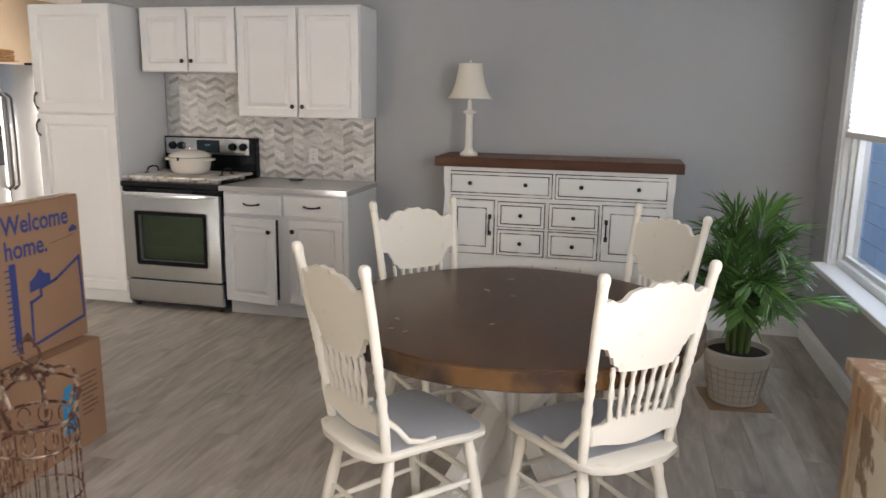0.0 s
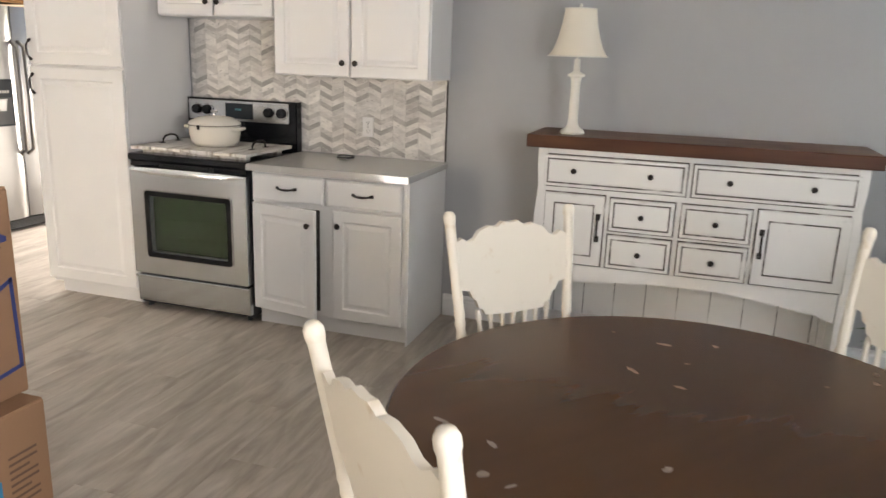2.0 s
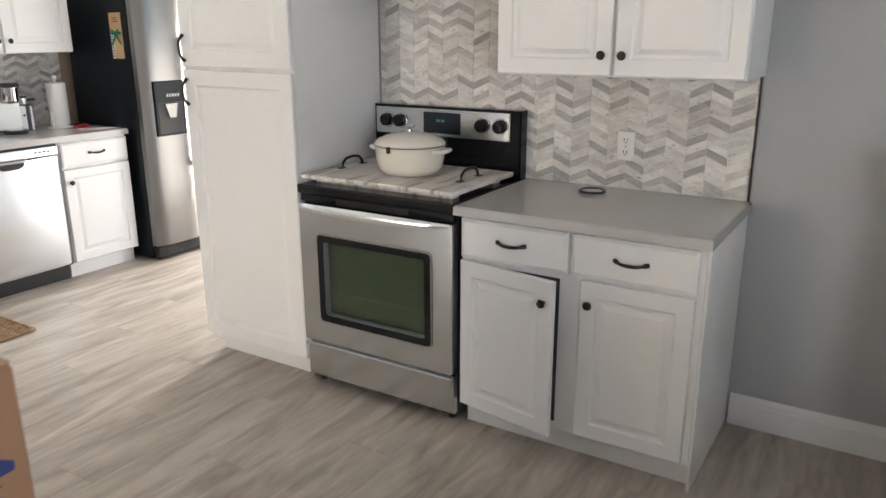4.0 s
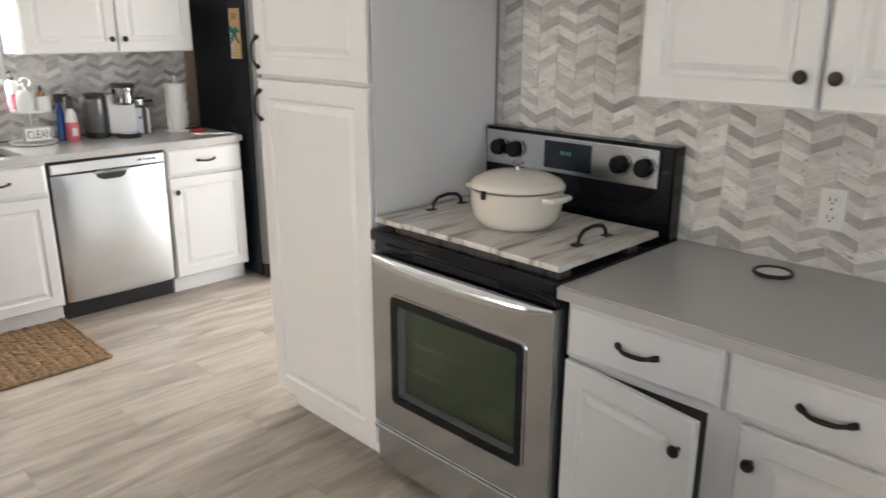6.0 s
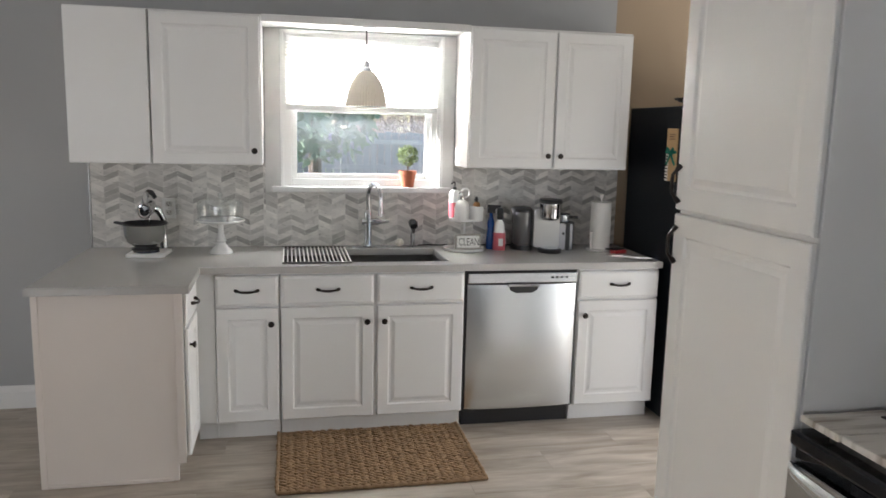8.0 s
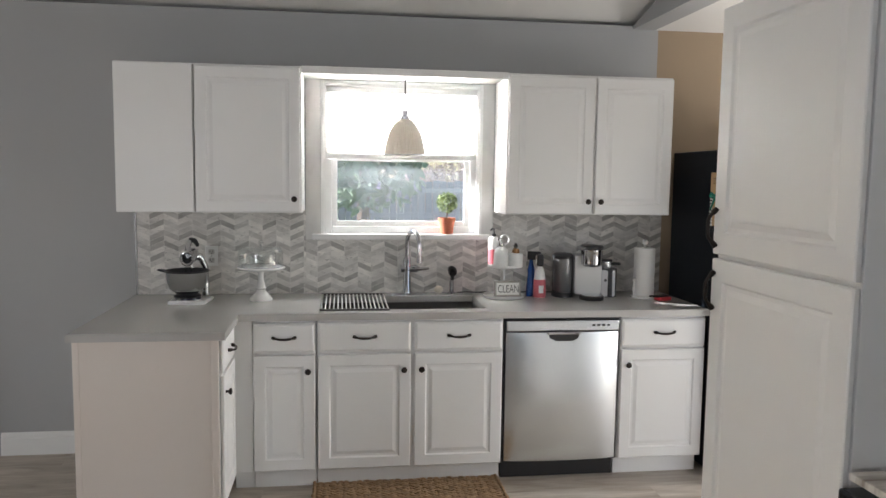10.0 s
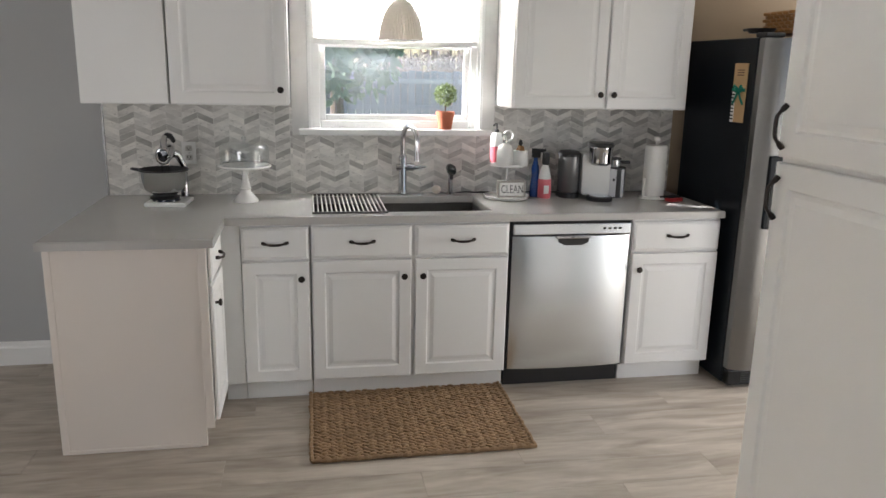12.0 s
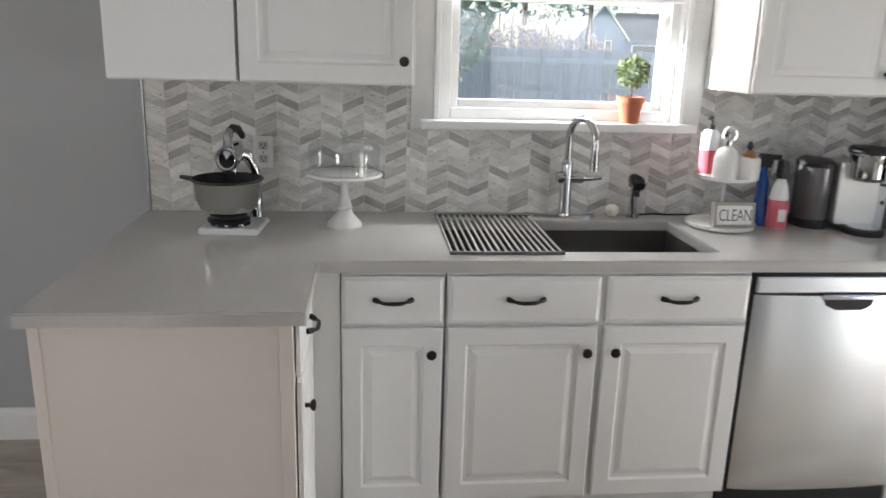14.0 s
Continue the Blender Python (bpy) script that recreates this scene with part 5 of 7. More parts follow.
def frond(direction, length, rise, droop, name="frond"):
    """A feathered leaf: a bowed stalk with broad tapering leaflets from its middle to its tip."""
    bm = bmesh.new()
    d = Vector((math.cos(direction), math.sin(direction), 0))
    side = Vector((-d.y, d.x, 0))
    spine = []
    for i in range(15):
        u = i / 14
        spine.append(Vector((0, 0, 0.25)) + d * (0.02 + length * (0.25 * u + 0.75 * u ** 1.6)) + Vector((0, 0, rise * math.sin(min(1.0, u * 1.05) * math.pi * 0.55) - droop * u ** 3)))
    add_tube(bm, spine, [0.006 - 0.0048 * i / 14 for i in range(15)], 5)
    for i in range(6, 15):
        u = i / 14
        fwd = (spine[i] - spine[i - 1]).normalized()
        for half in (0.0, 0.5):
            base = spine[i - 1].lerp(spine[i], half)
            ll = (0.20 * math.sin(math.pi * (0.20 + 0.66 * (u - 0.4) / 0.6)) + 0.035) * (0.8 + 0.35 * rp.random())
            for s in (-1, 1):
                ax = (side * s * (0.85 - 0.35 * u) + fwd * (0.75 + 0.25 * rp.random()) + Vector((0, 0, 0.10 * rp.random()))).normalized()
                nrm = ax.cross(fwd).normalized()
                wv = nrm.cross(ax).normalized() * (0.0075 + 0.004 * rp.random())
                drop = Vector((0, 0, -0.30 * ll * rp.uniform(0.3, 1.1)))
                m1, m2 = base + ax * ll * 0.35 + drop * 0.12, base + ax * ll * 0.70 + drop * 0.5
                a, tip = bm.verts.new(base), bm.verts.new(base + ax * ll + drop)
                l1, c1, r1 = bm.verts.new(m1 + wv), bm.verts.new(m1 + nrm * 0.003), bm.verts.new(m1 - wv)
                l2, c2, r2 = bm.verts.new(m2 + wv * 0.8), bm.verts.new(m2 + nrm * 0.003), bm.verts.new(m2 - wv * 0.8)
                for f in ((a, l1, c1), (a, c1, r1), (l1, l2, c2, c1), (c1, c2, r2, r1), (l2, tip, c2), (c2, tip, r2)):
                    bm.faces.new(f)
    part(name, bm, M_LEAF, palm)


for i in range(26):
    inner = i % 4
    frond(i * 2.399 + rp.uniform(-0.2, 0.2), (0.09, 0.19, 0.27, 0.25)[inner] * rp.uniform(0.8, 1.2), (0.74, 0.60, 0.46, 0.34)[inner] * rp.uniform(0.78, 1.1), (0.01, 0.04, 0.07, 0.05)[inner] * rp.uniform(0.5, 1.3))
frond(-0.25, 0.50, 0.36, 0.03)
frond(0.5, 0.26, 0.64, 0.0)
for i in range(9):
    a = i * 0.7
    part("stem", tube([(0.05 * math.cos(a), 0.05 * math.sin(a), 0.25), (0.06 * math.cos(a), 0.06 * math.sin(a), 0.45)], [0.010, 0.007], 7), M_LEAFSTEM, palm)

pm = thing("plant_mat", pose(0.37, 4.27, 0.0), "thin square tan mat under the palm's pot", "mat")
part("mat", box((-0.155, -0.155, 0.0), (0.155, 0.155, 0.0045), 0.001, 2, Matrix.Rotation(radians(8), 4, "Z")), M_JUTE, pm)
palm.matrix_world = pose(0.37, 4.27, 0.005)

# ---- reclaimed console with a basket ----
cn = thing("console_cabinet", pose(0.43, 1.5, 0), "reclaimed wood console with peeling painted panels", "cabinet")
part("top_board", box((0.0, 0.0, 0.735), (0.48, 1.2, 0.78), 0.006), M_OLDWOOD, cn)
for x, y in ((0.02, 0.02), (0.02, 1.12), (0.40, 0.02), (0.40, 1.12)):
    part("corner_post", box((x, y, 0), (x + 0.06, y + 0.06, 0.734), 0.004), M_OLDWOOD, cn)
for z in (0.08, 0.655):
    part("rail", box((0.025, 0.0805, z), (0.06, 1.1195, z + 0.075), 0.003), M_OLDWOOD, cn)
    part("rail", box((0.0805, 1.13, z), (0.3995, 1.17, z + 0.075), 0.003), M_OLDWOOD, cn)
part("mid_post", box((0.025, 0.57, 0.1555), (0.06, 0.63, 0.6545), 0.003), M_OLDWOOD, cn)
for y0, y1 in ((0.0805, 0.5695), (0.6305, 1.1195)):
    part("painted_panel", box((0.042, y0, 0.156), (0.052, y1, 0.654)), M_OLDPAINT, cn, "panel with peeling cream paint")
part("painted_panel", box((0.081, 1.145, 0.156), (0.399, 1.155, 0.654)), M_OLDPAINT, cn)
part("base_board", box((0.0805, 0.0805, 0.08), (0.40, 1.13, 0.10)), M_OLDWOOD, cn)


def basket(m, lx, ly, h, mat, label):
    b = thing("wicker_basket", m, label, "basket")
    part("bottom", box((0.01, 0.01, 0), (lx - 0.01, ly - 0.01, 0.012)), mat, b)
    rows = max(4, int(h / 0.018))
    for r in range(rows):
        z = 0.012 + (r + 0.5) * (h - 0.012) / rows
        pts, n = [], 44
        for i in range(n):
            a = 2 * math.pi * i / n
            c, s = math.cos(a), math.sin(a)
            k = 1 / max(abs(c), abs(s)) * (0.90 + 0.03 * z / h)
            k = min(k, 1.22)
            wob = 0.006 * (1 if (i + r) % 2 else -1)
            pts.append((lx / 2 + (lx / 2 * 0.95 * k + wob) * c, ly / 2 + (ly / 2 * 0.95 * k + wob) * s, z))
        part("strand", tube(pts, 0.0085, 6, True), mat, b)
    return b


basket(pose(0.55, 2.25, 0.78), 0.30, 0.36, 0.06, M_WICKER, "low woven basket on the console")
basket(pose(-6.18, 5.95, 1.788), 0.36, 0.50, 0.11, M_WICKER, "rectangular wicker basket on the refrigerator")
pan = thing("black_pan", pose(-5.98, 5.865, 1.788), "small black pan on the refrigerator", "pan")
part("bowl", lathe([(0.055, 0), (0.065, 0.02), (0.07, 0.022), (0.06, 0.006), (0, 0.006)], (0, 0, 0), 24), M_BLACKPL, pan)
part("handle", tube([(-0.06, 0, 0.018), (-0.15, 0.0, 0.022)], 0.007, 8), M_BLACKPL, pan)


# ---- moving boxes ----
def carton(m, lx, ly, h, label):
    b = thing("cardboard_box", m, label, "box", "moving boxes")
    part("body", box((0, 0, 0), (lx, ly, h), 0.006), M_CARD, b)
    part("flap", box((0.004, 0.004, h), (lx - 0.004, ly / 2 - 0.002, h + 0.004)), M_CARD, b)
    part("flap", box((0.004, ly / 2 + 0.002, h), (lx - 0.004, ly - 0.004, h + 0.004)), M_CARD, b)
    part("tape", box((0.0, ly / 2 - 0.025, h + 0.0042), (lx, ly / 2 + 0.025, h + 0.0048)), M_TAPE, b)
    return b


def strip(parent, pts, w, mat, y=-0.0012, name="printed_line"):
    """A printed line in local x and z."""
    bm = bmesh.new()
    for (xa, za), (xb, zb) in zip(pts, pts[1:]):
        d = Vector((xb - xa, 0, zb - za))
        l = d.length
        m = Matrix.Translation((xa, y, za)) @ Matrix.Rotation(-math.atan2(zb - za, xb - xa), 4, "Y")
        add_box(bm, (-w / 2, 0, -w / 2), (l + w / 2, 0.0008, w / 2), turn=m)
    part(name, bm, mat, parent)


b1 = carton(pose(-2.55, 2.55, 0.462, 0, 0, 90), 0.545, 0.06, 0.628, "slim cardboard moving box with navy printing on another box")
words("Welcome", 0.105, b1, pose(0.115, -0.0008, 0.515), M_PRINT, 0.0004, "lettering", 0.0018, 0.86)
words("home.", 0.105, b1, pose(0.118, -0.0008, 0.418), M_PRINT, 0.0004, "lettering", 0.0018, 0.86)
strip(b1, [(0.225, 0.045), (0.232, 0.225), (0.288, 0.24), (0.288, 0.272), (0.375, 0.29), (0.52, 0.36), (0.528, 0.09), (0.225, 0.045)], 0.013, M_PRINT)
strip(b1, [(0.36, 0.445), (0.50, 0.462)], 0.003, M_PRINTD)
part("printed_emblem", prism([(0.232, 0.265), (0.345, 0.285), (0.345, 0.325), (0.315, 0.33), (0.29, 0.355), (0.262, 0.325), (0.232, 0.31)], -0.0014, -0.0004), M_PRINT, b1, "plain navy emblem shape")
part("printed_emblem", prism([(0.475, 0.474), (0.522, 0.478), (0.522, 0.492), (0.498, 0.505), (0.475, 0.488)], -0.0014, -0.0004), M_PRINT, b1)
part("printed_ruler", box((0.135, -0.0014, 0.03), (0.168, -0.0004, 0.40)), M_PRINT, b1)
for i in range(14):
    part("ruler_tick", box((0.112, -0.0014, 0.05 + i * 0.025), (0.1345, -0.0004, 0.056 + i * 0.025)), M_PRINT, b1)
b2 = carton(pose(-2.475, 2.50, 0, 0, 0, 90), 0.575, 0.50, 0.456, "brown cardboard moving box on the floor")
part("printed_block", box((0.315, -0.0014, 0.10), (0.40, -0.0004, 0.27)), M_PRINTB, b2, "light blue printed block")
part("printed_tag", prism([(0.325, 0.271), (0.39, 0.271), (0.382, 0.31), (0.333, 0.31)], -0.0014, -0.0004), M_PRINTB, b2)
for i in range(9):
    part("printed_bar", box((0.43, -0.0012, 0.32 - i * 0.022), (0.53 - 0.03 * (i % 3 == 2), -0.0004, 0.328 - i * 0.022)), M_PRINTD, b2)
carton(pose(-3.06, 2.66, 0, 0, 0, 90), 0.52, 0.46, 0.99, "tall plain cardboard box behind the stack")

# ---- birdcage ----
cg = thing("birdcage", pose(-2.09, 2.26, 0), "weathered decorative wire birdcage on the floor", "birdcage")
CR = 0.125
for z, r in ((0.012, 0.005), (0.20, 0.004), (0.385, 0.005), (0.475, 0.006)):
    part("hoop", tube([(CR * math.cos(a), CR * math.sin(a), z) for a in [2 * math.pi * i / 32 for i in range(32)]], r, 6, True), M_CAGE, cg)
for i in range(26):
    a = 2 * math.pi * i / 26
    part("bar", tube([(CR * math.cos(a), CR * math.sin(a), 0.012), (CR * math.cos(a), CR * math.sin(a), 0.385)], 0.0025, 5), M_CAGE, cg)
for i in range(12):
    a = 2 * math.pi * i / 12
    part("scroll", tube([((CR + 0.001) * math.cos(a + 0.17 * math.cos(t)), (CR + 0.001) * math.sin(a + 0.17 * math.cos(t)), 0.43 + 0.035 * math.sin(t)) for t in [2 * math.pi * k / 14 for k in range(14)]], 0.0025, 5, True), M_CAGE, cg)
for i in range(7):
    a = 2 * math.pi * i / 7 + 0.3
    pr = [(CR - 0.012, 0.475), (CR + 0.008, 0.52), (CR + 0.022, 0.565), (CR + 0.012, 0.605), (CR - 0.03, 0.622), (0.04, 0.625)]
    part("dome_rib", tube([(r * math.cos(a), r * math.sin(a), z) for r, z in pr], [0.006, 0.007, 0.007, 0.006, 0.005, 0.005], 6), M_CAGE, cg)
part("crown_plate", lathe([(0.05, 0.618), (0.056, 0.625), (0.04, 0.638), (0.02, 0.65), (0, 0.652)], (0, 0, 0), 20), M_CAGE, cg)
for i in range(14):
    a = 2 * math.pi * i / 14
    part("bead", lathe([(0, -0.012), (0.008, -0.007), (0.0105, 0), (0.008, 0.007), (0, 0.012)], (0.058 * math.cos(a), 0.058 * math.sin(a), 0.628), 10), M_CAGE, cg)
part("top_ring", tube([(0.04 * math.cos(a), 0, 0.695 + 0.042 * math.sin(a)) for a in [2 * math.pi * i / 20 for i in range(20)]], 0.005, 6, True), M_CAGE, cg)
part("finial", lathe([(0.012, 0.735), (0.016, 0.745), (0.006, 0.757), (0, 0.765)], (0, 0, 0), 12), M_CAGE, cg)
part("floor_tray", lathe([(CR, 0.0), (CR, 0.010), (0, 0.010)], (0, 0, 0), 32), M_CAGE, cg)

# ---- on the range ----
nbd = thing("stove_board", pose(-3.676, 4.925, 0.917), "whitewashed plank board covering the cooktop", "stove board")
for i, (a, b, f) in enumerate(((0.0, 0.125, 0.0), (0.1295, 0.33, 0.006), (0.3345, 0.52, 0.010), (0.5245, 0.738, 0.002))):
    part("plank", box((a, f, 0.022), (b, 0.50, 0.040), 0.003), M_WHITEBOARD, nbd)
for y in (0.06, 0.40):
    part("batten", box((0.03, y, 0.0), (0.70, y + 0.05, 0.0215), 0.002), M_WHITEBOARD, nbd)
for x in (0.06, 0.655):
    pts = [(x, 0.20, 0.041), (x, 0.205, 0.062), (x, 0.225, 0.078), (x, 0.27, 0.084), (x, 0.315, 0.078), (x, 0.335, 0.062), (x, 0.34, 0.041)]
    part("handle", tube(pts, 0.006, 8), M_BRONZE, nbd, "dark iron handle", 50)
    for y in (0.195, 0.345):
        part("handle_foot", box((x - 0.013, y - 0.016, 0.0402), (x + 0.013, y + 0.016, 0.0445), 0.002), M_BRONZE, nbd)
dp = thing("dutch_oven", pose(-3.30, 5.185, 0.957), "cream enamel pot with a domed lid", "pot")
dp.scale = (0.87, 0.87, 0.96)
part("body", lathe([(0.115, 0), (0.135, 0.006), (0.155, 0.03), (0.165, 0.075), (0.168, 0.118), (0.171, 0.122), (0.165, 0.124), (0.0, 0.124)], (0, 0, 0), 48), M_ENAMEL, dp, "", 40)
lid = part("lid", lathe([(0.166, 0.1265), (0.171, 0.130), (0.170, 0.136), (0.155, 0.150), (0.11, 0.168), (0.05, 0.178), (0, 0.180)], (0, 0, 0), 48), M_ENAMEL, dp, "domed cream lid", 40)
part("lid_gap", lathe([(0.1685, 0.1242), (0.1685, 0.1263)], (0, 0, 0), 48, None, False), M_COAL, dp)
part("lid_knob", lathe([(0.010, 0.178), (0.009, 0.192), (0.021, 0.200), (0.023, 0.208), (0, 0.211)], (0, 0, 0), 24), M_CHROME, lid, "chrome lid knob", 40)
for s in (-1, 1):
    a0 = radians(20)
    part("side_handle", tube([(s * 0.160, -0.055, 0.105), (s * 0.196, -0.045, 0.108), (s * 0.205, 0.0, 0.109), (s * 0.196, 0.045, 0.108), (s * 0.160, 0.055, 0.105)], [0.010, 0.010, 0.010, 0.010, 0.010], 8), M_ENAMEL, dp, "", 50)
part("clip", box((-0.012, -0.181, 0.105), (0.004, -0.169, 0.132), 0.002), M_BRONZE, dp)
co = thing("coaster", pose(-2.575, 5.395, 0.914), "round white coaster with a black rim", "coaster")
part("disc", lathe([(0.047, 0), (0.047, 0.006), (0, 0.006)], (0, 0, 0), 32), M_CERAMIC, co)
part("rim", tube([(0.0475 * math.cos(a), 0.0475 * math.sin(a), 0.006) for a in [2 * math.pi * i / 36 for i in range(36)]], 0.0055, 7, True), M_BLACKPL, co)


def outlet(m, label, face=None):
    o = thing("wall_outlet", m, label, "outlet")
    part("cover_plate", panel(-0.035, -0.0575, 0.035, 0.0575, [(0.0, -0.004), (0.004, -0.006)], 0.0), M_PLASTICW, o)
    for z in (-0.024, 0.024):
        r = part("receptacle", prism(rounded_rect(-0.017, z - 0.015, 0.017, z + 0.015, 0.008, 3), -0.0085, -0.0062), face or M_PLASTICW, o)
        for x in (-0.007, 0.007):
            part("slot", box((x - 0.0015, -0.0092, z - 0.002), (x + 0.0015, -0.0086, z + 0.008)), M_COAL, r)
        part("ground_hole", lathe([(0.003, 0), (0.003, 0.0006), (0, 0.0006)], (0, -0.0086, z - 0.008), 10, Matrix.Rotation(radians(90), 4, "X")), M_COAL, r)
    part("screw", lathe([(0.003, 0), (0.003, 0.001), (0, 0.001)], (0, -0.0062, 0), 10, Matrix.Rotation(radians(90), 4, "X")), M_STEEL, o)


outlet(pose(-2.495, YN - 0.0062, 1.085), "white duplex outlet on the chevron tiles")
outlet(pose(XW + 0.0062, 3.068, 1.135, 0, 0, 90), "white outlet plate with grey sockets behind the mixer", M_RACK)

# ---- on the kitchen counter ----
ZC = 0.914
mx = thing("stand_mixer", pose(-6.34, 3.0, ZC, 0, 0, 86), "chrome stand mixer with a steel bowl", "mixer")
mx.scale = (0.80, 0.80, 0.90)
part("base", prism(rounded_rect(-0.12, 0.0, 0.125, 0.022, 0.010, 3), -0.115, 0.12, 0.004), M_PLASTICW, mx, "white base")
part("base_top", lathe([(0.082, 0.0225), (0.080, 0.034), (0, 0.034)], (-0.010, -0.015, 0), 32), M_NAVY, mx, "dark navy base top", 40)
part("turntable", lathe([(0.085, 0.034), (0.088, 0.045), (0.07, 0.052), (0.07, 0.062), (0, 0.062)], (-0.015, -0.02, 0), 32), M_BLACKPL, mx)
part("bowl", lathe([(0.08, 0.063), (0.112, 0.085), (0.130, 0.125), (0.138, 0.188), (0.141, 0.191), (0.133, 0.189), (0.105, 0.095), (0, 0.075)], (-0.015, -0.02, 0), 40), M_BOWL, mx, "brushed steel bowl", 40)
part("bowl_inside", lathe([(0.132, 0.1895), (0.104, 0.097), (0.05, 0.079), (0, 0.078)], (-0.015, -0.02, 0), 40, None, False), M_BLACKPL, mx, "dark inside of the bowl", 40)
part("bowl_lip", tube([(-0.015 + 0.141 * math.cos(a), -0.02 + 0.141 * math.sin(a), 0.191) for a in [2 * math.pi * i / 36 for i in range(36)]], 0.005, 7, True), M_BLACKPL, mx)
part("bowl_handle", prism([(-0.150, 0.178), (-0.150, 0.195), (-0.205, 0.200), (-0.205, 0.190)], -0.035, -0.005, 0.003), M_BLACKPL, mx)
part("arm", tube([(0.075, 0.095, 0.03), (0.078, 0.105, 0.20), (0.045, 0.09, 0.262), (0, 0.06, 0.275)], [0.026, 0.020, 0.024, 0.028], 12), M_CHROME, mx, "", 50)
head = part("motor_head", tube([(0, 0.10, 0.282), (0, 0.05, 0.28), (0, -0.03, 0.272), (0, -0.070, 0.268)], [0.034, 0.045, 0.047, 0.044], 24), M_CHROME, mx, "chrome motor head", 50)
part("front_ring", tube([(0.038 * math.cos(a), -0.074, 0.268 + 0.038 * math.sin(a)) for a in [2 * math.pi * i / 28 for i in range(28)]], 0.008, 7, True), M_CHROME, head)
part("front_disc", lathe([(0.034, 0), (0.034, 0.004), (0, 0.006)], (0, -0.071, 0.268), 28, Matrix.Rotation(radians(90), 4, "X")), M_BLACK, head)
part("neck", tube([(0, -0.045, 0.305), (0, -0.038, 0.345), (0.004, -0.02, 0.368)], [0.024, 0.019, 0.014], 12), M_CHROME, mx, "", 50)
part("grip", tube([(0, -0.03, 0.362), (0.01, 0.0, 0.372), (0.02, 0.05, 0.365), (0.03, 0.085, 0.335)], [0.012, 0.016, 0.015, 0.013], 10), M_BLACKPL, mx, "", 50)
for x in (-0.02, 0.02):
    part("beater", tube([(x, -0.03, 0.23), (x, -0.03, 0.18), (x + 0.02, -0.03, 0.13), (x, -0.03, 0.105), (x - 0.02, -0.03, 0.13), (x, -0.03, 0.18)], 0.003, 6), M_CHROME, mx)

cs = thing("cake_stand", pose(-6.395, 3.365, ZC), "white ceramic cake stand with a glass dome", "cake stand")
cs.scale = (0.91, 0.91, 0.92)
part("stand", lathe([(0.068, 0), (0.066, 0.012), (0.046, 0.034), (0.030, 0.052), (0.027, 0.064), (0.033, 0.072), (0.026, 0.082), (0.023, 0.10), (0.017, 0.12), (0.017, 0.16), (0.026, 0.174), (0.135, 0.186), (0.145, 0.194), (0.141, 0.201), (0, 0.198)], (0, 0, 0), 44), M_CERAMIC, cs, "footed white plate", 40)
dome = bmesh.new()
add_lathe(dome, [(0.132, 0.202), (0.134, 0.285), (0.130, 0.304), (0.116, 0.316), (0.04, 0.323), (0.0, 0.324)], segs=44, close=False)
dg = part("dome", dome, M_DOME, cs, "clear glass dome", 50)
dg.visible_shadow = False
part("dome_rim", tube([(0.132 * math.cos(a), 0.132 * math.sin(a), 0.2035) for a in [2 * math.pi * i / 40 for i in range(40)]], 0.0028, 6, True), M_DOME, dg)
part("dome_knob", lathe([(0.008, 0.324), (0.007, 0.332), (0.015, 0.343), (0.012, 0.355), (0, 0.359)], (0, 0, 0), 16), M_DOME, dg, "glass knob", 50)

tr = thing("tiered_tray", pose(-6.415, 4.735, ZC), "white two-tier tray with a ring handle", "tray")
part("lower_tier", lathe([(0.105, 0), (0.12, 0.004), (0.125, 0.018), (0.120, 0.018), (0.113, 0.009), (0, 0.009)], (0, 0, 0), 40), M_CERAMIC, tr, "", 40)
part("upper_tier", lathe([(0.08, 0.172), (0.092, 0.176), (0.096, 0.190), (0.092, 0.190), (0.086, 0.181), (0, 0.181)], (0, 0, 0), 40), M_CERAMIC, tr, "", 40)
part("stem", tube([(0, 0, 0.009), (0, 0, 0.31)], 0.006, 10), M_PLASTICW, tr)
part("ring_handle", tube([(0, 0.026 * math.cos(a), 0.335 + 0.026 * math.sin(a)) for a in [2 * math.pi * i / 24 for i in range(24)]], 0.005, 7, True), M_PLASTICW, tr)


def bottle(name, m, prof, mat, label, pump=None, fill=None, cat="bottle"):
    b = thing(name, m, label, cat)
    part("body", lathe(prof, (0, 0, 0), 28), mat, b, "", 40)
    zt = prof[-1][1]
    if fill:
        part("liquid_label", lathe([(r + 0.0006, z) for r, z in fill[0]], (0, 0, 0), 28, None, False), fill[1], b, "coloured lower half", 40)
    if pump:
        part("pump_collar", lathe([(0.012, zt), (0.012, zt + 0.015), (0.004, zt + 0.018), (0.004, zt + 0.045), (0, zt + 0.045)], (0, 0, 0), 14), pump, b)
        part("pump_spout", tube([(0, 0, zt + 0.043), (0.012, -0.012, zt + 0.046), (0.028, -0.024, zt + 0.038)], 0.005, 8), pump, b)
    return b


bottle("soap_dispenser", pose(-6.365, 4.705, ZC + 0.1815), [(0.040, 0), (0.043, 0.006), (0.043, 0.075), (0.035, 0.102), (0.015, 0.118), (0, 0.12)], M_SOAPGLASS, "white soap dispenser with chrome pump on the tray", M_CHROME)
bottle("soap_dispenser", pose(-6.455, 4.68, ZC + 0.1815), [(0.030, 0), (0.032, 0.004), (0.032, 0.150), (0.022, 0.166), (0, 0.168)], M_SOAPGLASS, "tall pink and clear soap bottle on the tray", M_BLACKPL, ([(0.032, 0.010), (0.032, 0.095)], M_PINK))
jar = thing("glass_jar", pose(-6.37, 4.79, ZC + 0.1815), "small white jar with a brush on the tray", "jar")
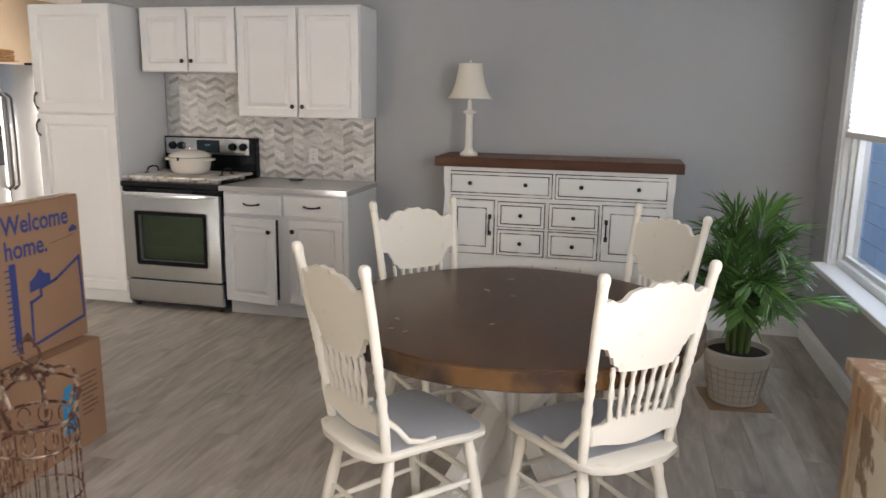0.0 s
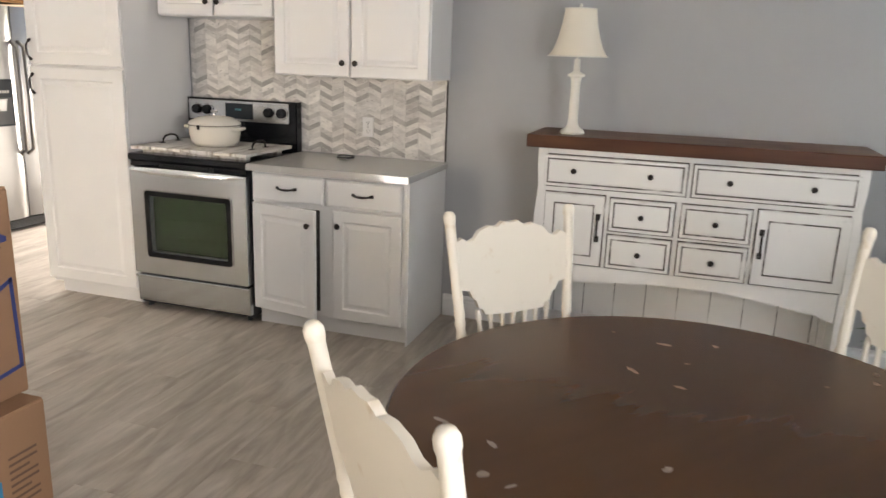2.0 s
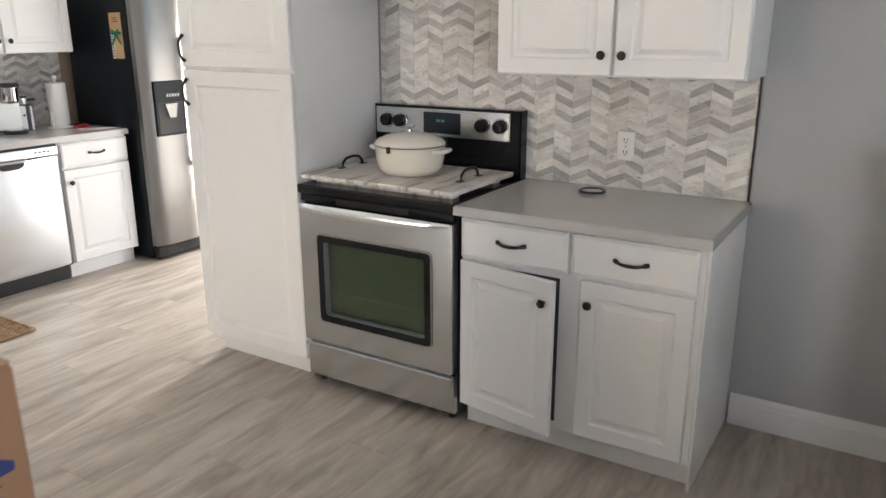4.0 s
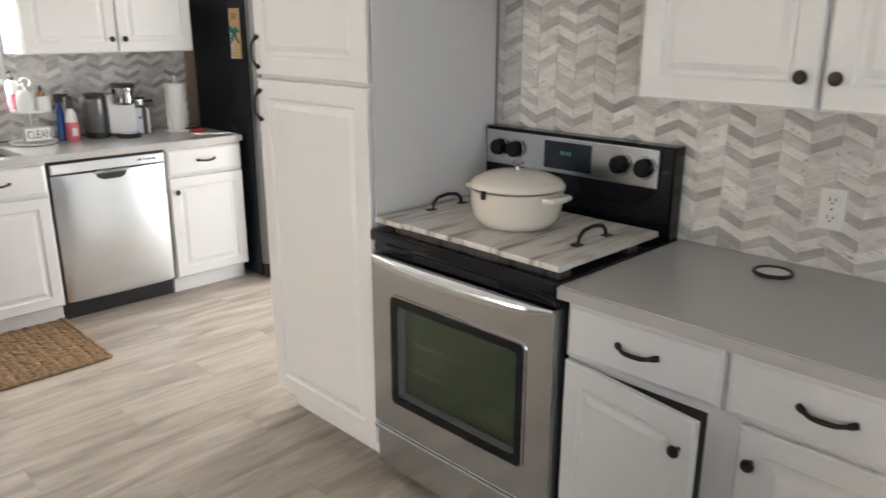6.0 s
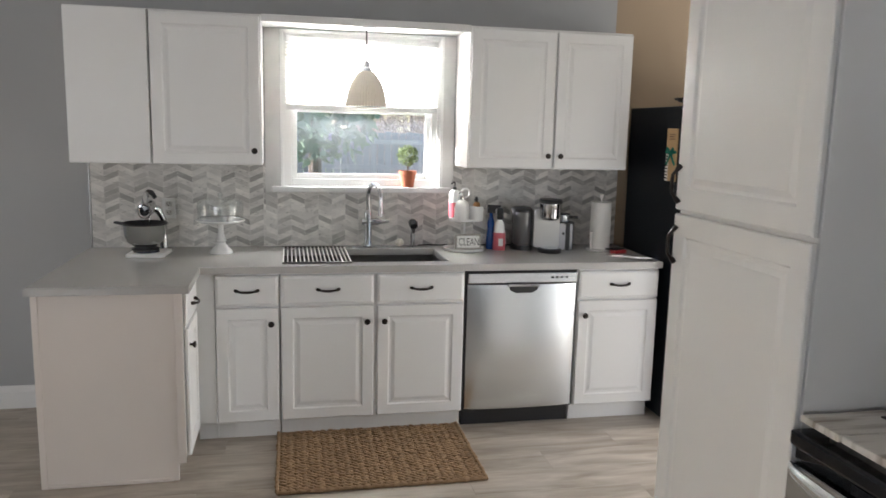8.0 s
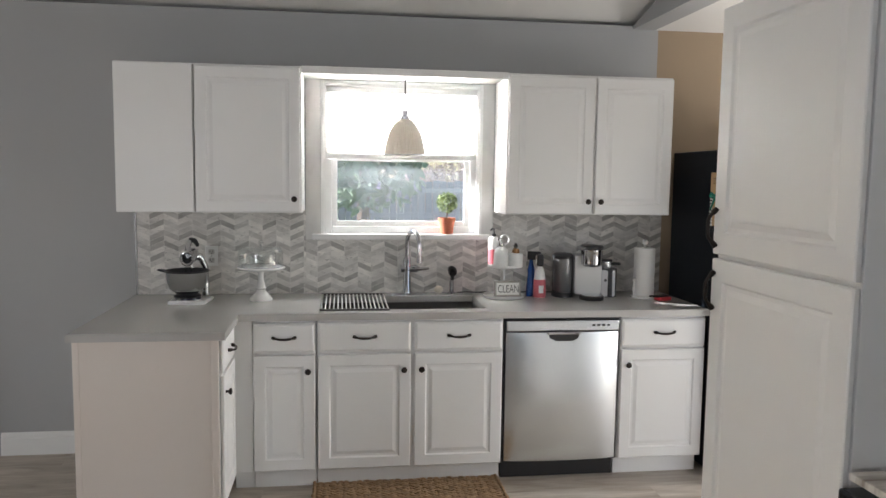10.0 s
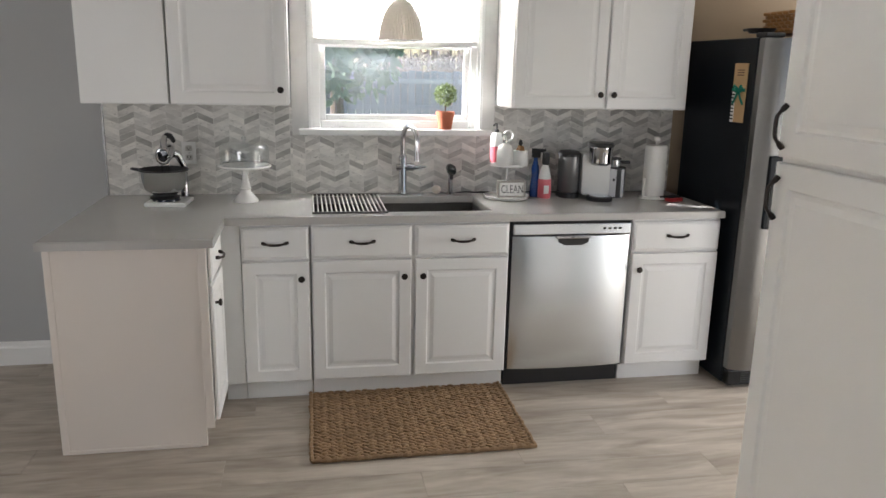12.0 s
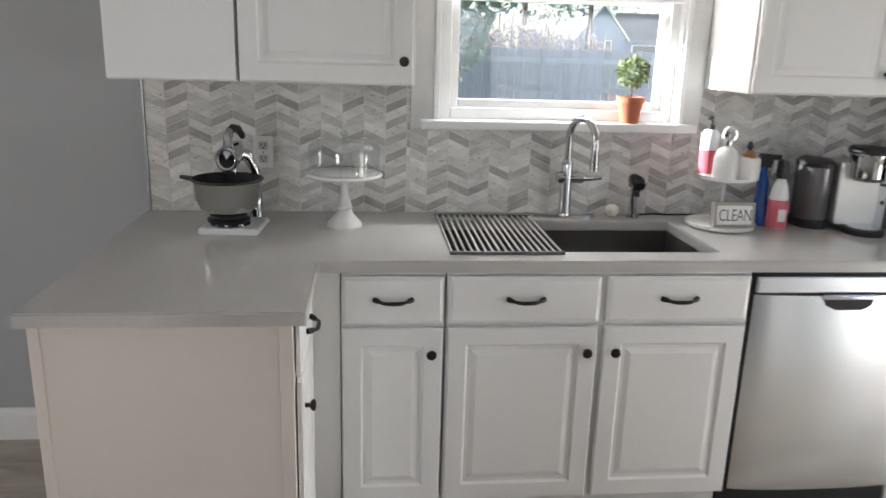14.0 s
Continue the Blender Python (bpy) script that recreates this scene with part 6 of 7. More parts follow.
part("body", lathe([(0.040, 0), (0.042, 0.005), (0.042, 0.075), (0.038, 0.080), (0, 0.080)], (0, 0, 0), 26), M_SOAPGLASS, jar, "", 40)
part("brush", tube([(0, 0, 0.08), (0.0, 0.004, 0.105)], [0.024, 0.016], 12), M_WICKER, jar)
part("brush_knob", lathe([(0.006, 0.104), (0.012, 0.118), (0.006, 0.135), (0, 0.138)], (0, 0, 0), 14), M_BLACKPL, jar)
sg = thing("word_sign", pose(-6.322, 4.66, ZC + 0.0185, -6, 0, 90), "small white framed block sign on the tray", "sign")
sg.scale = (1.22, 1.0, 1.18)
part("frame", panel(0.0, 0.0, 0.125, 0.075, [(0.0, -0.012), (0.002, -0.014), (0.008, -0.014), (0.009, -0.011)], 0.012), material("grey_sign_frame", (0.36, 0.34, 0.31), 0.7, vary=0.1), sg, "grey wooden frame")
part("face", box((0.009, -0.0125, 0.009), (0.116, -0.0105, 0.066)), M_CERAMIC, sg)
words("CLEAN", 0.052, sg, pose(0.0145, -0.0128, 0.0195), M_COAL, 0.0003, "lettering", -0.0004, 0.62)

sb2 = thing("spray_bottle", pose(-6.455, 4.905, ZC), "blue spray bottle with a black and white trigger", "bottle")
sb2.matrix_world = pose(-6.455, 4.905, ZC, -3, 0, 78) @ Matrix.Diagonal((1.1, 1.1, 1.12, 1))
part("body", lathe([(0.030, 0), (0.033, 0.006), (0.033, 0.05), (0.024, 0.10), (0.026, 0.14), (0.014, 0.175), (0.013, 0.19), (0, 0.19)], (0, 0, 0), 24, Matrix.Diagonal((0.75, 1.15, 1, 1))), M_BLUE, sb2, "", 40)
part("trigger_head", prism([(-0.02, 0.19), (0.02, 0.19), (0.024, 0.215), (0.05, 0.218), (0.05, 0.232), (-0.02, 0.235)], -0.011, 0.011, 0.003), M_BLACKPL, sb2)
part("trigger", prism([(0.028, 0.214), (0.04, 0.214), (0.034, 0.18), (0.026, 0.165)], -0.006, 0.006, 0.002), M_PLASTICW, sb2)
sb3 = thing("spray_bottle", pose(-6.405, 4.945, ZC), "clear spray bottle with pink cleaner", "bottle")
sb3.scale = (1.0, 1.0, 1.12)
part("body", lathe([(0.034, 0), (0.036, 0.006), (0.035, 0.09), (0.026, 0.135), (0.014, 0.16), (0, 0.162)], (0, 0, 0), 26), M_SOAPGLASS, sb3, "", 40)
part("liquid", lathe([(0.0347, 0.001), (0.0367, 0.007), (0.0358, 0.088), (0.0345, 0.094)], (0, 0, 0), 26, None, False), M_PINK, sb3, "pink cleaner", 40)
part("label_patch", box((0.033, -0.014, 0.025), (0.0375, 0.014, 0.065), 0.001), M_SOAPGLASS, sb3)
part("trigger_head", prism([(-0.016, 0.162), (0.016, 0.162), (0.022, 0.20), (0.016, 0.222), (-0.016, 0.224)], -0.016, 0.016, 0.004), M_BLACKPL, sb3)

cm = thing("coffee_maker", pose(-6.40, 5.085, ZC, 0, 0, 90), "silver single-serve coffee maker with a frother", "coffee maker")
cm.scale = (0.92, 1.0, 1.0)
M_SMOKE = material("smoky_tank", (0.20, 0.20, 0.205), 0.22, metal=0.5, vary=0.05)
SATIN = material("satin_silver", (0.43, 0.427, 0.42), 0.42, metal=0.6, vary=0.03)
part("water_tank", lathe([(0.062, 0.03), (0.066, 0.04), (0.066, 0.225), (0.0, 0.225)], (0.01, 0.05, 0), 32, Matrix.Diagonal((0.95, 1.2, 1, 1))), M_SMOKE, cm, "tall smoky grey water tank", 40)
part("tank_lid", lathe([(0.068, 0.226), (0.069, 0.24), (0.055, 0.252), (0, 0.255)], (0.01, 0.05, 0), 32, Matrix.Diagonal((0.95, 1.2, 1, 1))), M_BLACKPL, cm, "", 40)
part("tank_base", lathe([(0.07, 0.0), (0.07, 0.028), (0, 0.029)], (0.01, 0.05, 0), 32, Matrix.Diagonal((0.95, 1.2, 1, 1))), M_BLACKPL, cm)
part("front_panel", prism(rounded_rect(0.062, 0.02, 0.238, 0.245, 0.02, 4), -0.035, 0.12, 0.004), SATIN, cm, "satin silver front")
part("brew_head", lathe([(0.050, 0.186), (0.066, 0.200), (0.068, 0.27), (0.07, 0.274), (0.07, 0.284), (0, 0.284)], (0.165, -0.045, 0), 32), M_CHROME, cm, "chrome brew head", 40)
part("brew_lid", lathe([(0.073, 0.2845), (0.076, 0.293), (0.069, 0.307), (0, 0.312)], (0.165, -0.040, 0), 32), M_BLACKPL, cm, "", 40)
part("drip_tray", lathe([(0.074, 0.0), (0.076, 0.018), (0.070, 0.024), (0, 0.022)], (0.155, -0.085, 0), 36), M_BLACKPL, cm, "", 40)
part("drip_grate", lathe([(0.060, 0.0225), (0.060, 0.0265), (0, 0.0265)], (0.155, -0.085, 0), 36), M_STEEL, cm)
part("side_block", prism(rounded_rect(0.240, 0.0, 0.335, 0.16, 0.012, 3), -0.02, 0.10, 0.004), material("grey_graphite", (0.30, 0.30, 0.31), 0.35, metal=0.6, vary=0.03), cm)
part("side_shell", lathe([(0.062, 0.0), (0.062, 0.165), (0, 0.165)], (0.30, 0.04, 0), 28), M_BLACKPL, cm, "", 40)
part("frother_cup", lathe([(0.034, 0.166), (0.036, 0.17), (0.036, 0.208), (0, 0.208)], (0.285, 0.02, 0), 24), M_STEEL, cm, "steel frother cup", 40)
part("frother_lid", lathe([(0.038, 0.2085), (0.038, 0.218), (0, 0.221)], (0.285, 0.02, 0), 24), M_BLACKPL, cm)
part("frother_handle", box((0.322, -0.005, 0.186), (0.375, 0.02, 0.202), 0.005), M_BLACKPL, cm)
for dx, dz in ((-0.014, 0.0), (0.008, 0.014), (0.010, -0.012)):
    part("button", lathe([(0.0085, 0), (0.0085, 0.002), (0, 0.003)], (0.283 + dx, -0.0202, 0.10 + dz), 16, Matrix.Rotation(radians(90), 4, "X")), M_BLACKPL, cm)

pt2 = thing("paper_towel_holder", pose(-6.375, 5.565, ZC), "paper towel roll on an upright holder", "paper towels")
part("base", lathe([(0.078, 0), (0.078, 0.008), (0.07, 0.012), (0, 0.012)], (0, 0, 0), 36), M_CERAMIC, pt2, "", 40)
part("roll", lathe([(0.058, 0.0125), (0.060, 0.016), (0.060, 0.288), (0.057, 0.291), (0.020, 0.291), (0.020, 0.285), (0, 0.285)], (0, 0, 0), 40), M_PAPER, pt2, "white paper roll", 40)
part("rod", tube([(0, 0, 0.28), (0, 0, 0.318)], 0.007, 10), M_CERAMIC, pt2)
part("finial", lathe([(0.008, 0.312), (0.016, 0.320), (0.016, 0.335), (0, 0.343)], (0, 0, 0), 16), M_CERAMIC, pt2, "", 50)
part("side_arm", tube([(0.03, -0.068, 0.012), (0.03, -0.072, 0.06), (0.03, -0.066, 0.08), (0.03, -0.072, 0.115)], [0.007, 0.009, 0.006, 0.011], 8), M_CERAMIC, pt2, "", 50)
rd = thing("red_clip_holder", pose(-6.27, 5.585, ZC, 0, 0, 20), "small red holder with black utensils on the counter", "utensil")
part("tray", box((0, 0, 0), (0.055, 0.085, 0.02), 0.005), M_RED, rd)
for i in range(3):
    part("utensil", tube([(0.01 + i * 0.017, -0.04 + 0.01 * i, 0.026), (0.012 + i * 0.017, 0.07, 0.026)], 0.005, 7), M_BLACKPL, rd)
spn = thing("scrub_ball", pose(-6.565, 4.375, ZC), "small pale scrubber ball behind the sink", "scrubber")
part("ball", lathe([(0, 0), (0.016, 0.004), (0.026, 0.02), (0.024, 0.036), (0.012, 0.046), (0, 0.048)], (0, 0, 0), 20), M_CREAM, spn, "", 60)
cb = thing("power_cable", pose(0, 0, ZC), "thin black cable along the backsplash", "cable")
part("cord", tube([(-6.585, 4.49, 0.004), (-6.592, 4.55, 0.006), (-6.588, 4.60, 0.004), (-6.592, 4.68, 0.004), (-6.59, 4.95, 0.004), (-6.57, 5.10, 0.004)], 0.0035, 6), M_BLACKPL, cb)

# ---- on the sill and above the sink ----
tp = thing("topiary", pose(-6.612, 4.425, 1.2655), "small round topiary in a terracotta pot", "plant")
part("pot", lathe([(0.034, 0), (0.036, 0.003), (0.046, 0.072), (0.051, 0.073), (0.052, 0.096), (0.046, 0.096), (0.044, 0.08), (0, 0.08)], (0, 0, 0), 28), M_TERRA, tp, "terracotta pot", 40)
part("soil", lathe([(0.0435, 0.0805), (0.03, 0.086), (0, 0.085)], (0, 0, 0), 18), M_SOIL, tp)
part("trunk", tube([(0, 0, 0.083), (0.002, 0, 0.13)], 0.004, 7), M_BARK, tp)
tl = bmesh.new()
rt = random.Random(9)
for _ in range(620):
    d = Vector((rt.gauss(0, 1), rt.gauss(0, 1), rt.gauss(0, 1))).normalized() * 0.060 * rt.uniform(0.35, 1.08) ** 0.5
    c = Vector((0, 0, 0.185)) + d
    a = (d.normalized() + Vector((rt.gauss(0, 0.7), rt.gauss(0, 0.7), rt.gauss(0, 0.7)))).normalized() * 0.010
    b = a.cross(Vector((rt.gauss(0, 1), rt.gauss(0, 1), rt.gauss(0, 1)))).normalized() * 0.0045
    tl.faces.new([tl.verts.new(c + v) for v in (-a, b, a, -b)])
part("foliage", tl, M_TOPIARY, tp, "ball of small pale green leaves")

pn = thing("pendant_lamp", pose(-6.42, 4.155, 0), "ribbed dome pendant lamp above the sink", "lamp")
part("ceiling_canopy", lathe([(0.0, 2.1345), (0.035, 2.135), (0.052, 2.142), (0.054, 2.1495), (0, 2.1495)], (0, 0, 0), 28), M_STEEL, pn, "", 40)
part("cord", tube([(0, 0, 2.136), (0, 0, 1.965)], 0.004, 8), M_BRONZE, pn)
part("socket", lathe([(0.008, 1.975), (0.02, 1.965), (0.022, 1.94), (0.03, 1.932), (0.03, 1.918), (0, 1.918)][::-1], (0, 0, 0), 20), M_STEEL, pn, "", 40)
rb = bmesh.new()
N = 88
rings = []
for r, z in ((0.112, 1.722), (0.113, 1.730), (0.108, 1.76), (0.100, 1.80), (0.086, 1.845), (0.064, 1.885), (0.040, 1.912), (0.022, 1.920)):
    rings.append([rb.verts.new(((r + (0.0022 if k % 2 else -0.0022) * min(1, r / 0.08)) * math.cos(2 * math.pi * k / N), (r + (0.0022 if k % 2 else -0.0022) * min(1, r / 0.08)) * math.sin(2 * math.pi * k / N), z)) for k in range(N)])
for a, b in zip(rings, rings[1:]):
    for k in range(N):
        rb.faces.new((a[k], a[(k + 1) % N], b[(k + 1) % N], b[k]))
pshade = part("shade", rb, M_PENDANT, pn, "ribbed beige glass dome")
part("shade_rim", tube([(0.113 * math.cos(a), 0.113 * math.sin(a), 1.722) for a in [2 * math.pi * i / 44 for i in range(44)]], 0.003, 6, True), M_STEEL, pshade)
part("bulb", lathe([(0, 1.79), (0.02, 1.80), (0.028, 1.825), (0.02, 1.86), (0.013, 1.885), (0.013, 1.915), (0, 1.915)], (0, 0, 0), 20), M_SOAPGLASS, pn, "", 50)

# ---- card on the refrigerator's side ----
cd = thing("gift_card", pose(-6.03, 5.7835, 1.36), "kraft card tied with a green ribbon on the refrigerator", "card")
part("card", box((0.0, -0.006, 0.0), (0.115, -0.0005, 0.285), 0.001), M_KRAFT, cd)
part("striped_slip", box((0.004, -0.0085, 0.0), (0.03, -0.0062, 0.17)), M_CERAMIC, cd)
for i in range(9):
    part("stripe", box((0.005, -0.0092, 0.012 + i * 0.017), (0.029, -0.0086, 0.019 + i * 0.017)), M_COAL, cd)
for i in range(3):
    part("printed_bar", box((0.03, -0.0068, 0.25 - i * 0.012), (0.09, -0.0062, 0.255 - i * 0.012)), M_PRINTD, cd)
part("ribbon", box((-0.001, -0.010, 0.150), (0.116, -0.0088, 0.166)), M_GREENRIB, cd)
for s in (-1, 1):
    part("bow_loop", tube([(0.065, -0.014, 0.158), (0.065 + s * 0.03, -0.02, 0.178), (0.065 + s * 0.045, -0.018, 0.160), (0.065 + s * 0.02, -0.016, 0.150), (0.065, -0.014, 0.158)], 0.006, 6), M_GREENRIB, cd)
    part("bow_tail", tube([(0.065, -0.014, 0.156), (0.065 + s * 0.02, -0.014, 0.12), (0.065 + s * 0.045, -0.013, 0.09)], 0.005, 6), M_GREENRIB, cd)

# ---- jute rug ----
rug = thing("jute_rug", pose(-6.045, 3.668, 0), "braided natural jute rug before the sink", "rug")
part("backing", box((0.01, 0.01, 0.0), (0.69, 0.945, 0.006)), M_JUTE, rug)
rr = random.Random(21)
braid = bmesh.new()
NX, NY = 46, 28
for i in range(NX):
    for j in range(NY):
        cx = 0.008 + (i + 0.5) * 0.686 / NX + rr.uniform(-0.001, 0.001)
        cy = 0.008 + (j + 0.5) * 0.94 / NY + (0.006 if i % 2 else -0.006) + rr.uniform(-0.002, 0.002)
        a, b, h = 0.0085, 0.0185, 0.014 + rr.uniform(-0.002, 0.003)
        q = rr.uniform(-0.25, 0.25) + (0.3 if j % 2 else -0.3)
        ring = []
        for k in range(8):
            t = 2 * math.pi * k / 8
            x, y = a * math.cos(t), b * math.sin(t)
            ring.append(braid.verts.new((cx + x * math.cos(q) - y * math.sin(q), cy + x * math.sin(q) + y * math.cos(q), 0.006)))
        ring2 = [braid.verts.new((cx + (v.co.x - cx) * 0.75, cy + (v.co.y - cy) * 0.75, h)) for v in ring]
        tipv = braid.verts.new((cx, cy, h + 0.002))
        for k in range(8):
            braid.faces.new((ring[k], ring[(k + 1) % 8], ring2[(k + 1) % 8], ring2[k]))
            braid.faces.new((ring2[k], ring2[(k + 1) % 8], tipv))
bo = part("braid", braid, M_JUTE, rug, "chunky braided strands", 60)
bo["kind"] = "stuff"
for x0, y0, x1, y1, n in ((0.0, 0.0, 0.70, 0.0, 34), (0.0, 0.955, 0.70, 0.955, 34), (0.0, 0.0, 0.0, 0.955, 46), (0.70, 0.0, 0.70, 0.955, 46)):
    pts = []
    for i in range(n + 1):
        u = i / n
        pts.append((x0 + (x1 - x0) * u + rr.uniform(-0.003, 0.003), y0 + (y1 - y0) * u + rr.uniform(-0.003, 0.003), 0.009 + 0.003 * (i % 2)))
    part("edge_braid", tube(pts, [0.008 + 0.0025 * (i % 2) for i in range(n + 1)], 7), M_JUTE, rug)
tuft = bmesh.new()
for i in range(14):
    a = rr.uniform(-0.6, 2.2)
    add_tube(tuft, [(0.0, 0.95, 0.012), (-0.02 * math.cos(a), 0.95 + 0.03 * math.sin(a), 0.02), (-0.035 * math.cos(a), 0.95 + 0.05 * math.sin(a), 0.012)], 0.0015, 4)
part("frayed_tuft", tuft, M_JUTE, rug)


# ---- outside ----
struct("ground", box((-90, -70, -0.55), (70, 80, -0.35)), M_GRASS, "lawn round the house")
struct("terrace", box((-5, -6.5, -0.349), (2, YS - TH - 0.01, -0.05)), material("concrete_slab", (0.45, 0.43, 0.40), 0.9, vary=0.1, grain=0.1), "pale concrete terrace")


def fence(m, length, label):
    f = thing("wooden_fence", m, label, "fence")
    n = int(length / 0.15)
    me = None
    for i in range(n):
        if me is None:
            ob = part("board", box((0, 0, 0), (0.138, 0.02, 1.86), 0.002, 1), M_FENCE, f)
            me = ob.data
        else:
            ob = new("board", me)
            ob.parent = f
            ob.location = (i * 0.15, 0.004 * ((i * 7) % 3), 0.012 * ((i * 5) % 3) - 0.012)
    for z in (0.35, 1.1, 1.62):
        part("rail", box((0, -0.04, z), (length, -0.001, z + 0.09)), M_FENCE, f)
    for i in range(int(length / 2.4) + 1):
        part("post", box((i * 2.4, -0.10, -0.02), (i * 2.4 + 0.09, -0.041, 1.86)), M_FENCE, f)
    return f


fence(pose(-17.8, -3, -0.34, 0, 0, 90), 26, "tall weathered board fence behind the lawn")


def clump(bm, centre, radius, count, size, rng, squash=1.0):
    """Many small leaf faces in an uneven ball."""
    for _ in range(count):
        d = Vector((rng.gauss(0, 1), rng.gauss(0, 1), rng.gauss(0, 1))).normalized() * radius * rng.uniform(0.45, 1.0) ** 0.6
        d.z *= squash
        c = Vector(centre) + d
        a = Vector((rng.gauss(0, 1), rng.gauss(0, 1), rng.gauss(0, 1))).normalized() * size
        b = a.cross(Vector((rng.gauss(0, 1), rng.gauss(0, 1), rng.gauss(0, 1)))).normalized() * size * 0.45
        bm.faces.new([bm.verts.new(c + v) for v in (-a, b, a, -b)])


def tree(x, y, height, spread, mat, label, rng, bare=False):
    t = thing("tree", pose(x, y, -0.35), label, "tree")
    part("trunk", tube([(0, 0, 0), (0.05, 0.02, height * 0.4), (0.0, 0.05, height * 0.85)], [0.16, 0.11, 0.03], 8), M_BARK, t)
    crown = bmesh.new()
    for i in range(16):
        a, h = rng.uniform(0, 6.28), rng.uniform(0.42, 0.95)
        r = spread * (1.1 - h) * rng.uniform(0.4, 1.0)
        c = (r * math.cos(a), r * math.sin(a), height * h)
        add_tube(crown, [(0, 0, height * h * 0.85), tuple(0.9 * v if k < 2 else v for k, v in enumerate(c))], [0.03, 0.01], 5)
        clump(crown, c, spread * 0.45, 130, 0.16, rng, 0.7)
    part("crown", crown, mat, t)


rng = random.Random(5)
tree(-16.2, 4.2, 4.3, 2.1, M_TREE, "green tree before the fence", rng)
tree(-20.5, 1.0, 7.5, 2.8, M_TREE, "tall conifer behind the fence", rng)
tree(-40.0, 4.0, 9.0, 3.4, M_TREE, "green tree near the far house", rng)
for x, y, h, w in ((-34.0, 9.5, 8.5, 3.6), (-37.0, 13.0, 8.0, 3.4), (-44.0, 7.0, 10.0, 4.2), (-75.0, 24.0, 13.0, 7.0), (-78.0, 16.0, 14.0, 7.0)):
    tree(x, y, h, w, M_HAZETREE, "tree behind the fence with bluish haze in its leaf colour", rng)
for i, (yy, zz) in enumerate(((5.7, 2.2), (6.4, 2.4), (7.1, 2.3), (7.8, 2.15))):
    sh = thing("shrub", pose(-19.3, yy, -0.35), "reddish bare-twigged shrub behind the fence", "shrub", "shrubs behind the fence")
    bm = bmesh.new()
    for k in range(70):
        a, r = rng.uniform(0, 6.28), rng.uniform(0.1, 0.75)
        add_tube(bm, [(0.1 * math.cos(a), 0.1 * math.sin(a), 0), (r * math.cos(a), r * math.sin(a), zz * rng.uniform(0.75, 1.1))], [0.02, 0.006], 4)
    clump(bm, (0, 0, zz * 0.75), 0.75, 500, 0.06, rng, 0.8)
    part("twigs", bm, M_SHRUB, sh)

hs = thing("neighbour_house", pose(-60, 20.6, -0.35, 0, 0, 90), "blue-grey gabled house with white trim", "house")
hs.scale = (1.1, 1.0, 0.9)
part("wall", prism([(-1.6, 0), (1.6, 0), (1.6, 3.2), (0, 5.6), (-1.6, 3.2)], 0, 6), M_HOUSE, hs)
part("wall", box((1.61, 1.5, 0), (9, 6, 3.0)), M_HOUSE, hs)
for s in (-1, 1):
    part("roof", prism([(0, 5.62), (s * 1.9, 2.77), (s * 1.9, 2.93), (0, 5.8)], -0.3, 6), M_ROOF, hs)
    part("verge_board", prism([(0, 5.60), (s * 1.9, 2.75), (s * 1.9, 2.98), (0, 5.83)], -0.36, -0.301), M_TRIM, hs)
ob = part("roof", box((1.5, 1.0, 3.0), (9.3, 6.2, 3.12)), M_ROOF, hs)
part("roof", prism([(1.61, 3.13), (9.3, 3.13), (9.3, 5.2), (1.61, 5.2)], 2.5, 6.0), M_ROOF, hs)
for xx in (-0.75, 0.25):
    wv = part("window", box((xx, -0.06, 1.3), (xx + 0.5, -0.001, 2.9)), M_TRIM, hs)
    part("pane", box((xx + 0.07, -0.07, 1.38), (xx + 0.43, -0.061, 2.82)), M_DARKGLASS, wv)
wv = part("window", box((2.6, 1.44, 1.0), (4.4, 1.499, 2.6)), M_TRIM, hs)
part("pane", box((2.7, 1.43, 1.08), (4.3, 1.439, 2.52)), M_DARKGLASS, wv)

# block wall of the building next door, seen through the dining window
bw = struct("backdrop_block_wall", box((2.22, -2, -0.35), (2.5, 11, 2.55)), M_GROUT, "pale joints of a block wall with bluish shade painted in")
me = None
for r in range(13):
    for c in range(14):
        yy = 5.1 + c * 0.405 + (0.2 if r % 2 else 0)
        if me is None:
            ob = part("block", box((0, 0, 0), (0.03, 0.393, 0.191), 0.004, 1), M_SHADEBLOCK, bw)
            me = ob.data
        else:
            ob = new("block", me)
            ob.parent = bw
        ob.location = (2.195, yy, -0.05 + r * 0.203)

# ---- tiles of the backsplash ----
LEG, PITCH, RISE = 0.078, 0.0305, 0.034


def clip_poly(poly, axis, value, keep_less):
    out = []
    for i, p in enumerate(poly):
        q = poly[(i + 1) % len(poly)]
        a, b = (p[axis] <= value) == keep_less or p[axis] == value, (q[axis] <= value) == keep_less or q[axis] == value
        if a:
            out.append(p)
        if a != b:
            t = (value - p[axis]) / (q[axis] - p[axis])
            out.append(tuple(p[k] + t * (q[k] - p[k]) for k in (0, 1)))
    return out


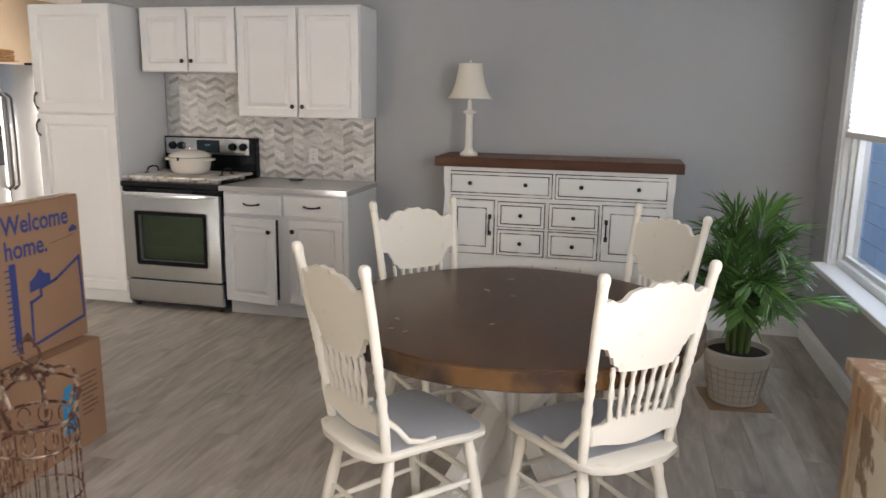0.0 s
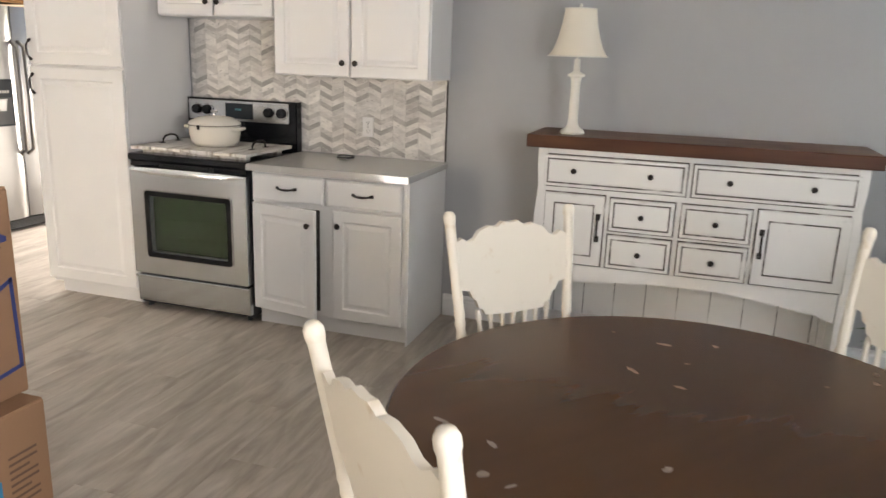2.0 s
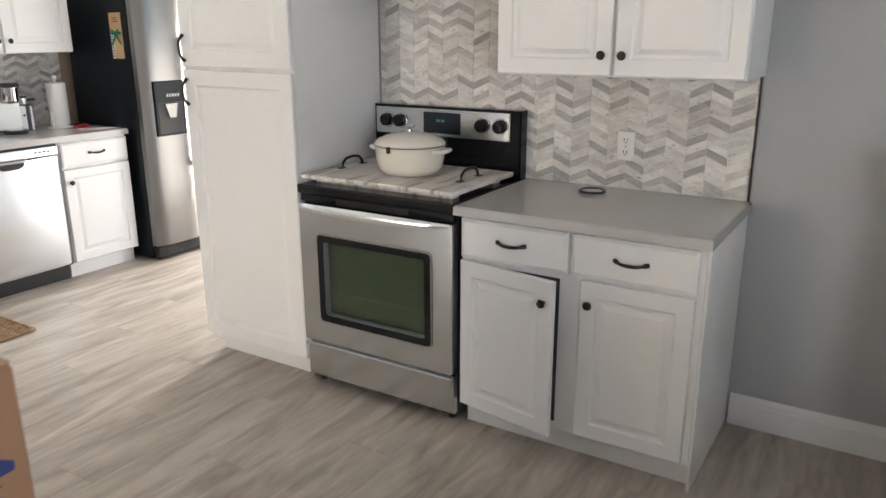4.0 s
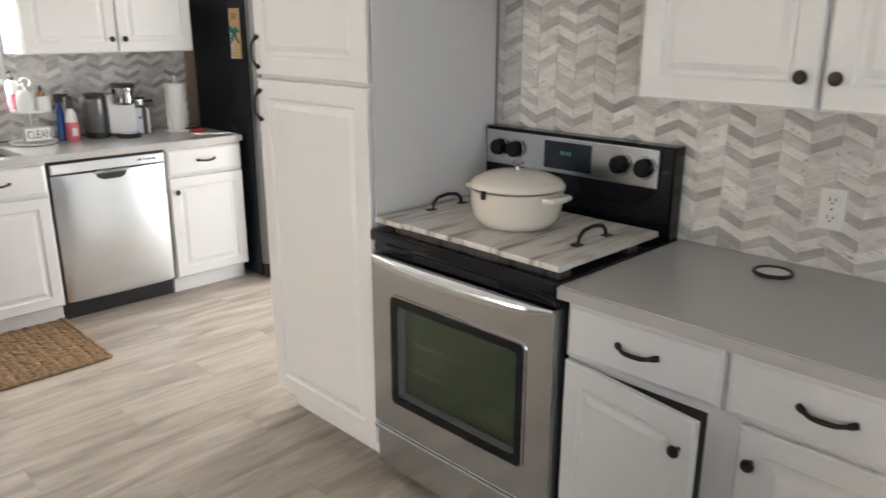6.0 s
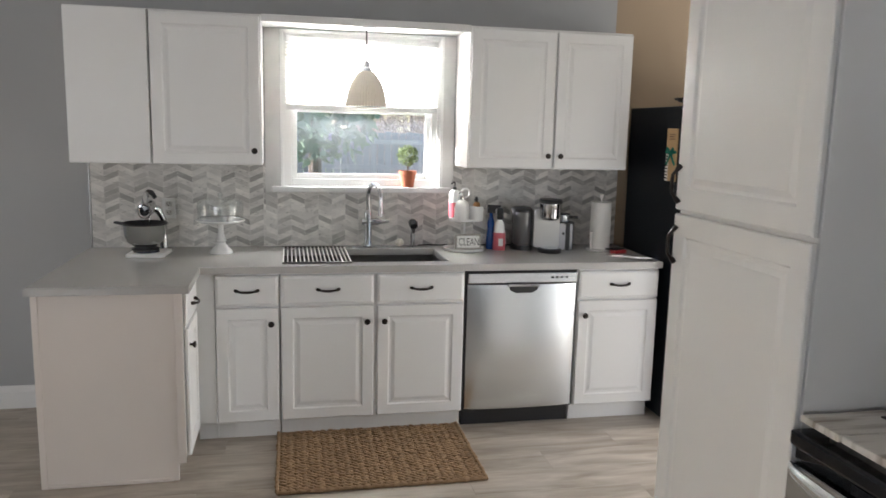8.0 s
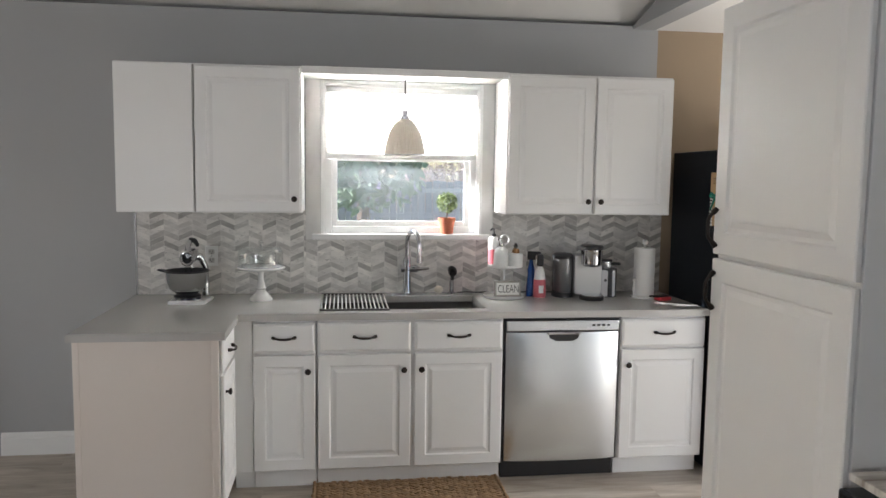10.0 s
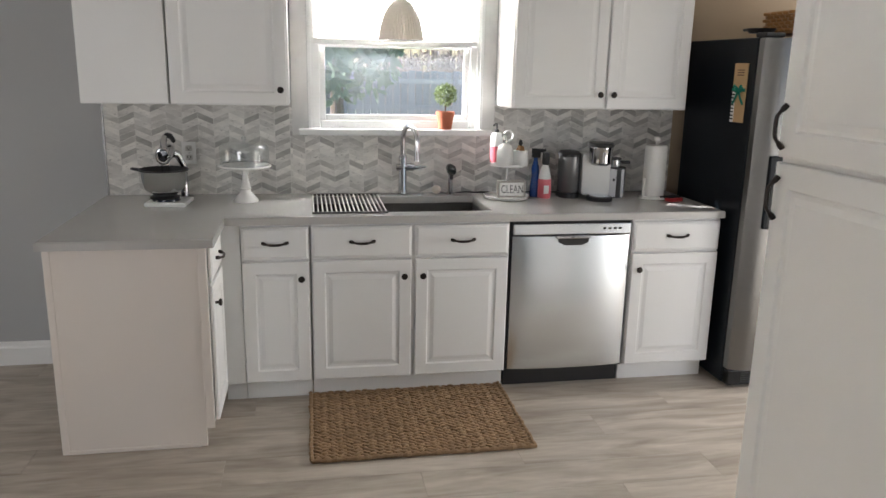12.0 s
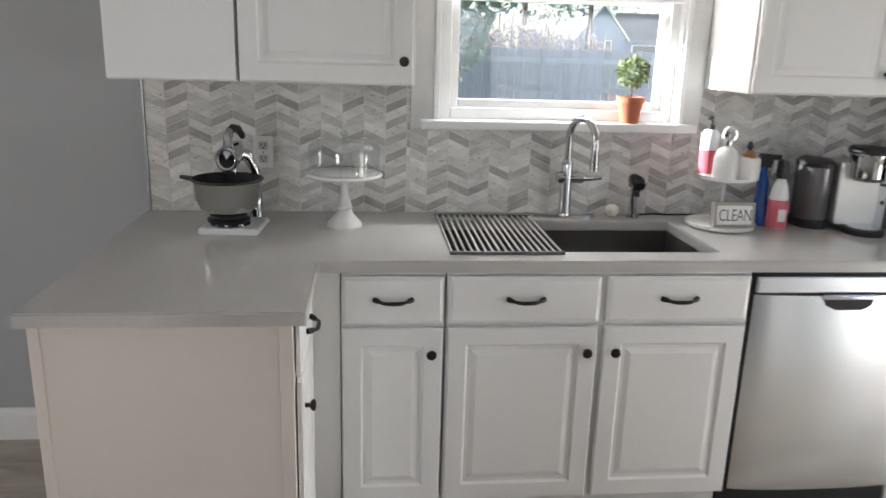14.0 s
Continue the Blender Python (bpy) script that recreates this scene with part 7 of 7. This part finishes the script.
def backsplash(name, m, areas, near, label):
    """Chevron marble mosaic over rectangles (x0, z0, x1, z1); tiles in the stretch near are pieces of their own."""
    wallp = tagged(new(name), label, "", "", "structure")
    wallp.matrix_world = m
    bed = bmesh.new()
    for a in areas:
        add_box(bed, (a[0], -0.003, a[1]), (a[2], -0.0002, a[3]))
    part("grout_bed", bed, M_GROUT, wallp)
    shapes, rest = {}, {0: bmesh.new(), 1: bmesh.new()}
    made = 0
    g = 0.0010
    for (x0, z0, x1, z1) in areas:
        for c in range(int(x0 / LEG) - 1, int(x1 / LEG) + 2):
            xa, xb = c * LEG, (c + 1) * LEG
            up = c % 2
            for r in range(int(z0 / PITCH) - 3, int(z1 / PITCH) + 2):
                zl = r * PITCH + (0 if up else RISE)
                zr = r * PITCH + (RISE if up else 0)
                poly = [(xa + g, zl + g), (xb - g, zr + g), (xb - g, zr + PITCH - g), (xa + g, zl + PITCH - g)]
                full = True
                for ax, v, less in ((0, x0, False), (0, x1, True), (1, z0, False), (1, z1, True)):
                    new_poly = clip_poly(poly, ax, v, less)
                    full = full and len(new_poly) == 4 and all(p in poly for p in new_poly)
                    poly = new_poly
                    if len(poly) < 3:
                        break
                if len(poly) < 3:
                    continue
                h = (c * 73856093 ^ r * 19349663) % 100
                grey = 1 if (r % 2 == 0 and h < 78) or h > 93 else 0
                if full and near[0] < xa < near[2] and near[1] < zl < near[3] and made < 300:
                    key = (up, grey)
                    if key not in shapes:
                        o = part("tile", prism([(p[0] - xa, p[1] - r * PITCH) for p in poly], -0.0050, -0.003), M_TILE_G if grey else M_TILE_L, wallp)
                        shapes[key] = o.data
                    else:
                        o = new("tile", shapes[key])
                        o.parent = wallp
                    o.location = (xa, -0.0003 * ((c + r) % 2), r * PITCH)
                    made += 1
                else:
                    b = rest[grey]
                    f = [b.verts.new((p[0], -0.0050, p[1])) for p in poly]
                    k = [b.verts.new((p[0], -0.003, p[1])) for p in poly]
                    b.faces.new(f)
                    for i in range(len(f)):
                        j = (i + 1) % len(f)
                        b.faces.new((f[j], f[i], k[i], k[j]))
    for k, b in rest.items():
        bmesh.ops.recalc_face_normals(b, faces=b.faces[:])
        o = part("tiles", b, M_TILE_GI if k else M_TILE_LI, wallp)
        o["kind"] = "stuff"
    return wallp


bsw = backsplash("backsplash_west", pose(XW, 0, 0, 0, 0, 90), [(2.66, 0.9142, 3.60, 1.40), (3.60, 0.9142, 4.705, 1.232), (4.705, 0.9142, 5.765, 1.40)], (2.7, 0.93, 3.9, 1.25), "grey and white chevron marble mosaic behind the sink")
bsn = backsplash("backsplash_north", pose(0, YN, 0), [(-3.695, 0.9142, -2.902, 1.672), (-2.902, 0.9142, -2.02, 1.372)], (-2.95, 0.93, -2.02, 1.37), "grey and white chevron marble mosaic behind the range")
for x0, x1 in ((2.655, 2.660),):
    part("edge_trim", box((x0 - 0.004, -0.010, 0.9142), (x1 - 0.0005, -0.0002, 1.40)), M_FRIDGE, bsw)
part("edge_trim", box((-2.0195, -0.010, 0.9142), (-2.012, -0.0002, 1.372)), M_BRONZE, bsn)
for ya, yb in ((3.60, KW[0] - 0.0205), (KW[1] + 0.0205, 4.703)):
    part("marble_slab", box((ya + 0.001, -0.008, 1.2325), (yb - 0.001, -0.0002, 2.148)), M_MARBLE, bsw)

# ---- floor planks ----
struct("floor", box((XW - TH, YS - TH, -0.12), (XE + TH, YNN + TH, -0.008)), M_SUBFLOOR, "dark joints between the floor planks")
PW, PL = 0.20, 1.22
shapes = {}
floor_ob = bpy.data.objects["floor"]
rest = bmesh.new()
col = 0
px = XW
while px < XE:
    w = min(PW, XE - px)
    py = YS - (col * 0.437) % PL
    while py < YNN:
        ya, yb = max(py, YS), min(py + PL, YNN)
        hidden = px + w > -4.2 and ya > YN
        if yb - ya > 0.05 and not hidden:
            key = (round(w, 3), round(yb - ya, 3))
            if key not in shapes:
                o = part("plank", box((0.0004, 0.0004, -0.0079), (w - 0.0004, yb - ya - 0.0004, 0.0), 0.0004, 1), M_FLOOR, floor_ob)
                shapes[key] = o.data
            else:
                o = new("plank", shapes[key])
                o.parent = floor_ob
            o.location = (px, ya, 0)
        py += PL
    px += PW
    col += 1
